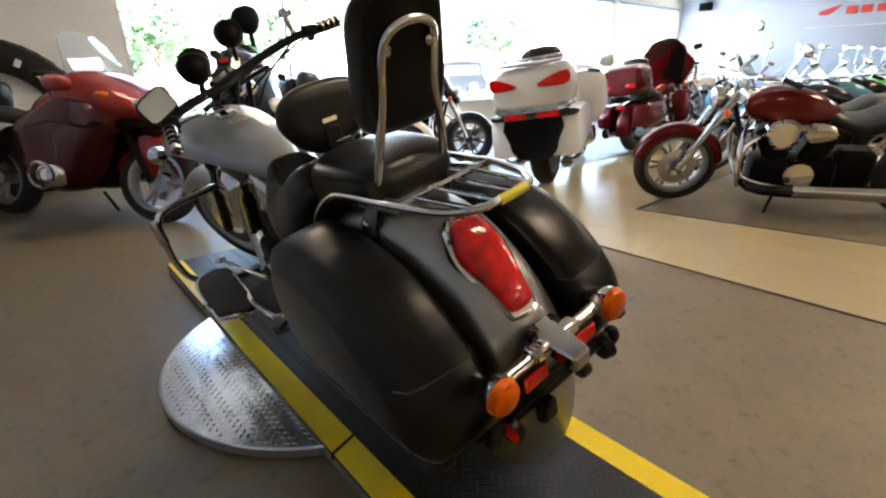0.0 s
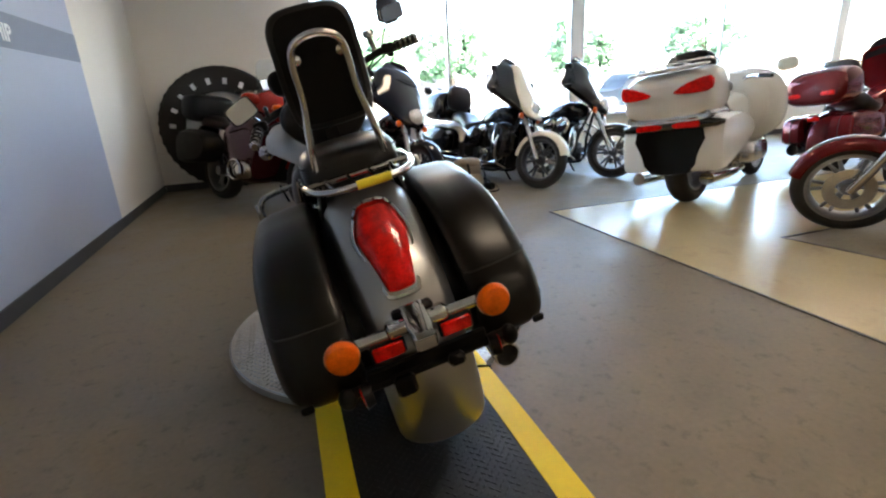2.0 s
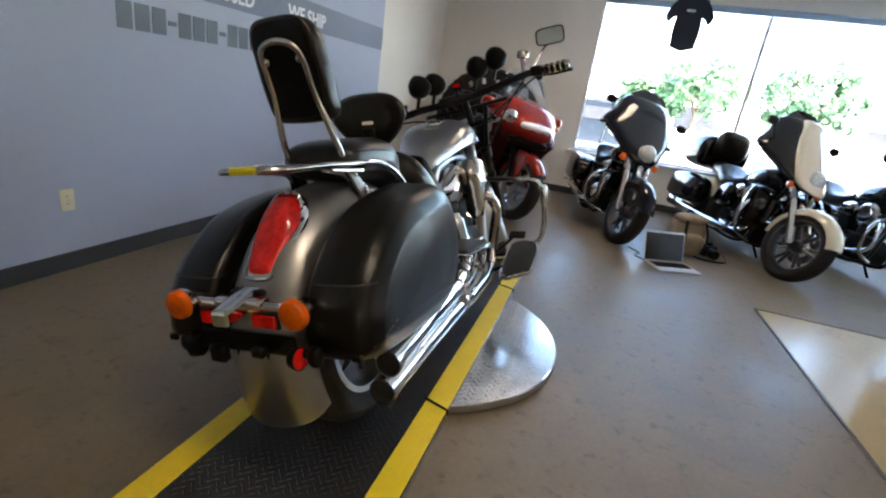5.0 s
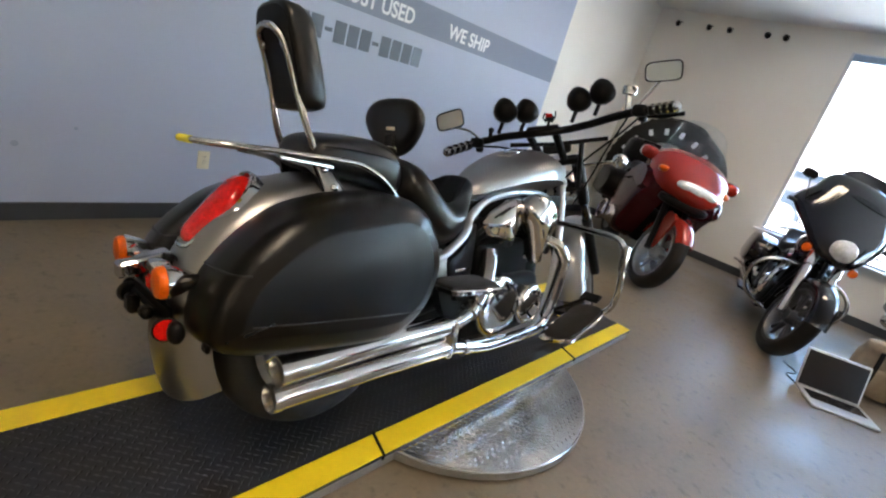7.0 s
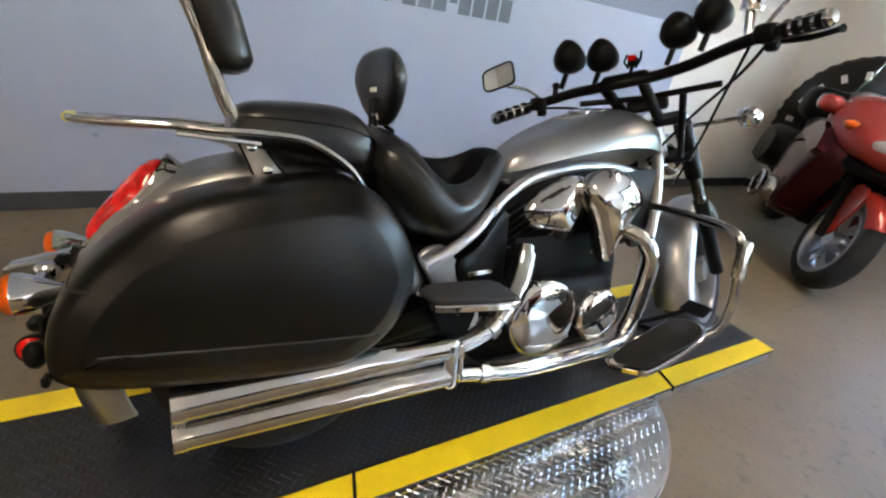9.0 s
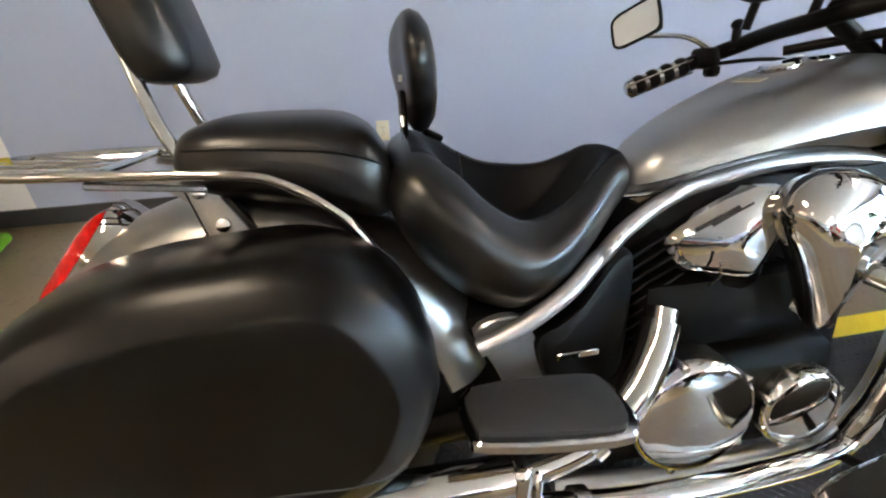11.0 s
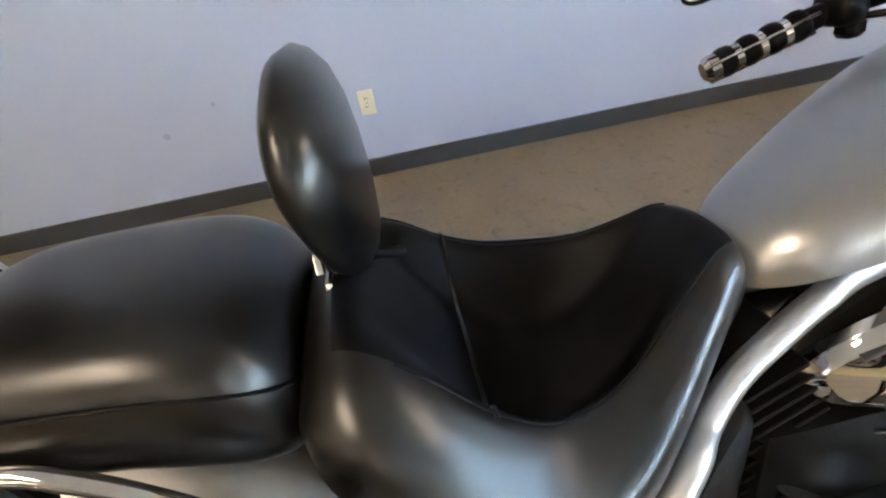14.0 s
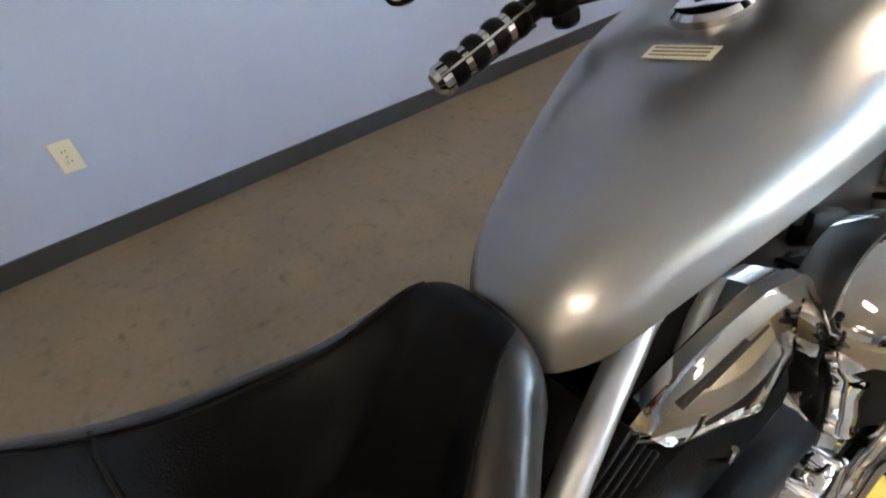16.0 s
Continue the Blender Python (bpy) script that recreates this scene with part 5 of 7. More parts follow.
def touring_bike(name, label, m, body, trim, wb=1.63, bags=True, trunk=False, fairing="bat", screen=False, trunk_mat=None, fender_mat=None, group="showroom motorcycles", bag_mat=None, rack=False, front_mat=None):
    """A heavy cruiser or tourer: wheels, engine, tank, seat, bars and its bodywork."""
    b = thing(name, label, "motorcycle", m, group)
    yr, yf = -wb / 2, wb / 2
    fender_mat, bag_mat, trunk_mat = fender_mat or body, bag_mat or body, trunk_mat or body
    st = Matrix.Translation((0, yf - 0.35, 0.85)) @ Matrix.Rotation(radians(14), 4, (0, -0.45, 0.9)) @ Matrix.Translation((0, -(yf - 0.35), -0.85))
    rim_ = M_DARK_RIM if fairing == "bat" else M_RIM
    small_wheel(b, "rear_tyre", yr, 0.315, 0.16, 0.205, 5, rim_)
    small_wheel(b, "front_tyre", yf, 0.325, 0.12, 0.235, 6, rim_, st)
    part("front_fender", moved(arc_fender((0, yf, 0.325), 0.352, 15, 175, 0.078, 0.07, n=20, m=8), st), fender_mat, b)
    part("rear_fender", arc_fender((0, yr, 0.315), 0.365, 30, 195, 0.11, 0.08, n=20, m=8), fender_mat, b)
    eng = part("engine_block", box((0, 0.02, 0.30), (0.30, 0.55, 0.26), 0.05, seg=2), M_ENGINE, b)
    part("gearbox", box((0, -0.35, 0.36), (0.24, 0.25, 0.28), 0.04), M_ENGINE, eng)
    for cy_, tilt in ((-0.12, 22), (0.17, -22)):
        part("cylinder", box((0, cy_, 0.53), (0.22, 0.17, 0.28), 0.03, pose(0, 0, 0, tilt, 0, 0)), M_ENGINE, eng)
    for sx in (-1, 1):
        part("engine_cover", lathe([(-0.05, 0.105), (0.0, 0.11), (0.03, 0.095), (0.035, 0.0)], (sx * 0.15, -0.02, 0.32), (sx, 0, 0), 24), M_CHROME, eng)
        part("rocker_cover", box((sx * 0.09, 0.03, 0.66), (0.06, 0.34, 0.06), 0.02, seg=2), M_CHROME, eng)
        part("muffler", tube([(sx * 0.21, 0.0, 0.22), (sx * 0.23, yr + 0.3, 0.24), (sx * 0.235, yr - 0.32, 0.27)], [0.044, 0.060, 0.066], 16), M_CHROME, b)
        part("fork_leg", moved(tube([(sx * 0.105, yf, 0.325), (sx * 0.105, yf - 0.20, 0.68)], 0.030, 12), st), M_CHROME_DULL, b)
        part("fork_tube", moved(tube([(sx * 0.105, yf - 0.19, 0.66), (sx * 0.105, yf - 0.34, 0.93)], 0.024, 12), st), M_CHROME, b)
        part("engine_guard", tube(catmull([(sx * 0.06, 0.36, 0.66), (sx * 0.28, 0.40, 0.60), (sx * 0.36, 0.41, 0.47), (sx * 0.30, 0.38, 0.28), (sx * 0.10, 0.34, 0.20)], 5), 0.016, 10), M_CHROME, b)
        part("header_pipe", tube(catmull([(sx * 0.10, 0.24, 0.60), (sx * 0.19, 0.36, 0.52), (sx * 0.20, 0.34, 0.30), (sx * 0.21, 0.0, 0.22)], 5), 0.021, 10), M_CHROME, b)
        part("cylinder_cover", moved(slab([(-0.20, 0.60), (-0.17, 0.68), (-0.03, 0.70), (-0.02, 0.58), (-0.10, 0.56)], [(0.08, 0.0), (0.135, 0.0), (0.15, 0.02)], smooth=2), Matrix.Scale(sx, 4, (1, 0, 0))), M_CHROME, eng)
        part("air_cover", moved(slab([(0.04, 0.56), (0.04, 0.70), (0.16, 0.73), (0.24, 0.66), (0.20, 0.54), (0.12, 0.50)], [(0.08, 0.0), (0.15, 0.0), (0.17, 0.025)], smooth=2), Matrix.Scale(sx, 4, (1, 0, 0))), M_CHROME, eng)
        part("fork_cover", moved(tube([(sx * 0.105, yf - 0.215, 0.70), (sx * 0.105, yf - 0.31, 0.87)], 0.036, 12), st), M_CHROME, b)
        part("foot_board", box((sx * 0.29, 0.16, 0.25), (0.11, 0.30, 0.02), 0.008), M_BLACK, b)
        part("mirror", moved(merged(blob((sx * 0.43, yf - 0.56, 1.27), (0.06, 0.018, 0.038), 14, 8, 3), tube([(sx * 0.33, yf - 0.5, 1.06), (sx * 0.42, yf - 0.55, 1.26)], 0.006, 6)), st), M_BLACK if fairing == "bat" else M_CHROME, b)
        part("grip", moved(tube([(sx * 0.30, yf - 0.52, 1.06), (sx * 0.43, yf - 0.58, 1.04)], 0.018, 10), st), M_BLACK, b)
        part("turn_signal", moved(merged(lathe([(-0.03, 0.0), (-0.02, 0.025), (0.0, 0.034), (0.012, 0.03), (0.018, 0.0)], (sx * 0.19, yf - 0.25, 0.80), (0, 1, 0), 14)), st), M_AMBER, b)
        if bags:
            out = [(yr - 0.36, 0.40), (yr - 0.34, 0.56), (yr - 0.25, 0.635), (yr + 0.05, 0.65), (yr + 0.24, 0.60), (yr + 0.28, 0.48), (yr + 0.22, 0.36), (yr - 0.05, 0.31), (yr - 0.30, 0.33)]
            s_ = slab(out, [(0.15, 0.02), (0.155, 0.0), (0.30, 0.0), (0.345, 0.02), (0.36, 0.06)], smooth=3)
            bg = part("saddlebag", s_ if sx > 0 else mirrored(s_), bag_mat, b)
            g_ = slab(out, [(0.24, 0.004), (0.24, -0.005), (0.246, -0.005), (0.246, 0.004)], smooth=3)
            part("lid_seam", g_ if sx > 0 else mirrored(g_), M_BLACK, bg)
            part("bag_guard", tube(catmull([(sx * 0.20, yr + 0.33, 0.30), (sx * 0.37, yr + 0.30, 0.33), (sx * 0.39, yr + 0.05, 0.30), (sx * 0.34, yr - 0.2, 0.27)], 5), 0.012, 8), M_CHROME, bg)
    part("handlebar", moved(tube(catmull([(-0.42, yf - 0.575, 1.04), (-0.30, yf - 0.52, 1.06), (-0.14, yf - 0.40, 1.03), (0.0, yf - 0.38, 1.01), (0.14, yf - 0.40, 1.03), (0.30, yf - 0.52, 1.06), (0.42, yf - 0.575, 1.04)], 5), 0.014, 10), st), M_CHROME, b)
    part("down_tube", merged(*[tube(catmull([(sx * 0.04, yf - 0.36, 0.80), (sx * 0.10, 0.36, 0.50), (sx * 0.13, 0.28, 0.18), (sx * 0.13, -0.3, 0.16)], 5), 0.018, 8) for sx in (-1, 1)]), M_BLACK, b)
    part("fuel_tank", section_loft(smooth_rows([(-0.22, 0.04, 0.72, 0.76), (-0.16, 0.10, 0.69, 0.82), (-0.02, 0.145, 0.67, 0.90), (0.14, 0.16, 0.67, 0.94), (0.28, 0.14, 0.69, 0.93), (0.37, 0.08, 0.73, 0.88), (0.39, 0.03, 0.77, 0.84)], 3), 24, 2.4), body, b, sharp=180)
    part("seat", section_loft(smooth_rows([(-0.78, 0.08, 0.76, 0.82), (-0.72, 0.15, 0.72, 0.86), (-0.55, 0.17, 0.68, 0.86), (-0.48, 0.18, 0.64, 0.82), (-0.35, 0.19, 0.61, 0.745), (-0.22, 0.15, 0.65, 0.75), (-0.12, 0.09, 0.70, 0.80), (-0.08, 0.05, 0.74, 0.79)], 3), 24, 3), M_SEAT, b, sharp=180)
    part("side_stand", tube([(-0.14, 0.10, 0.16), (-0.235, 0.16, 0.0)], 0.013, 8), M_BLACK, b)
    tl_ = part("tail_light", box((0, yr - 0.36, 0.60), (0.11, 0.04, 0.05), 0.012, seg=2), M_RED_LENS, b)
    if fairing == "bat":
        wing = [(-0.11, 0.79), (0.11, 0.79), (0.25, 0.90), (0.37, 1.02), (0.385, 1.10), (0.31, 1.22), (0.27, 1.34), (0.17, 1.395), (-0.17, 1.395), (-0.27, 1.34), (-0.31, 1.22), (-0.385, 1.10), (-0.37, 1.02), (-0.25, 0.90)]
        shell = lambda a, c, d: (a, yf - 0.20 - (c - 0.85) * 0.62 - a * a * 1.5 + d, c)
        f_ = part("fairing", moved(slab(wing, [(-0.12, 0.03), (-0.115, 0.012), (-0.03, 0.0), (-0.01, 0.006), (0.012, 0.03), (0.030, 0.07), (0.036, 0.11)], shell, 3), st), body, b, "handlebar fairing", sharp=70)
        part("fairing_inner", moved(slab(wing, [(-0.125, 0.06), (-0.118, 0.03)], shell, 3), st), M_BLACK, f_)
        if front_mat:
            face = [(-0.13, 0.80), (0.13, 0.80), (0.20, 0.95), (0.19, 1.15), (0.14, 1.34), (0.09, 1.40), (-0.09, 1.40), (-0.14, 1.34), (-0.19, 1.15), (-0.20, 0.95)]
            part("front_panel", moved(slab(face, [(0.0, 0.0), (0.040, 0.0), (0.050, 0.02), (0.054, 0.05)], shell, 3), st), front_mat, f_, "cream front panel", sharp=70)
        part("deflector", moved(slab([(-0.20, 1.36), (0.20, 1.36), (0.16, 1.45), (0.08, 1.475), (-0.08, 1.475), (-0.16, 1.45)], [(-0.05, 0), (-0.045, 0)], shell, 3), st), M_SCREEN if screen else M_LCD_DARK, f_)
        part("headlight", moved(lathe([(-0.04, 0.085), (0.0, 0.092), (0.012, 0.09), (0.03, 0.07), (0.036, 0.0)], (0, yf - 0.195, 0.90), (0, 1, 0), 24), st), M_LAMP, f_)
        if screen:
            part("windscreen", moved(slab([(-0.28, 1.24), (-0.25, 1.40), (-0.12, 1.50), (0.12, 1.50), (0.25, 1.40), (0.28, 1.24)], [(0.0, 0.0), (0.004, 0.0)], lambda a, c, d: (a, yf - 0.33 - (c - 1.1) * 0.55 - abs(a) * 0.35 + d, c), 3), st), M_SCREEN, f_)
    else:
        h_ = part("headlight", moved(lathe([(-0.13, 0.0), (-0.11, 0.05), (-0.03, 0.088), (0.0, 0.09)], (0, yf - 0.20, 0.86), (0, 1, 0), 24), st), M_CHROME, b)
        part("headlight_glass", moved(lathe([(-0.005, 0.085), (0.012, 0.06), (0.018, 0.0)], (0, yf - 0.20, 0.86), (0, 1, 0), 24), st), M_LAMP, h_)
        if screen:
            part("windscreen", moved(slab([(-0.24, 0.95), (-0.27, 1.15), (-0.17, 1.35), (0.17, 1.35), (0.27, 1.15), (0.24, 0.95)], [(0.0, 0.0), (0.004, 0.0)], lambda a, c, d: (a, yf - 0.20 - (c - 0.95) * 0.45 - abs(a) * 0.25 + d, c), 3), st), M_SCREEN, b)
    if trunk:
        for sx in (-1, 1):
            part("leg_shield", moved(slab([(0.30, 0.30), (0.46, 0.40), (0.48, 0.62), (0.40, 0.74), (0.30, 0.70), (0.24, 0.45)], [(0.12, 0.0), (0.25, 0.0), (0.30, 0.02), (0.32, 0.05)], smooth=3), Matrix.Scale(sx, 4, (1, 0, 0))), body, b)
            part("side_panel", moved(slab([(-0.40, 0.45), (-0.36, 0.62), (-0.20, 0.68), (-0.08, 0.60), (-0.16, 0.42)], [(0.10, 0.0), (0.17, 0.0), (0.185, 0.02)], smooth=3), Matrix.Scale(sx, 4, (1, 0, 0))), body, b)
        rows = [(yr - 0.44, 0.20, 0.80, 0.98), (yr - 0.42, 0.27, 0.76, 1.06), (yr - 0.34, 0.30, 0.74, 1.11), (yr - 0.15, 0.30, 0.74, 1.14), (yr - 0.02, 0.28, 0.76, 1.12), (yr + 0.01, 0.22, 0.79, 1.08)]
        t_ = part("trunk", section_loft(smooth_rows(rows, 3), 28, 3.6), trunk_mat, b, "top box with passenger backrest", sharp=60)
        part("lid_seam", section_loft([(yr - 0.425, 0.268, 0.888, 0.894), (yr - 0.30, 0.305, 0.888, 0.894), (yr - 0.02, 0.288, 0.888, 0.894)], 20, 6), M_BLACK, t_)
        part("backrest_pad", section_loft(smooth_rows([(yr - 0.02, 0.16, 0.92, 1.18), (yr + 0.02, 0.20, 0.88, 1.22), (yr + 0.07, 0.19, 0.88, 1.20), (yr + 0.10, 0.14, 0.92, 1.15)], 3), 20, 3), M_SEAT, b, sharp=180)
        part("trunk_rail", tube(catmull([(-0.24, yr - 0.05, 1.15), (-0.25, yr - 0.28, 1.175), (0.0, yr - 0.40, 1.17), (0.25, yr - 0.28, 1.175), (0.24, yr - 0.05, 1.15)], 4), 0.009, 8), M_CHROME, t_)
        for sx in (-1, 1):
            part("trunk_lamp", box((sx * 0.16, yr - 0.435, 0.86), (0.16, 0.03, 0.05), 0.012, pose(0, 0, 0, 0, 0, -sx * 10), 2), M_RED_LENS, t_)
    if rack:
        part("sissy_bar", tube(catmull([(0.12, yr + 0.05, 0.75), (0.11, yr - 0.02, 1.0), (0.07, yr - 0.06, 1.12), (-0.07, yr - 0.06, 1.12), (-0.11, yr - 0.02, 1.0), (-0.12, yr + 0.05, 0.75)], 5), 0.010, 8), M_CHROME, b)
    return b


def goldwing_bike(name, label, m, body):
    """A full-dress tourer with moulded trunk and panniers."""
    b = thing(name, label, "motorcycle", m, "showroom motorcycles")
    yr, yf = -0.84, 0.85
    small_wheel(b, "rear_tyre", yr, 0.315, 0.18, 0.205, 5)
    small_wheel(b, "front_tyre", yf, 0.325, 0.125, 0.235, 6)
    part("front_fender", arc_fender((0, yf, 0.325), 0.355, 20, 185, 0.085, 0.09, n=20, m=8), body, b)
    part("engine_block", merged(box((0, 0.12, 0.34), (0.62, 0.40, 0.22), 0.06, seg=2), box((0, -0.20, 0.36), (0.34, 0.55, 0.34), 0.06, seg=2)), M_CHROME_DULL, b)
    part("fairing", section_loft(smooth_rows([(0.14, 0.33, 0.50, 1.08), (0.30, 0.43, 0.42, 1.12), (0.46, 0.42, 0.46, 1.10), (0.60, 0.33, 0.60, 1.02), (0.70, 0.20, 0.70, 0.92), (0.74, 0.10, 0.76, 0.86)], 4), 32, 2.7), body, b, sharp=180)
    part("windscreen", slab([(-0.31, 1.04), (-0.32, 1.22), (-0.20, 1.42), (0.20, 1.42), (0.32, 1.22), (0.31, 1.04)], [(0.0, 0.0), (0.005, 0.0)], lambda a, c, d: (a, 0.52 - (c - 1.04) * 0.6 - abs(a) * 0.3 + d, c), 3), M_SCREEN, b)
    part("headlight", blob((0, 0.70, 0.84), (0.21, 0.06, 0.06), 18, 10, 2.5), M_LAMP, b)
    part("fuel_tank", section_loft(smooth_rows([(-0.30, 0.10, 0.66, 0.76), (-0.16, 0.17, 0.62, 0.86), (0.05, 0.20, 0.60, 0.92), (0.22, 0.18, 0.60, 0.90)], 4), 24, 2.6), body, b, sharp=180)
    part("side_panel", merged(*[slab([(-0.52, 0.62), (-0.25, 0.70), (0.0, 0.66), (-0.10, 0.42), (-0.42, 0.40)], [(s * 0.14, 0), (s * 0.22, 0.0), (s * 0.235, 0.03)], smooth=3) for s in (-1, 1)]), body, b)
    part("seat", section_loft(smooth_rows([(-0.72, 0.15, 0.78, 0.92), (-0.60, 0.20, 0.74, 0.90), (-0.50, 0.21, 0.70, 0.86), (-0.36, 0.20, 0.66, 0.76), (-0.20, 0.16, 0.68, 0.77), (-0.12, 0.09, 0.72, 0.80)], 4), 24, 3), M_SEAT, b, sharp=180)
    for s in (-1, 1):
        out = [(-1.21, 0.36), (-1.20, 0.60), (-1.10, 0.71), (-0.75, 0.74), (-0.50, 0.67), (-0.45, 0.56), (-0.60, 0.47), (-0.90, 0.37), (-1.14, 0.31)]
        bag = part("saddlebag", slab(out, [(s * 0.14, 0.01), (s * 0.15, 0), (s * 0.37, 0.0), (s * 0.405, 0.02), (s * 0.42, 0.06)], smooth=3), body, b, "moulded pannier")
        part("muffler", tube([(s * 0.22, -0.2, 0.22), (s * 0.27, -0.7, 0.23), (s * 0.28, -1.18, 0.25)], [0.035, 0.05, 0.055], 14), M_CHROME, b)
        part("tail_light", slab([(-0.345 * s, 1.035), (-0.22 * s, 1.01), (-0.10 * s, 0.955), (-0.12 * s, 0.925), (-0.32 * s, 0.920), (-0.365 * s, 0.97)], [(0.0, 0.004), (0.03, 0.0), (0.04, 0.006)], lambda a, c, d: (-a, -1.288 - d + max(0, abs(a) - 0.2) * 0.35, c), 2), M_RED_LENS, b, "red wedge tail lamp")
        part("lower_light", box((s * 0.13, -1.222, 0.685), (0.25, 0.05, 0.050), 0.015, pose(0, 0, 0, 0, 0, -s * 8), 2), M_RED_LENS, b, "red lower tail lamp")
        part("signal_tip", box((s * 0.32, -1.175, 0.675), (0.11, 0.05, 0.05), 0.015, pose(0, 0, 0, 0, 0, -s * 20), 2), M_LAMP, b)
        part("grip", tube([(s * 0.30, 0.02, 1.02), (s * 0.42, -0.06, 1.0)], 0.018, 10), M_BLACK, b)
        part("handlebar", tube(catmull([(s * 0.06, 0.20, 0.98), (s * 0.18, 0.12, 1.03), (s * 0.30, 0.02, 1.02)], 4), 0.016, 8), M_CHROME, b)
        part("mirror", blob((s * 0.44, 0.34, 1.10), (0.085, 0.06, 0.06), 16, 10, 3), body, b)
        part("fork_leg", tube([(s * 0.105, yf, 0.325), (s * 0.105, yf - 0.30, 0.80)], 0.03, 12), M_CHROME_DULL, b)
        part("backrest_arm", blob((s * 0.23, -0.62, 0.95), (0.03, 0.13, 0.045), 12, 8, 3), M_SEAT, b)
    trunk = part("trunk", section_loft(smooth_rows([(-1.27, 0.25, 0.82, 1.00), (-1.25, 0.33, 0.77, 1.055), (-1.20, 0.365, 0.74, 1.09), (-1.10, 0.375, 0.73, 1.125), (-0.95, 0.36, 0.74, 1.14), (-0.80, 0.32, 0.78, 1.12), (-0.77, 0.27, 0.80, 1.08)], 4), 36, 4), body, b, "white top box", sharp=60)
    part("lid_seam", section_loft([(-1.20, 0.353, 0.872, 0.878), (-0.80, 0.338, 0.872, 0.878)], 24, 6), M_BLACK, trunk)
    part("backrest_pad", section_loft(smooth_rows([(-0.82, 0.17, 1.0, 1.24), (-0.78, 0.21, 0.95, 1.28), (-0.72, 0.20, 0.94, 1.27), (-0.68, 0.16, 0.97, 1.20)], 3), 20, 3), M_SEAT, b, sharp=180)
    part("trunk_rack", merged(tube(catmull([(-0.26, -0.84, 1.13), (-0.28, -1.0, 1.170), (-0.25, -1.18, 1.170), (0.0, -1.24, 1.165), (0.25, -1.18, 1.170), (0.28, -1.0, 1.170), (0.26, -0.84, 1.13)], 4), 0.009, 8), *[tube([(x_, -0.9, 1.15), (x_, -1.2, 1.16)], 0.006, 6) for x_ in (-0.12, 0.0, 0.12)]), M_CHROME, trunk)
    part("rear_fender", slab([(-0.26, 0.66), (0.26, 0.66), (0.23, 0.46), (0.15, 0.30), (-0.15, 0.30), (-0.23, 0.46)], [(-1.10, 0.0), (-1.225, 0.0), (-1.235, 0.012), (-1.228, 0.03)], lambda a, c, d: (a, d, c), 2), M_BLACK, b, "dark rear fender with an empty plate recess", sharp=50)
    part("lamp_band", section_loft(smooth_rows([(-1.235, 0.36, 0.655, 0.715), (-1.20, 0.40, 0.645, 0.725), (-1.14, 0.41, 0.65, 0.72)], 3), 24, 4), M_BLACK_GLOSS, b, "smoked band round the lower tail lamps", sharp=60)
    part("bumper_chrome", box((0, -1.225, 0.735), (0.50, 0.03, 0.03), 0.01), M_CHROME, b)
    part("spoiler", section_loft(smooth_rows([(-1.30, 0.26, 1.115, 1.130), (-1.27, 0.30, 1.11, 1.14), (-1.16, 0.31, 1.115, 1.15)], 3), 20, 3), body, trunk, "white trunk spoiler", sharp=60)
    part("waist", section_loft(smooth_rows([(-1.235, 0.30, 0.715, 0.80), (-1.20, 0.35, 0.71, 0.80), (-0.85, 0.33, 0.71, 0.80)], 3), 24, 4), M_CHROME_DULL, b, sharp=60)
    part("aerial", tube([(0.22, -1.0, 1.1), (0.24, -1.08, 1.55)], 0.004, 6), M_BLACK, b)
    return b


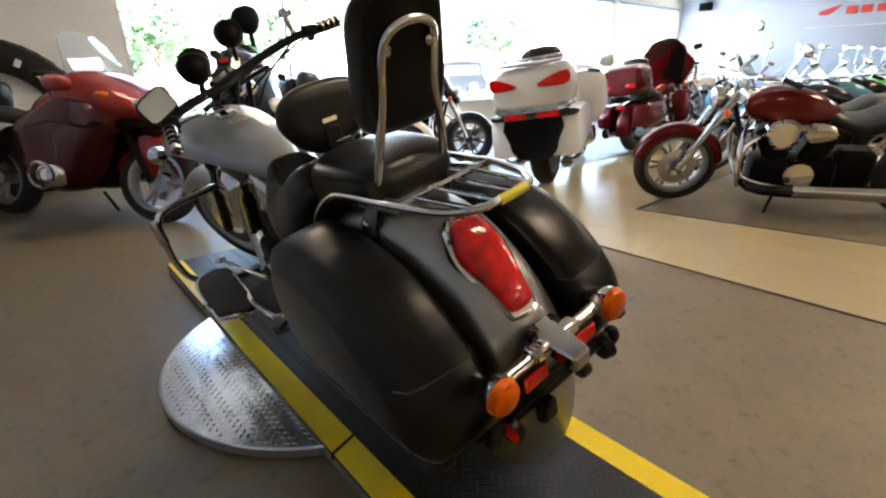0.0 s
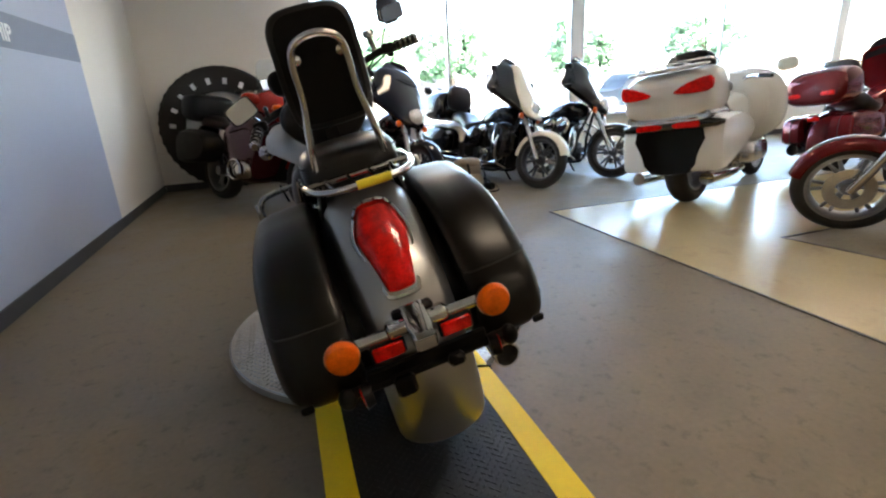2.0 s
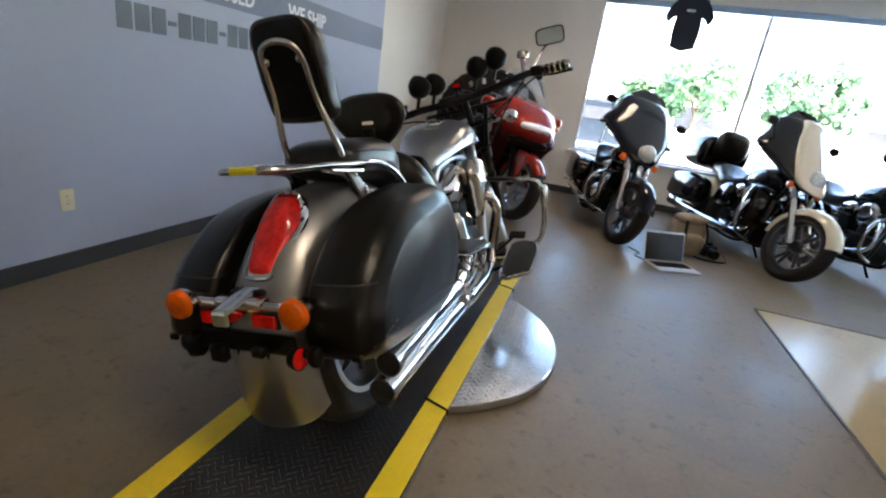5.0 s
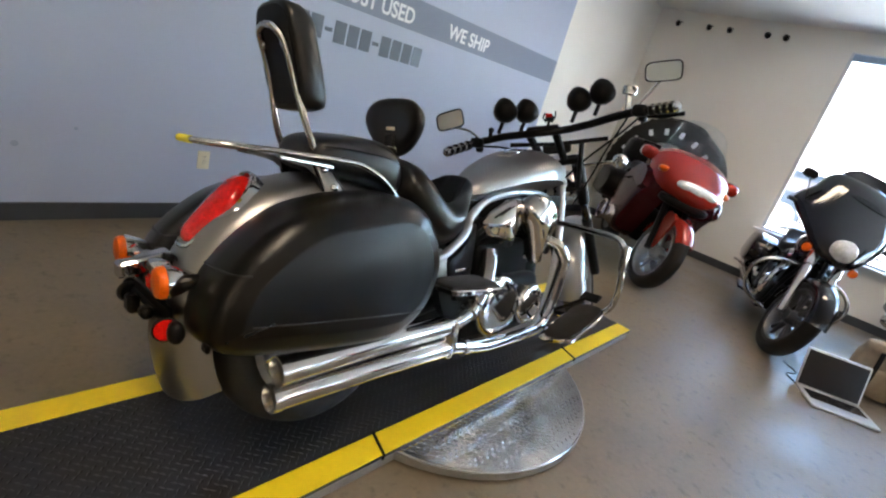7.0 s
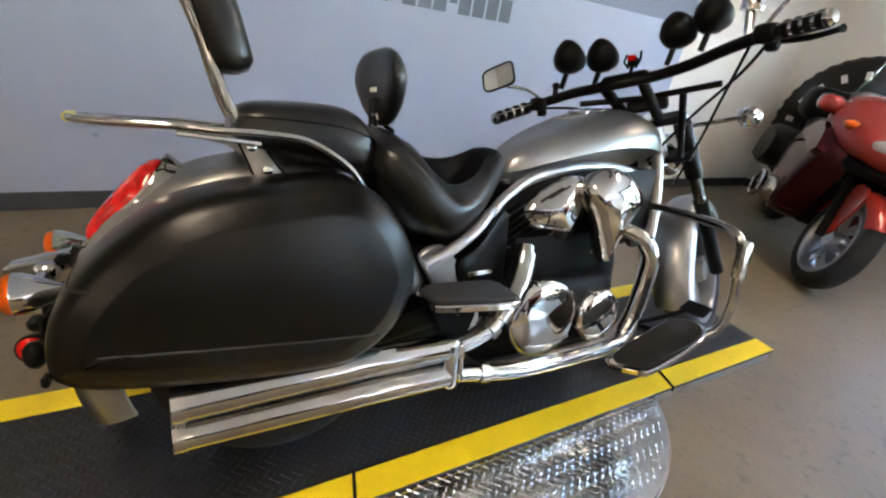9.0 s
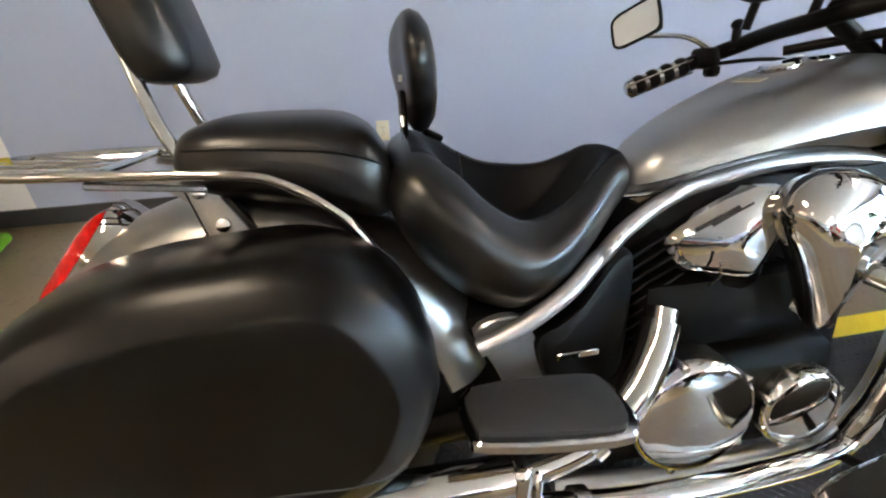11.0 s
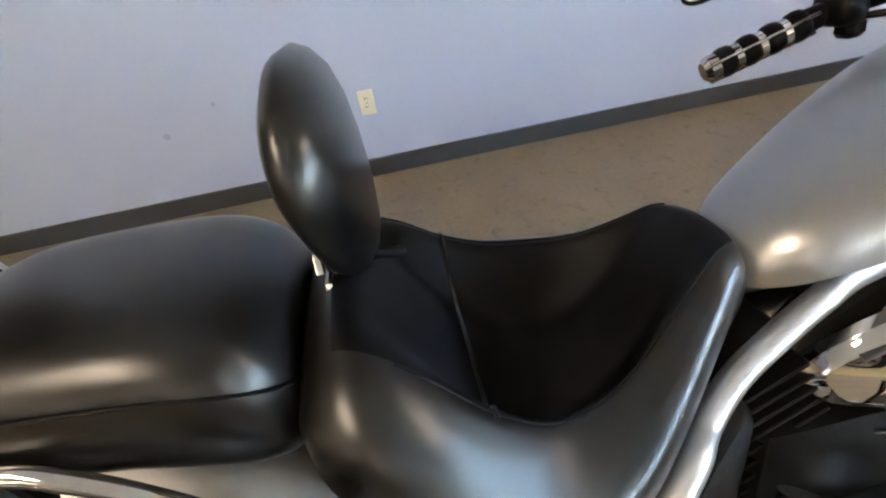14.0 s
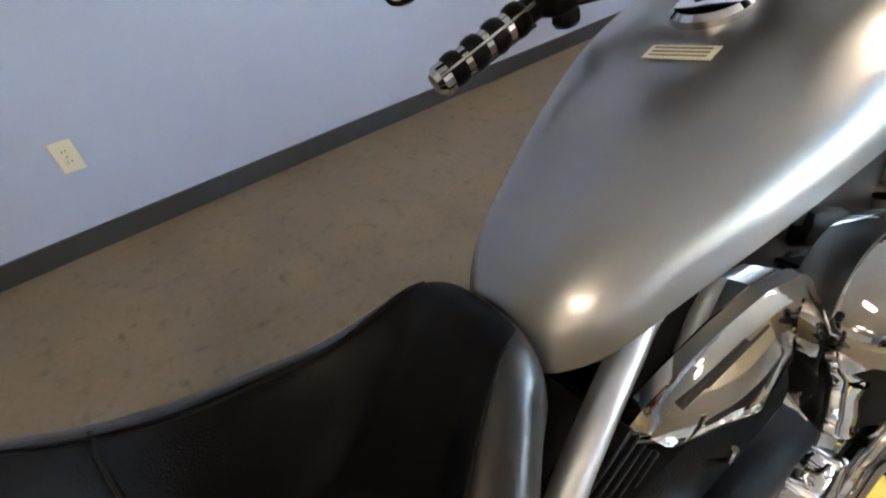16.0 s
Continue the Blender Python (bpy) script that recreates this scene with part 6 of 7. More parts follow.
def sport_tourer(name, label, m, body, dark):
    """A fully faired sport tourer with alloy wheels."""
    b = thing(name, label, "motorcycle", m, "showroom motorcycles")
    yr, yf = -0.74, 0.75
    st = Matrix.Translation((0, yf - 0.25, 0.7)) @ Matrix.Rotation(radians(10), 4, (0, -0.42, 0.9)) @ Matrix.Translation((0, -(yf - 0.25), -0.7))
    small_wheel(b, "rear_tyre", yr, 0.305, 0.16, 0.215, 3)
    w_ = small_wheel(b, "front_tyre", yf, 0.305, 0.12, 0.215, 3, M_RIM, st)
    part("front_fender", moved(merged(arc_fender((0, yf, 0.305), 0.33, 35, 165, 0.072, 0.06, n=18, m=8), *[slab([(yf - 0.10, 0.62), (yf + 0.06, 0.60), (yf + 0.03, 0.36), (yf - 0.03, 0.34)], [(s * 0.07, 0), (s * 0.085, 0.004)], smooth=3) for s in (-1, 1)]), st), body, b, "red front fender")
    for s in (-1, 1):
        part("fork_leg", moved(tube([(s * 0.10, yf, 0.305), (s * 0.10, yf - 0.24, 0.80)], 0.026, 10), st), M_BLACK, b)
        side = slab([(0.62, 0.70), (0.58, 0.84), (0.40, 0.95), (0.20, 0.88), (-0.10, 0.80), (-0.24, 0.66), (-0.16, 0.40), (0.02, 0.24), (0.30, 0.26), (0.44, 0.44), (0.52, 0.58)], [(0.12, 0.0), (0.22, 0.0), (0.28, 0.02), (0.31, 0.06), (0.325, 0.12)], smooth=4)
        sd = part("side_fairing", side if s > 0 else mirrored(side), dark, b, "dark red side fairing", sharp=60)
        part("cylinder_head", blob((s * 0.30, 0.16, 0.36), (0.10, 0.115, 0.085), 20, 12, 2.6), M_CHROME_DULL, b, "alloy boxer cylinder head")
        part("side_crease", moved(slab([(0.60, 0.72), (0.52, 0.86), (0.30, 0.90), (0.05, 0.80), (-0.05, 0.66), (0.20, 0.70), (0.46, 0.66)], [(0.22, 0.0), (0.30, 0.0), (0.338, 0.03), (0.342, 0.06)], smooth=2), Matrix.Scale(s, 4, (1, 0, 0))), dark, sd, sharp=40)
        part("lamp_ring", lathe([(0.0, 0.095), (0.02, 0.10), (0.03, 0.085), (0.02, 0.075)], (s * 0.395, 0.16, 0.36), (s, 0.1, 0), 28, True), M_CHROME, b)
        part("round_badge", lathe([(0, 0.03), (0.005, 0.03), (0.006, 0)], (s * 0.318, 0.36, 0.72), (s, 0.2, 0), 18), M_RIM, sd)
        part("turn_signal", blob((s * 0.23, 0.60, 0.90), (0.07, 0.05, 0.03), 14, 8, 2.5), M_AMBER, b)
        part("mirror", blob((s * 0.36, 0.36, 0.97), (0.07, 0.09, 0.055), 16, 10, 2.6), body, b)
        part("saddlebag", (lambda q: q if s > 0 else mirrored(q))(slab([(-1.05, 0.44), (-1.02, 0.66), (-0.80, 0.72), (-0.50, 0.66), (-0.46, 0.50), (-0.62, 0.40), (-0.95, 0.38)], [(0.16, 0), (0.32, 0.0), (0.36, 0.03), (0.37, 0.08)], smooth=3)), M_BLACK, b)
        part("grip", moved(tube([(s * 0.25, 0.22, 1.02), (s * 0.37, 0.14, 1.0)], 0.018, 8), st), M_BLACK, b)
    part("nose_fairing", section_loft(smooth_rows([(0.20, 0.30, 0.78, 1.05), (0.36, 0.33, 0.74, 1.10), (0.52, 0.31, 0.72, 1.06), (0.66, 0.25, 0.72, 0.97), (0.76, 0.16, 0.74, 0.89), (0.80, 0.07, 0.78, 0.85)], 4), 28, 2.4), body, b, "glossy red nose fairing", sharp=180)
    part("headlight", blob((0, 0.742, 0.848), (0.165, 0.062, 0.050), 20, 12, 2.3), M_LAMP, b, "wide clear headlight")
    part("air_intake", blob((0, 0.66, 0.715), (0.20, 0.10, 0.045), 20, 10, 3), M_BLACK, b)
    part("windscreen", slab([(-0.25, 0.98), (-0.24, 1.16), (-0.15, 1.34), (0.15, 1.34), (0.24, 1.16), (0.25, 0.98)], [(0.0, 0.0), (0.005, 0.0)], lambda a, c, d: (a, 0.55 - (c - 0.98) * 0.75 - abs(a) * 0.55 + d, c), 3), M_SCREEN, b, "clear windscreen")
    part("fuel_tank", section_loft(smooth_rows([(-0.28, 0.08, 0.72, 0.78), (-0.18, 0.16, 0.68, 0.90), (0.0, 0.20, 0.66, 0.98), (0.20, 0.19, 0.70, 0.98)], 4), 24, 2.5), body, b, sharp=180)
    part("seat", section_loft(smooth_rows([(-0.95, 0.12, 0.76, 0.84), (-0.78, 0.16, 0.74, 0.87), (-0.55, 0.17, 0.72, 0.83), (-0.38, 0.16, 0.70, 0.79), (-0.25, 0.10, 0.72, 0.80)], 3), 20, 3), M_SEAT, b, sharp=180)
    part("top_case", blob((0, -1.02, 0.95), (0.24, 0.19, 0.14), 20, 12, 4), M_BLACK, b)
    part("engine_block", box((0, 0.10, 0.40), (0.30, 0.50, 0.30), 0.05, seg=2), M_ENGINE, b)
    part("muffler", tube([(-0.18, -0.1, 0.26), (-0.22, -0.5, 0.28), (-0.23, -0.95, 0.34)], [0.03, 0.05, 0.055], 14), M_CHROME, b)
    part("rear_fender", box((0, -1.02, 0.62), (0.20, 0.12, 0.30), 0.03), M_BLACK, b)
    part("side_stand", tube([(-0.14, 0.05, 0.2), (-0.235, 0.10, 0.0)], 0.012, 8), M_BLACK, b)
    return b


P_RED = paint("bright_red", (0.27, 0.018, 0.010), 0.2, 0.2)
P_MAROON = paint("dark_maroon", (0.055, 0.006, 0.010), 0.24, 0.35, 0.25, 0.15)
P_CHERRY = paint("cherry_red", (0.125, 0.006, 0.008), 0.15, 0.4)
P_BLACK = paint("jet_black", (0.004, 0.004, 0.005), 0.12, 0.0)
P_NAVY = paint("navy_black", (0.004, 0.0045, 0.009), 0.10, 0.0)
P_WHITE = paint("pearl_white", (0.72, 0.72, 0.70), 0.18, 0.0)
P_CREAM = paint("cream_gold", (0.72, 0.66, 0.53), 0.2, 0.1)
P_BLUE = paint("sky_blue", (0.12, 0.28, 0.42), 0.2)
P_GREEN = paint("lime_green", (0.12, 0.45, 0.03), 0.2, 0.0)

sport_tourer("sport_tourer", "glossy red sport touring motorcycle beside the big tyre", heading((-0.21, 3.53), (-1.07, 4.77), 9) @ Matrix.Scale(1.14, 4), P_RED, P_MAROON)
touring_bike("touring_motorcycle", "black bagger with a handlebar fairing by the window", heading((0.95, 3.40), (0.60, 4.98), 8), P_NAVY, M_CHROME, trunk=False, rack=True)
touring_bike("touring_motorcycle", "white and black tourer with a top box", heading((2.42, 3.38), (1.92, 4.92), 8), P_BLACK, M_CHROME, trunk=True, trunk_mat=P_BLACK, fender_mat=P_CREAM, bag_mat=P_BLACK, front_mat=P_CREAM)
touring_bike("touring_motorcycle", "black touring motorcycle with a fairing", heading((3.52, 3.50), (2.90, 5.0), 8), P_BLACK, M_CHROME)
goldwing_bike("full_dress_tourer", "white full-dress touring motorcycle with a top box", heading((4.98, 2.74), (3.38, 2.05), 7) @ Matrix.Scale(1.09, 4), P_WHITE)
touring_bike("touring_motorcycle", "dark red full-dress tourer with chrome trim", heading((7.60, 2.55), (6.0, 2.45), 7) @ Matrix.Scale(1.06, 4), P_CHERRY, M_CHROME, trunk=True)
touring_bike("cruiser_motorcycle", "cherry red cruiser with black engine and chrome covers", heading((3.57, 0.79), (4.30, -0.80), 8) @ Matrix.Scale(1.08, 4), P_CHERRY, M_CHROME, bags=False, fairing="none")
# the rows farther back
FAR = [("cruiser_motorcycle", "dark cruiser with chrome wheels in the row", (5.05, 1.05), (5.95, -0.33), P_BLACK, dict(bags=False, fairing="none", rack=True)),
       ("touring_motorcycle", "sky blue touring motorcycle in the far row", (7.1, 0.95), (8.05, -0.35), P_BLUE, dict(bags=True, fairing="none", screen=True)),
       ("cruiser_motorcycle", "black chromed cruiser in the far row", (8.2, 0.9), (9.15, -0.4), P_BLACK, dict(bags=True, fairing="none", screen=True)),
       ("cruiser_motorcycle", "lime green motorcycle in the far row", (9.2, 0.9), (10.15, -0.4), P_GREEN, dict(bags=False, fairing="none")),
       ("cruiser_motorcycle", "white cruiser in the far row", (10.4, 0.9), (11.35, -0.4), P_WHITE, dict(bags=False, fairing="none", screen=True)),
       ("cruiser_motorcycle", "bright red cruiser in the far row", (11.6, 0.9), (12.55, -0.4), P_RED, dict(bags=True, fairing="none")),
       ("touring_motorcycle", "black tourer by the end wall", (12.8, 1.0), (13.7, -0.3), P_BLACK, dict(trunk=True, screen=True)),
       ("touring_motorcycle", "silver blue tourer near the windows", (9.3, 2.2), (10.9, 2.9), P_BLUE, dict(bags=True, fairing="none", screen=True)),
       ("cruiser_motorcycle", "black cruiser near the windows", (11.2, 3.4), (10.2, 4.7), P_BLACK, dict(bags=True, fairing="none", screen=True)),
       ("cruiser_motorcycle", "cream cruiser near the windows", (12.8, 3.3), (11.8, 4.6), P_CREAM, dict(bags=False, fairing="none")),
       ("touring_motorcycle", "white tourer near the windows", (14.4, 3.2), (13.4, 4.5), P_WHITE, dict(trunk=True)),
       ("cruiser_motorcycle", "black cruiser with a tall clear screen", (6.1, 1.0), (7.0, -0.35), P_BLACK, dict(bags=True, fairing="none", screen=True)),
       ("cruiser_motorcycle", "bright red cruiser in the second row", (6.6, -1.2), (7.6, -2.4), P_RED, dict(bags=False, fairing="none")),
       ("cruiser_motorcycle", "lime green motorcycle in the second row", (7.7, -1.1), (8.7, -2.3), P_GREEN, dict(bags=False, fairing="none", rack=True)),
       ("cruiser_motorcycle", "chromed black cruiser with a screen in the second row", (8.8, -1.0), (9.8, -2.2), P_BLACK, dict(bags=True, fairing="none", screen=True)),
       ("touring_motorcycle", "black tourer with a screen in the second row", (9.9, -1.0), (10.9, -2.2), P_NAVY, dict(trunk=True, screen=True)),
       ("cruiser_motorcycle", "white cruiser with a screen in the second row", (11.0, -1.0), (12.0, -2.2), P_WHITE, dict(bags=False, fairing="none", screen=True)),
       ("cruiser_motorcycle", "blue cruiser in the second row", (12.2, -1.0), (13.2, -2.2), P_BLUE, dict(bags=True, fairing="none", rack=True)),
       ("cruiser_motorcycle", "dark cruiser with chrome pipes in the second row", (13.4, -1.0), (14.4, -2.2), P_BLACK, dict(bags=False, fairing="none", screen=True))]
nearer = lambda q: (5.0 + (q[0] - 5.0) * 0.90, q[1])
for nm, lb, fr, re_, pt, kw in FAR:
    touring_bike(nm, lb, heading(nearer(fr), nearer(re_), 7), pt, M_CHROME, **kw)


# ---- loose things and fixtures ----
M_CANVAS = material("khaki_canvas", (0.27, 0.21, 0.14), 0.85, vary=0.2, scale=18, fine=300, bump=0.4)
M_LAPTOP = material("laptop_alloy", (0.62, 0.63, 0.64), 0.35, 0.7, vary=0.03)
M_LCD = material("dark_screen", (0.03, 0.03, 0.035), 0.15, vary=0.05)
M_CLOTH = material("black_cotton", (0.02, 0.022, 0.03), 0.9, vary=0.15, scale=30, fine=400, bump=0.4)
M_SIGN_RED = material("sign_red", (0.55, 0.03, 0.03), 0.4, vary=0.03)

tyre_sign = thing("tyre_sign", "giant black tyre display ring standing in the corner", "tyre sign", pose(-1.04, 5.62, 0.80) @ pose(0, 0, 0, 5, 0, 0))
ring_prof = [(-0.06, 0.48), (-0.085, 0.55), (-0.085, 0.69), (-0.06, 0.77), (-0.02, 0.793), (0.05, 0.795), (0.06, 0.75), (0.06, 0.48)]
part("tyre", lathe(ring_prof, (0, 0, 0), (0, 1, 0), 72, True), M_RUBBER, tyre_sign)
part("centre_panel", lathe([(0.0, 0.0), (0.0, 0.485), (0.03, 0.485), (0.03, 0.0)], (0, 0, 0), (0, 1, 0), 48), M_WHITE, tyre_sign, "white round centre panel")
for k in range(10):
    a = radians(172 - k * 18.2)
    part("letter_bar", box((0.62 * math.cos(a), -0.088, 0.62 * math.sin(a)), (0.052, 0.006, 0.075), 0.002, pose(0, 0, 0, 0, 90 - math.degrees(a), 0)), M_LETTER_WHITE, tyre_sign)
for k in range(40):
    a = 2 * math.pi * k / 40
    part("tread_block", box((0.787 * math.cos(a), 0.0, 0.787 * math.sin(a)), (0.05, 0.09, 0.02), 0.004, pose(0, 0, 0, 0, 90 - math.degrees(a), 0)), M_RUBBER, tyre_sign)

laptop = thing("laptop", "open silver laptop on the floor", "laptop", pose(1.42, 3.02, 0.0, 0, 0, 26))
part("base", box((0, -0.09, 0.009), (0.40, 0.27, 0.018), 0.006), M_LAPTOP, laptop)
part("keyboard", box((0, -0.06, 0.0185), (0.34, 0.13, 0.002), 0.0008), M_LCD, laptop)
lid = part("lid", box((0, 0.10, 0.14), (0.40, 0.012, 0.27), 0.005, pose(0, 0, 0, -18, 0, 0)), M_LAPTOP, laptop)
part("screen", box((0, 0.092, 0.138), (0.375, 0.003, 0.245), 0.001, pose(0, 0, 0, -18, 0, 0)), M_LCD, lid)
pack = thing("backpack", "khaki canvas backpack slumped on the floor", "backpack", pose(1.60, 3.55, 0, 0, 0, 18))
part("body", blob((0, 0, 0.20), (0.17, 0.13, 0.20), 24, 16, 2.8), M_CANVAS, pack)
part("pocket", blob((0.01, -0.12, 0.13), (0.13, 0.055, 0.11), 20, 12, 2.8), M_CANVAS, pack)
part("top_flap", blob((0, -0.02, 0.36), (0.15, 0.12, 0.05), 20, 12, 2.6), M_CANVAS, pack)
for sx in (-1, 1):
    part("strap", tube(catmull([(sx * 0.09, -0.14, 0.36), (sx * 0.11, -0.20, 0.22), (sx * 0.10, -0.17, 0.06)], 5), 0.014, 8, flat=0.35), M_BLACK, pack)
part("carry_loop", tube(catmull([(-0.04, 0.03, 0.39), (0, 0.03, 0.44), (0.04, 0.03, 0.39)], 5), 0.009, 8), M_BLACK, pack)
cam_bag = thing("camera_bag", "small black camera on the floor beside the backpack", "camera", pose(1.85, 3.62, 0, 0, 0, 20))
part("camera_body", merged(box((0, 0, 0.07), (0.15, 0.09, 0.11), 0.02, seg=2), box((0, 0, 0.135), (0.06, 0.06, 0.04), 0.012)), M_BLACK, cam_bag)
part("camera_lens", lathe([(0, 0.045), (0.09, 0.045), (0.10, 0.04), (0.10, 0.0)], (0, -0.045, 0.065), (0, -1, 0), 24), M_BLACK, cam_bag)
part("neck_strap", tube(catmull([(-0.075, 0, 0.11), (-0.16, -0.05, 0.02), (-0.1, -0.14, 0.008), (0.05, -0.17, 0.008), (0.16, -0.08, 0.01), (0.075, 0, 0.11)], 6), 0.008, 6, flat=0.4), M_BLACK, cam_bag)
lead = solid("cable", tube(catmull([(1.25, 2.98, 0.005), (1.15, 3.10, 0.005), (1.20, 3.22, 0.005), (1.10, 3.35, 0.005)], 6), 0.004, 6), M_BLACK, "thin black cable on the floor", "cable")

shirt = thing("hanging_shirt", "black T-shirt hanging in the window", "shirt", pose(1.31, 5.70, 2.13))
part("cloth", slab([(-0.17, 0.0), (0.17, 0.0), (0.175, 0.36), (0.27, 0.28), (0.33, 0.38), (0.20, 0.56), (0.08, 0.60), (-0.08, 0.60), (-0.20, 0.56), (-0.33, 0.38), (-0.27, 0.28), (-0.175, 0.36)], [(-0.014, 0.012), (-0.008, 0.0), (0.008, 0.0), (0.014, 0.012)], lambda a, c, d: (a * 0.85, d + 0.012 * math.sin(a * 30), c), 2), M_CLOTH, shirt)
part("chest_print", box((0, -0.020, 0.43), (0.10, 0.002, 0.03), 0.0005), M_LETTER_WHITE, shirt)
part("hanger", tube(catmull([(-0.19, 0, 0.55), (0, 0, 0.61), (0.19, 0, 0.55)], 4), 0.006, 6), M_BLACK, shirt)
part("hook", tube([(0, 0, 0.61), (0, 0.03, 0.63), (0, 0.11, 0.60)], 0.003, 6), M_CHROME, shirt)

spot = thing("spot_lamp", "small black spot lamp under the ceiling", "spot lamp", pose(-1.62, 5.69, 2.70), "wall spot lamps")
part("lamp_head", lathe([(-0.05, 0.018), (-0.03, 0.028), (0.03, 0.030), (0.04, 0.026)], (0, -0.02, 0), (0.4, -0.8, -0.45), 16), M_BLACK, spot)
part("arm", tube([(0, 0, 0.0), (0, 0.06, 0.04), (0, 0.11, 0.04)], 0.007, 8), M_BLACK, spot)
for sx_ in (-1.235, -0.995, -0.58, -0.39):
    copy_thing(spot, pose(sx_, 5.69, 2.70))

# end wall: fascia, sign shapes, doorway glass and a wall speaker
solid("fascia", box((XE - 0.012, -0.6, 2.408), (0.024, 6.8, 0.936), 0.004), M_WALL_BLUE, "pale blue fascia board under the ceiling", "fascia", "structure")
sign = thing("wall_sign", "red winged emblem and red lettering on the end wall", "sign", pose(XE - 0.026, 0, 2.29))
part("wing", slab([(2.50, -0.045), (2.44, 0.010), (2.08, 0.125), (2.13, 0.055), (2.20, -0.010), (2.30, -0.075), (2.44, -0.075)], [(0.0, 0), (-0.02, 0)], lambda a, c, d: (d, a, c), 2), M_SIGN_RED, sign)
for k in range(5):
    part("letter_bar", box((-0.01, 1.87 - k * 0.27, -0.01), (0.02, 0.20, 0.16), 0.004), M_SIGN_RED, sign)
part("sign_ledge", box((-0.05, 0.0, -0.345), (0.10, 5.4, 0.02), 0.004), M_FRAME_AL, sign)
wall_spk = solid("wall_speaker", box((XE - 0.10, 5.10, 2.66), (0.2, 0.30, 0.20), 0.02), M_BLACK, "black box speaker above the doorway", "speaker")
for k, (y0, y1, z0, z1) in enumerate(EAST_OPEN):
    w_ = thing("door_1" if k == 0 else "window_4", "glazed white door" if k == 0 else "narrow tall window", "door" if k == 0 else "window", pose(XE + 0.09, (y0 + y1) / 2, 0), kind="structure")
    hw, hh = (y1 - y0) / 2, (z1 - z0) / 2
    part("door_frame" if k == 0 else "window_frame", merged(box((0, -hw + 0.03, z0 + hh), (0.07, 0.06, 2 * hh), 0.004), box((0, hw - 0.03, z0 + hh), (0.07, 0.06, 2 * hh), 0.004), box((0, 0, z1 - 0.03), (0.07, 2 * hw - 0.12, 0.06), 0.004), box((0, 0, z0 + 0.06), (0.07, 2 * hw - 0.12, 0.12), 0.004)), M_FRAME_AL, w_)
    gp = part("pane", box((0, 0, z0 + hh + 0.02), (0.006, 2 * hw - 0.12, 2 * hh - 0.18)), M_GLASS, w_)
    gp.visible_shadow = False
solid("wall_office", merged(box((XE + 2.6, 5.3, 1.5), (0.1, 2.4, 3.0)), box((XE + 1.4, 4.82, 1.5), (2.3, 0.06, 3.0)), box((XE + 1.4, 6.5, 1.5), (2.3, 0.06, 3.0)), box((XE + 1.4, 5.66, 3.03), (2.5, 1.7, 0.06))), M_WALL_BEIGE, "cream walls of the office behind the door", "wall", "structure")
copy_thing(first, pose(XE + 1.3, 5.4, 2.98))

# low sign stand by the wall, behind the machine
stand = thing("floor_sign", "low black display sign with a lime green base", "sign", pose(-1.62, -2.15, 0, 0, 0, 4))
part("panel", box((0, 0, 0.22), (0.06, 0.95, 0.26), 0.01), M_BLACK, stand)
part("green_base", box((0.02, 0, 0.06), (0.22, 1.02, 0.05), 0.012), material("lime_plastic", (0.22, 0.62, 0.02), 0.4, vary=0.05), stand, "lime green plastic base")
for k in range(4):
    part("letter_bar", box((0.032, 0.36 - k * 0.16, 0.22), (0.004, 0.09, 0.10), 0.001), M_LETTER_WHITE, stand)
poster = thing("wall_poster", "yellow and blue poster on the white wall", "poster", pose(XW + 0.004, -2.35, 1.0))
part("sheet", box((0, 0, 0), (0.004, 0.55, 0.75), 0.001), material("yellow_print", (0.50, 0.47, 0.10), 0.5, vary=0.1, scale=8), poster)
part("print_block", box((0.003, 0, 0.26), (0.002, 0.5, 0.16), 0.0005), material("navy_print", (0.03, 0.05, 0.12), 0.5), poster)

# ---- outside ----
M_CONCRETE = material("pale_concrete", (0.42, 0.42, 0.40), 0.9, vary=0.08, scale=0.6, fine=30, bump=0.2)
M_ROAD = material("sunlit_asphalt", (0.16, 0.16, 0.16), 0.9, vary=0.1, scale=0.8, fine=40, bump=0.3)
M_GRASS = material("grass", (0.10, 0.17, 0.05), 0.9, vary=0.25, scale=1.2, fine=50, bump=0.4)
M_BARK = material("bark", (0.12, 0.09, 0.06), 0.9, vary=0.25, scale=20, fine=90, bump=0.5)
M_LEAF = material("leaf", (0.085, 0.165, 0.075), 0.6, vary=0.3, scale=1.5, fine=20, bump=0.0, per_object=0.1)
ground = solid("ground", box((0, 0, -0.17), (3000, 3000, 0.04)), M_CONCRETE, "pale sunlit concrete outside", "ground", "structure")
solid("road", box((0, 33.0, -0.147), (400, 8.0, 0.012)), M_ROAD, "sunlit asphalt street", "road", "structure")
solid("verge", box((0, 26.5, -0.143), (400, 4.2, 0.02)), M_GRASS, "strip of lawn beside the street", "verge", "structure")


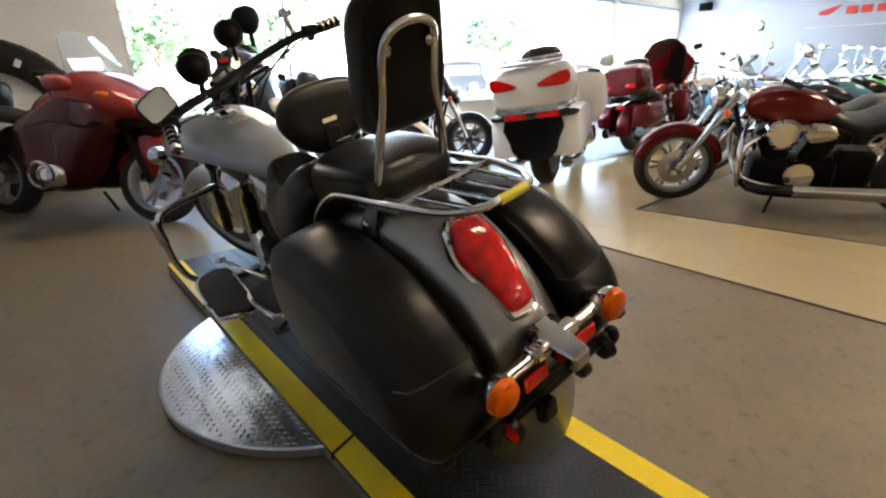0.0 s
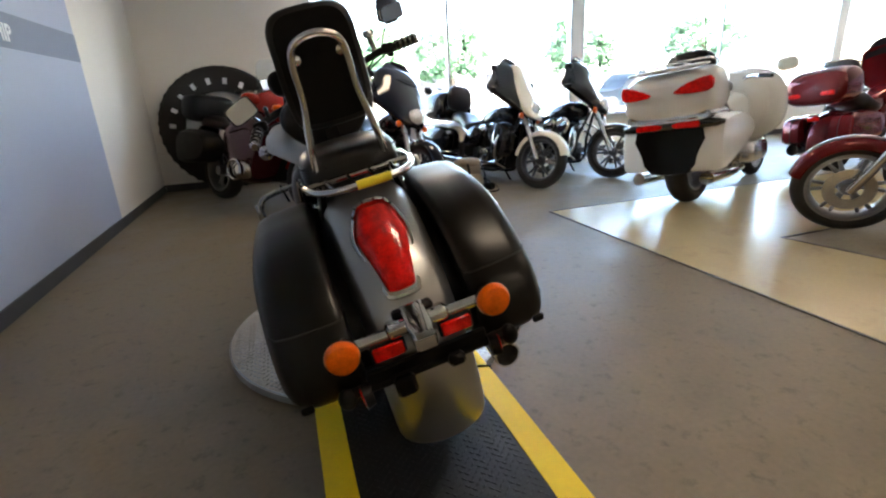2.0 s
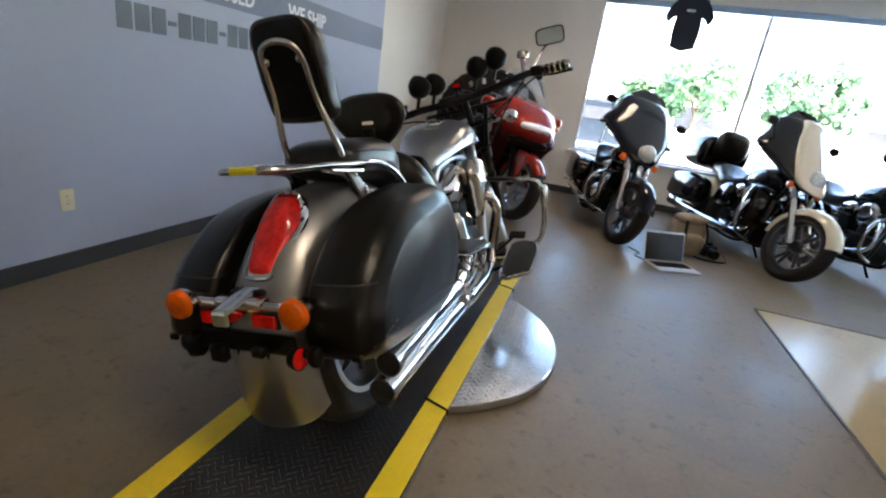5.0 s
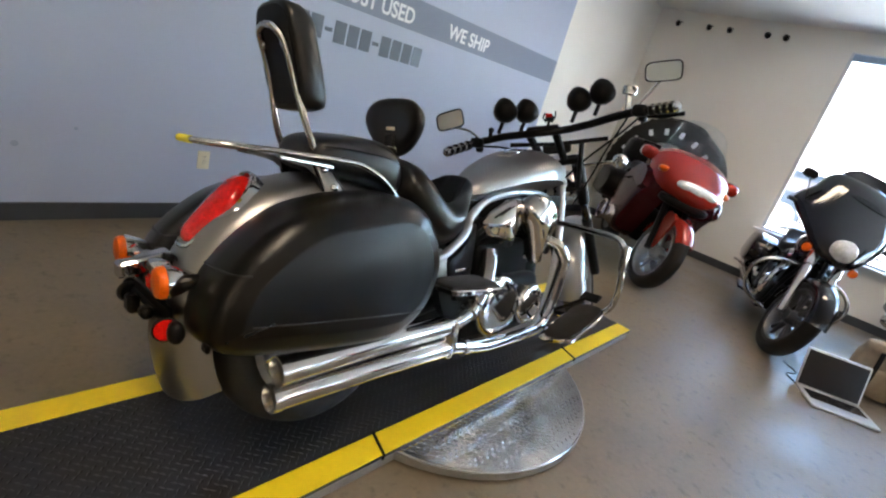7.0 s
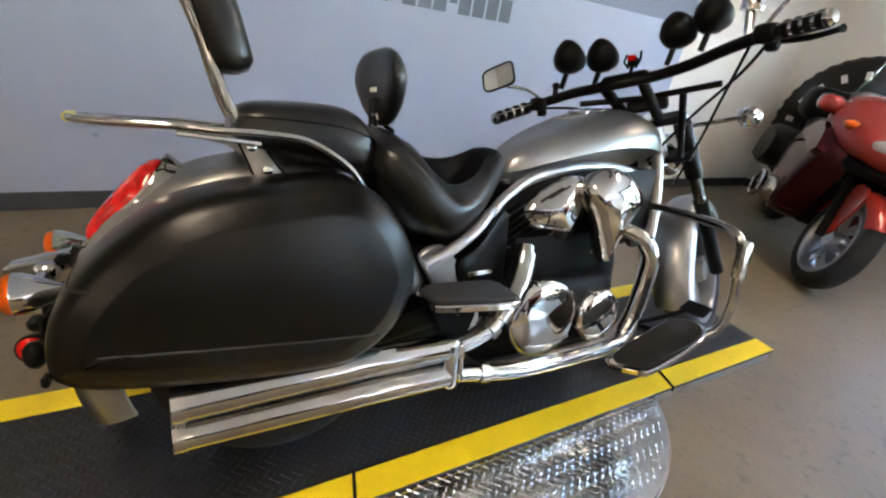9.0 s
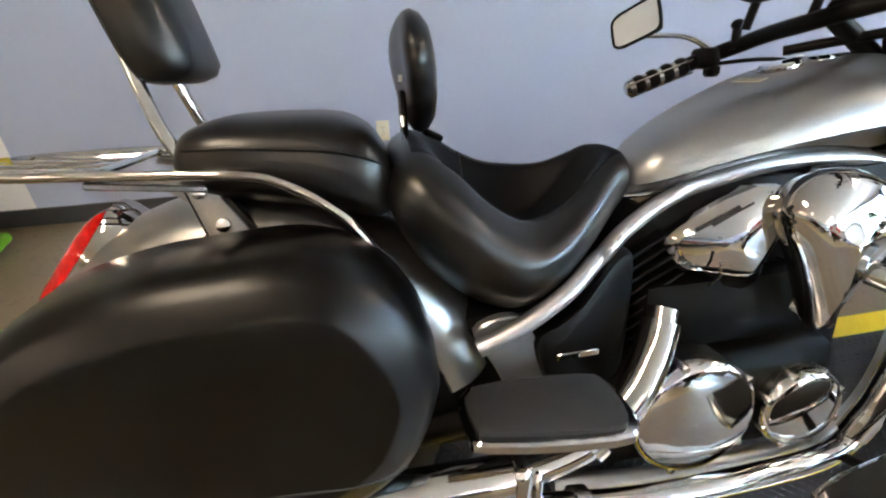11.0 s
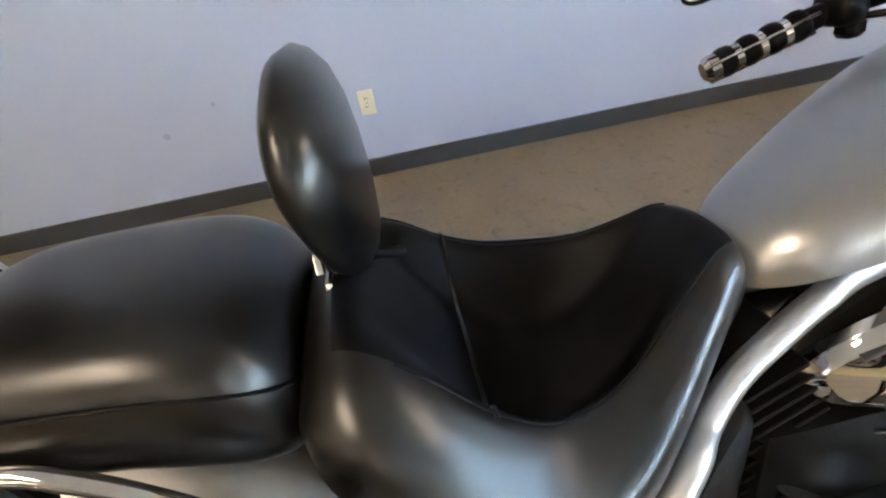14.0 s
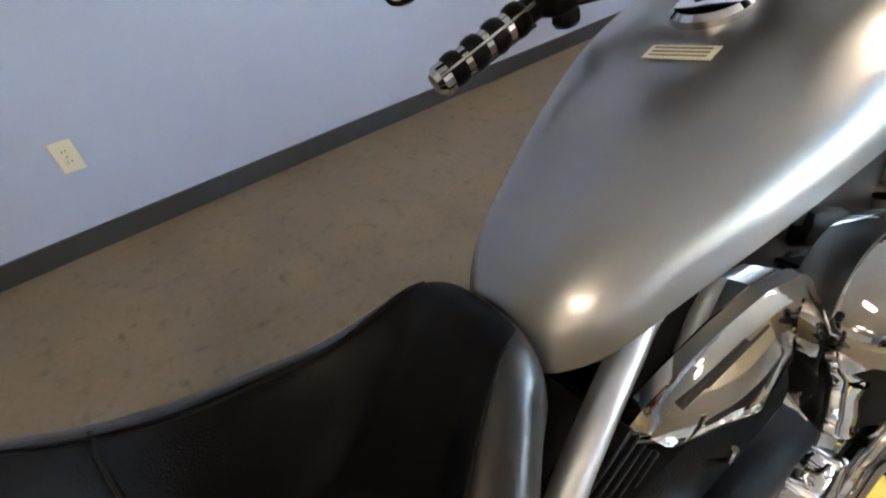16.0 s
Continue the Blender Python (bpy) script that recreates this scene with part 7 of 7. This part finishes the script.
def tree(x, y, h, r, seed, label):
    rnd = random.Random(seed)
    t = thing("tree", label, "tree", pose(x, y, -0.15), "trees along the street")
    part("trunk", merged(tube(catmull([(0, 0, 0), (0.05, 0.02, h * 0.3), (0.0, 0.05, h * 0.62)], 4), [0.16 - 0.012 * k for k in range(9)], 10), *[tube(catmull([(0, 0.03, h * (0.32 + 0.05 * k)), (0.35 * r * math.cos(k * 1.9), 0.35 * r * math.sin(k * 1.9), h * (0.5 + 0.05 * k)), (0.75 * r * math.cos(k * 1.9), 0.75 * r * math.sin(k * 1.9), h * (0.62 + 0.05 * k))], 3), [0.06 - 0.007 * q for q in range(7)], 7) for k in range(6)]), M_BARK, t)
    v, f = [], []
    for c in range(58):
        a, e, q = rnd.uniform(0, 2 * math.pi), rnd.uniform(-0.75, 1.0), rnd.uniform(0.45, 1.0) ** 0.6
        cx, cy, cz = r * q * math.cos(a) * math.cos(e), r * q * math.sin(a) * math.cos(e), h * 0.66 + r * 0.85 * q * math.sin(e)
        cr = rnd.uniform(0.25, 0.5) * r * 0.62
        for _ in range(70):
            d = Vector((rnd.gauss(0, 1), rnd.gauss(0, 1), rnd.gauss(0, 0.8))).normalized() * cr * rnd.uniform(0.4, 1.0)
            n1 = Vector((rnd.gauss(0, 1), rnd.gauss(0, 1), rnd.gauss(0, 1))).normalized()
            n2 = n1.orthogonal().normalized()
            s = rnd.uniform(0.10, 0.19)
            p = Vector((cx, cy, cz)) + d
            o = len(v)
            v += [p - n1 * s, p + n2 * s * 0.55, p + n1 * s, p - n2 * s * 0.55]
            f.append((o, o + 1, o + 2, o + 3))
    crown = part("crown", (v, f), M_LEAF, t)
    return t


tree(4.4, 24.0, 4.6, 1.9, 3, "small leafy tree beyond the car park")
tree(9.0, 24.5, 4.8, 2.0, 5, "small leafy tree beyond the car park")
tree(2.4, 25.0, 3.6, 1.5, 8, "small leafy tree beyond the car park")
tree(17.5, 25.0, 5.2, 2.1, 9, "small leafy tree beyond the car park")
tree(26.5, 24.5, 5.8, 2.3, 12, "small leafy tree beyond the car park")


def parked_car(m, body, label):
    c = thing("parked_car", label, "car", m, "parked cars")
    prof = [(-2.25, 0.45), (-2.28, 0.85), (-2.1, 1.02), (-1.95, 1.62), (-1.7, 1.74), (0.35, 1.72), (1.0, 1.15), (2.0, 1.02), (2.3, 0.85), (2.3, 0.45), (1.9, 0.32), (-1.9, 0.32)]
    part("body", slab(prof, [(-0.90, 0.10), (-0.92, 0.03), (-0.86, 0.0), (0.86, 0.0), (0.92, 0.03), (0.90, 0.10)], lambda a, z, d: (d, a, z), 2), body, c)
    for sx in (-1, 1):
        part("side_glass", slab([(-1.75, 1.12), (-1.68, 1.55), (0.25, 1.55), (0.75, 1.14)], [(sx * 0.90, 0), (sx * 0.926, 0)], lambda a, z, d: (d, a, z), 0), M_LCD, c)
        for wy in (-1.38, 1.42):
            w_ = part("wheel", lathe([(-0.11, 0.24), (-0.11, 0.35), (-0.08, 0.38), (0.08, 0.38), (0.11, 0.35), (0.11, 0.24)], (sx * 0.86, wy, 0.38), (1, 0, 0), 28, True), M_RUBBER, c)
            part("hub", lathe([(0.0, 0.245), (sx * 0.09, 0.24), (sx * 0.11, 0.1), (sx * 0.12, 0.0)], (sx * 0.86, wy, 0.38), (1, 0, 0), 20), M_RIM, w_)
    return c


# the first car is the dark SUV beyond the left window
parked_car(pose(0.35, 17.5, -0.15, 0, 0, -78), paint("slate_blue", (0.008, 0.012, 0.018), 0.5, 0.0, 0.15, 0.0), "dark blue SUV parked outside")
parked_car(pose(15.5, 18.0, -0.15, 0, 0, 85), paint("slate_blue", (0.008, 0.012, 0.018), 0.5, 0.0, 0.15, 0.0), "dark blue car parked outside")
pole = thing("lamp_post", "white steel post beside the street", "post", pose(9.6, 22.0, -0.15))
part("shaft", tube([(0, 0, 0), (0, 0, 4.6)], 0.06, 10), M_WHITE, pole)
part("arm", tube(catmull([(0, 0, 4.4), (0.3, 0, 4.8), (0.9, 0, 4.85)], 4), 0.04, 8), M_WHITE, pole)
far_shop = thing("far_building", "pale low building across the street", "building", pose(14, 46, -0.15))
part("wall", box((0, 0, 2.4), (60, 8, 4.8)), material("pale_stucco", (0.62, 0.60, 0.55), 0.9, vary=0.06, scale=0.4), far_shop)
part("roof", box((0, 0, 4.9), (61, 9, 0.3), 0.05), M_WHITE, far_shop)
for k in range(9):
    part("window", box((-26 + k * 6.5, -4.02, 1.9), (3.6, 0.1, 1.8), 0.02), M_LCD, far_shop)
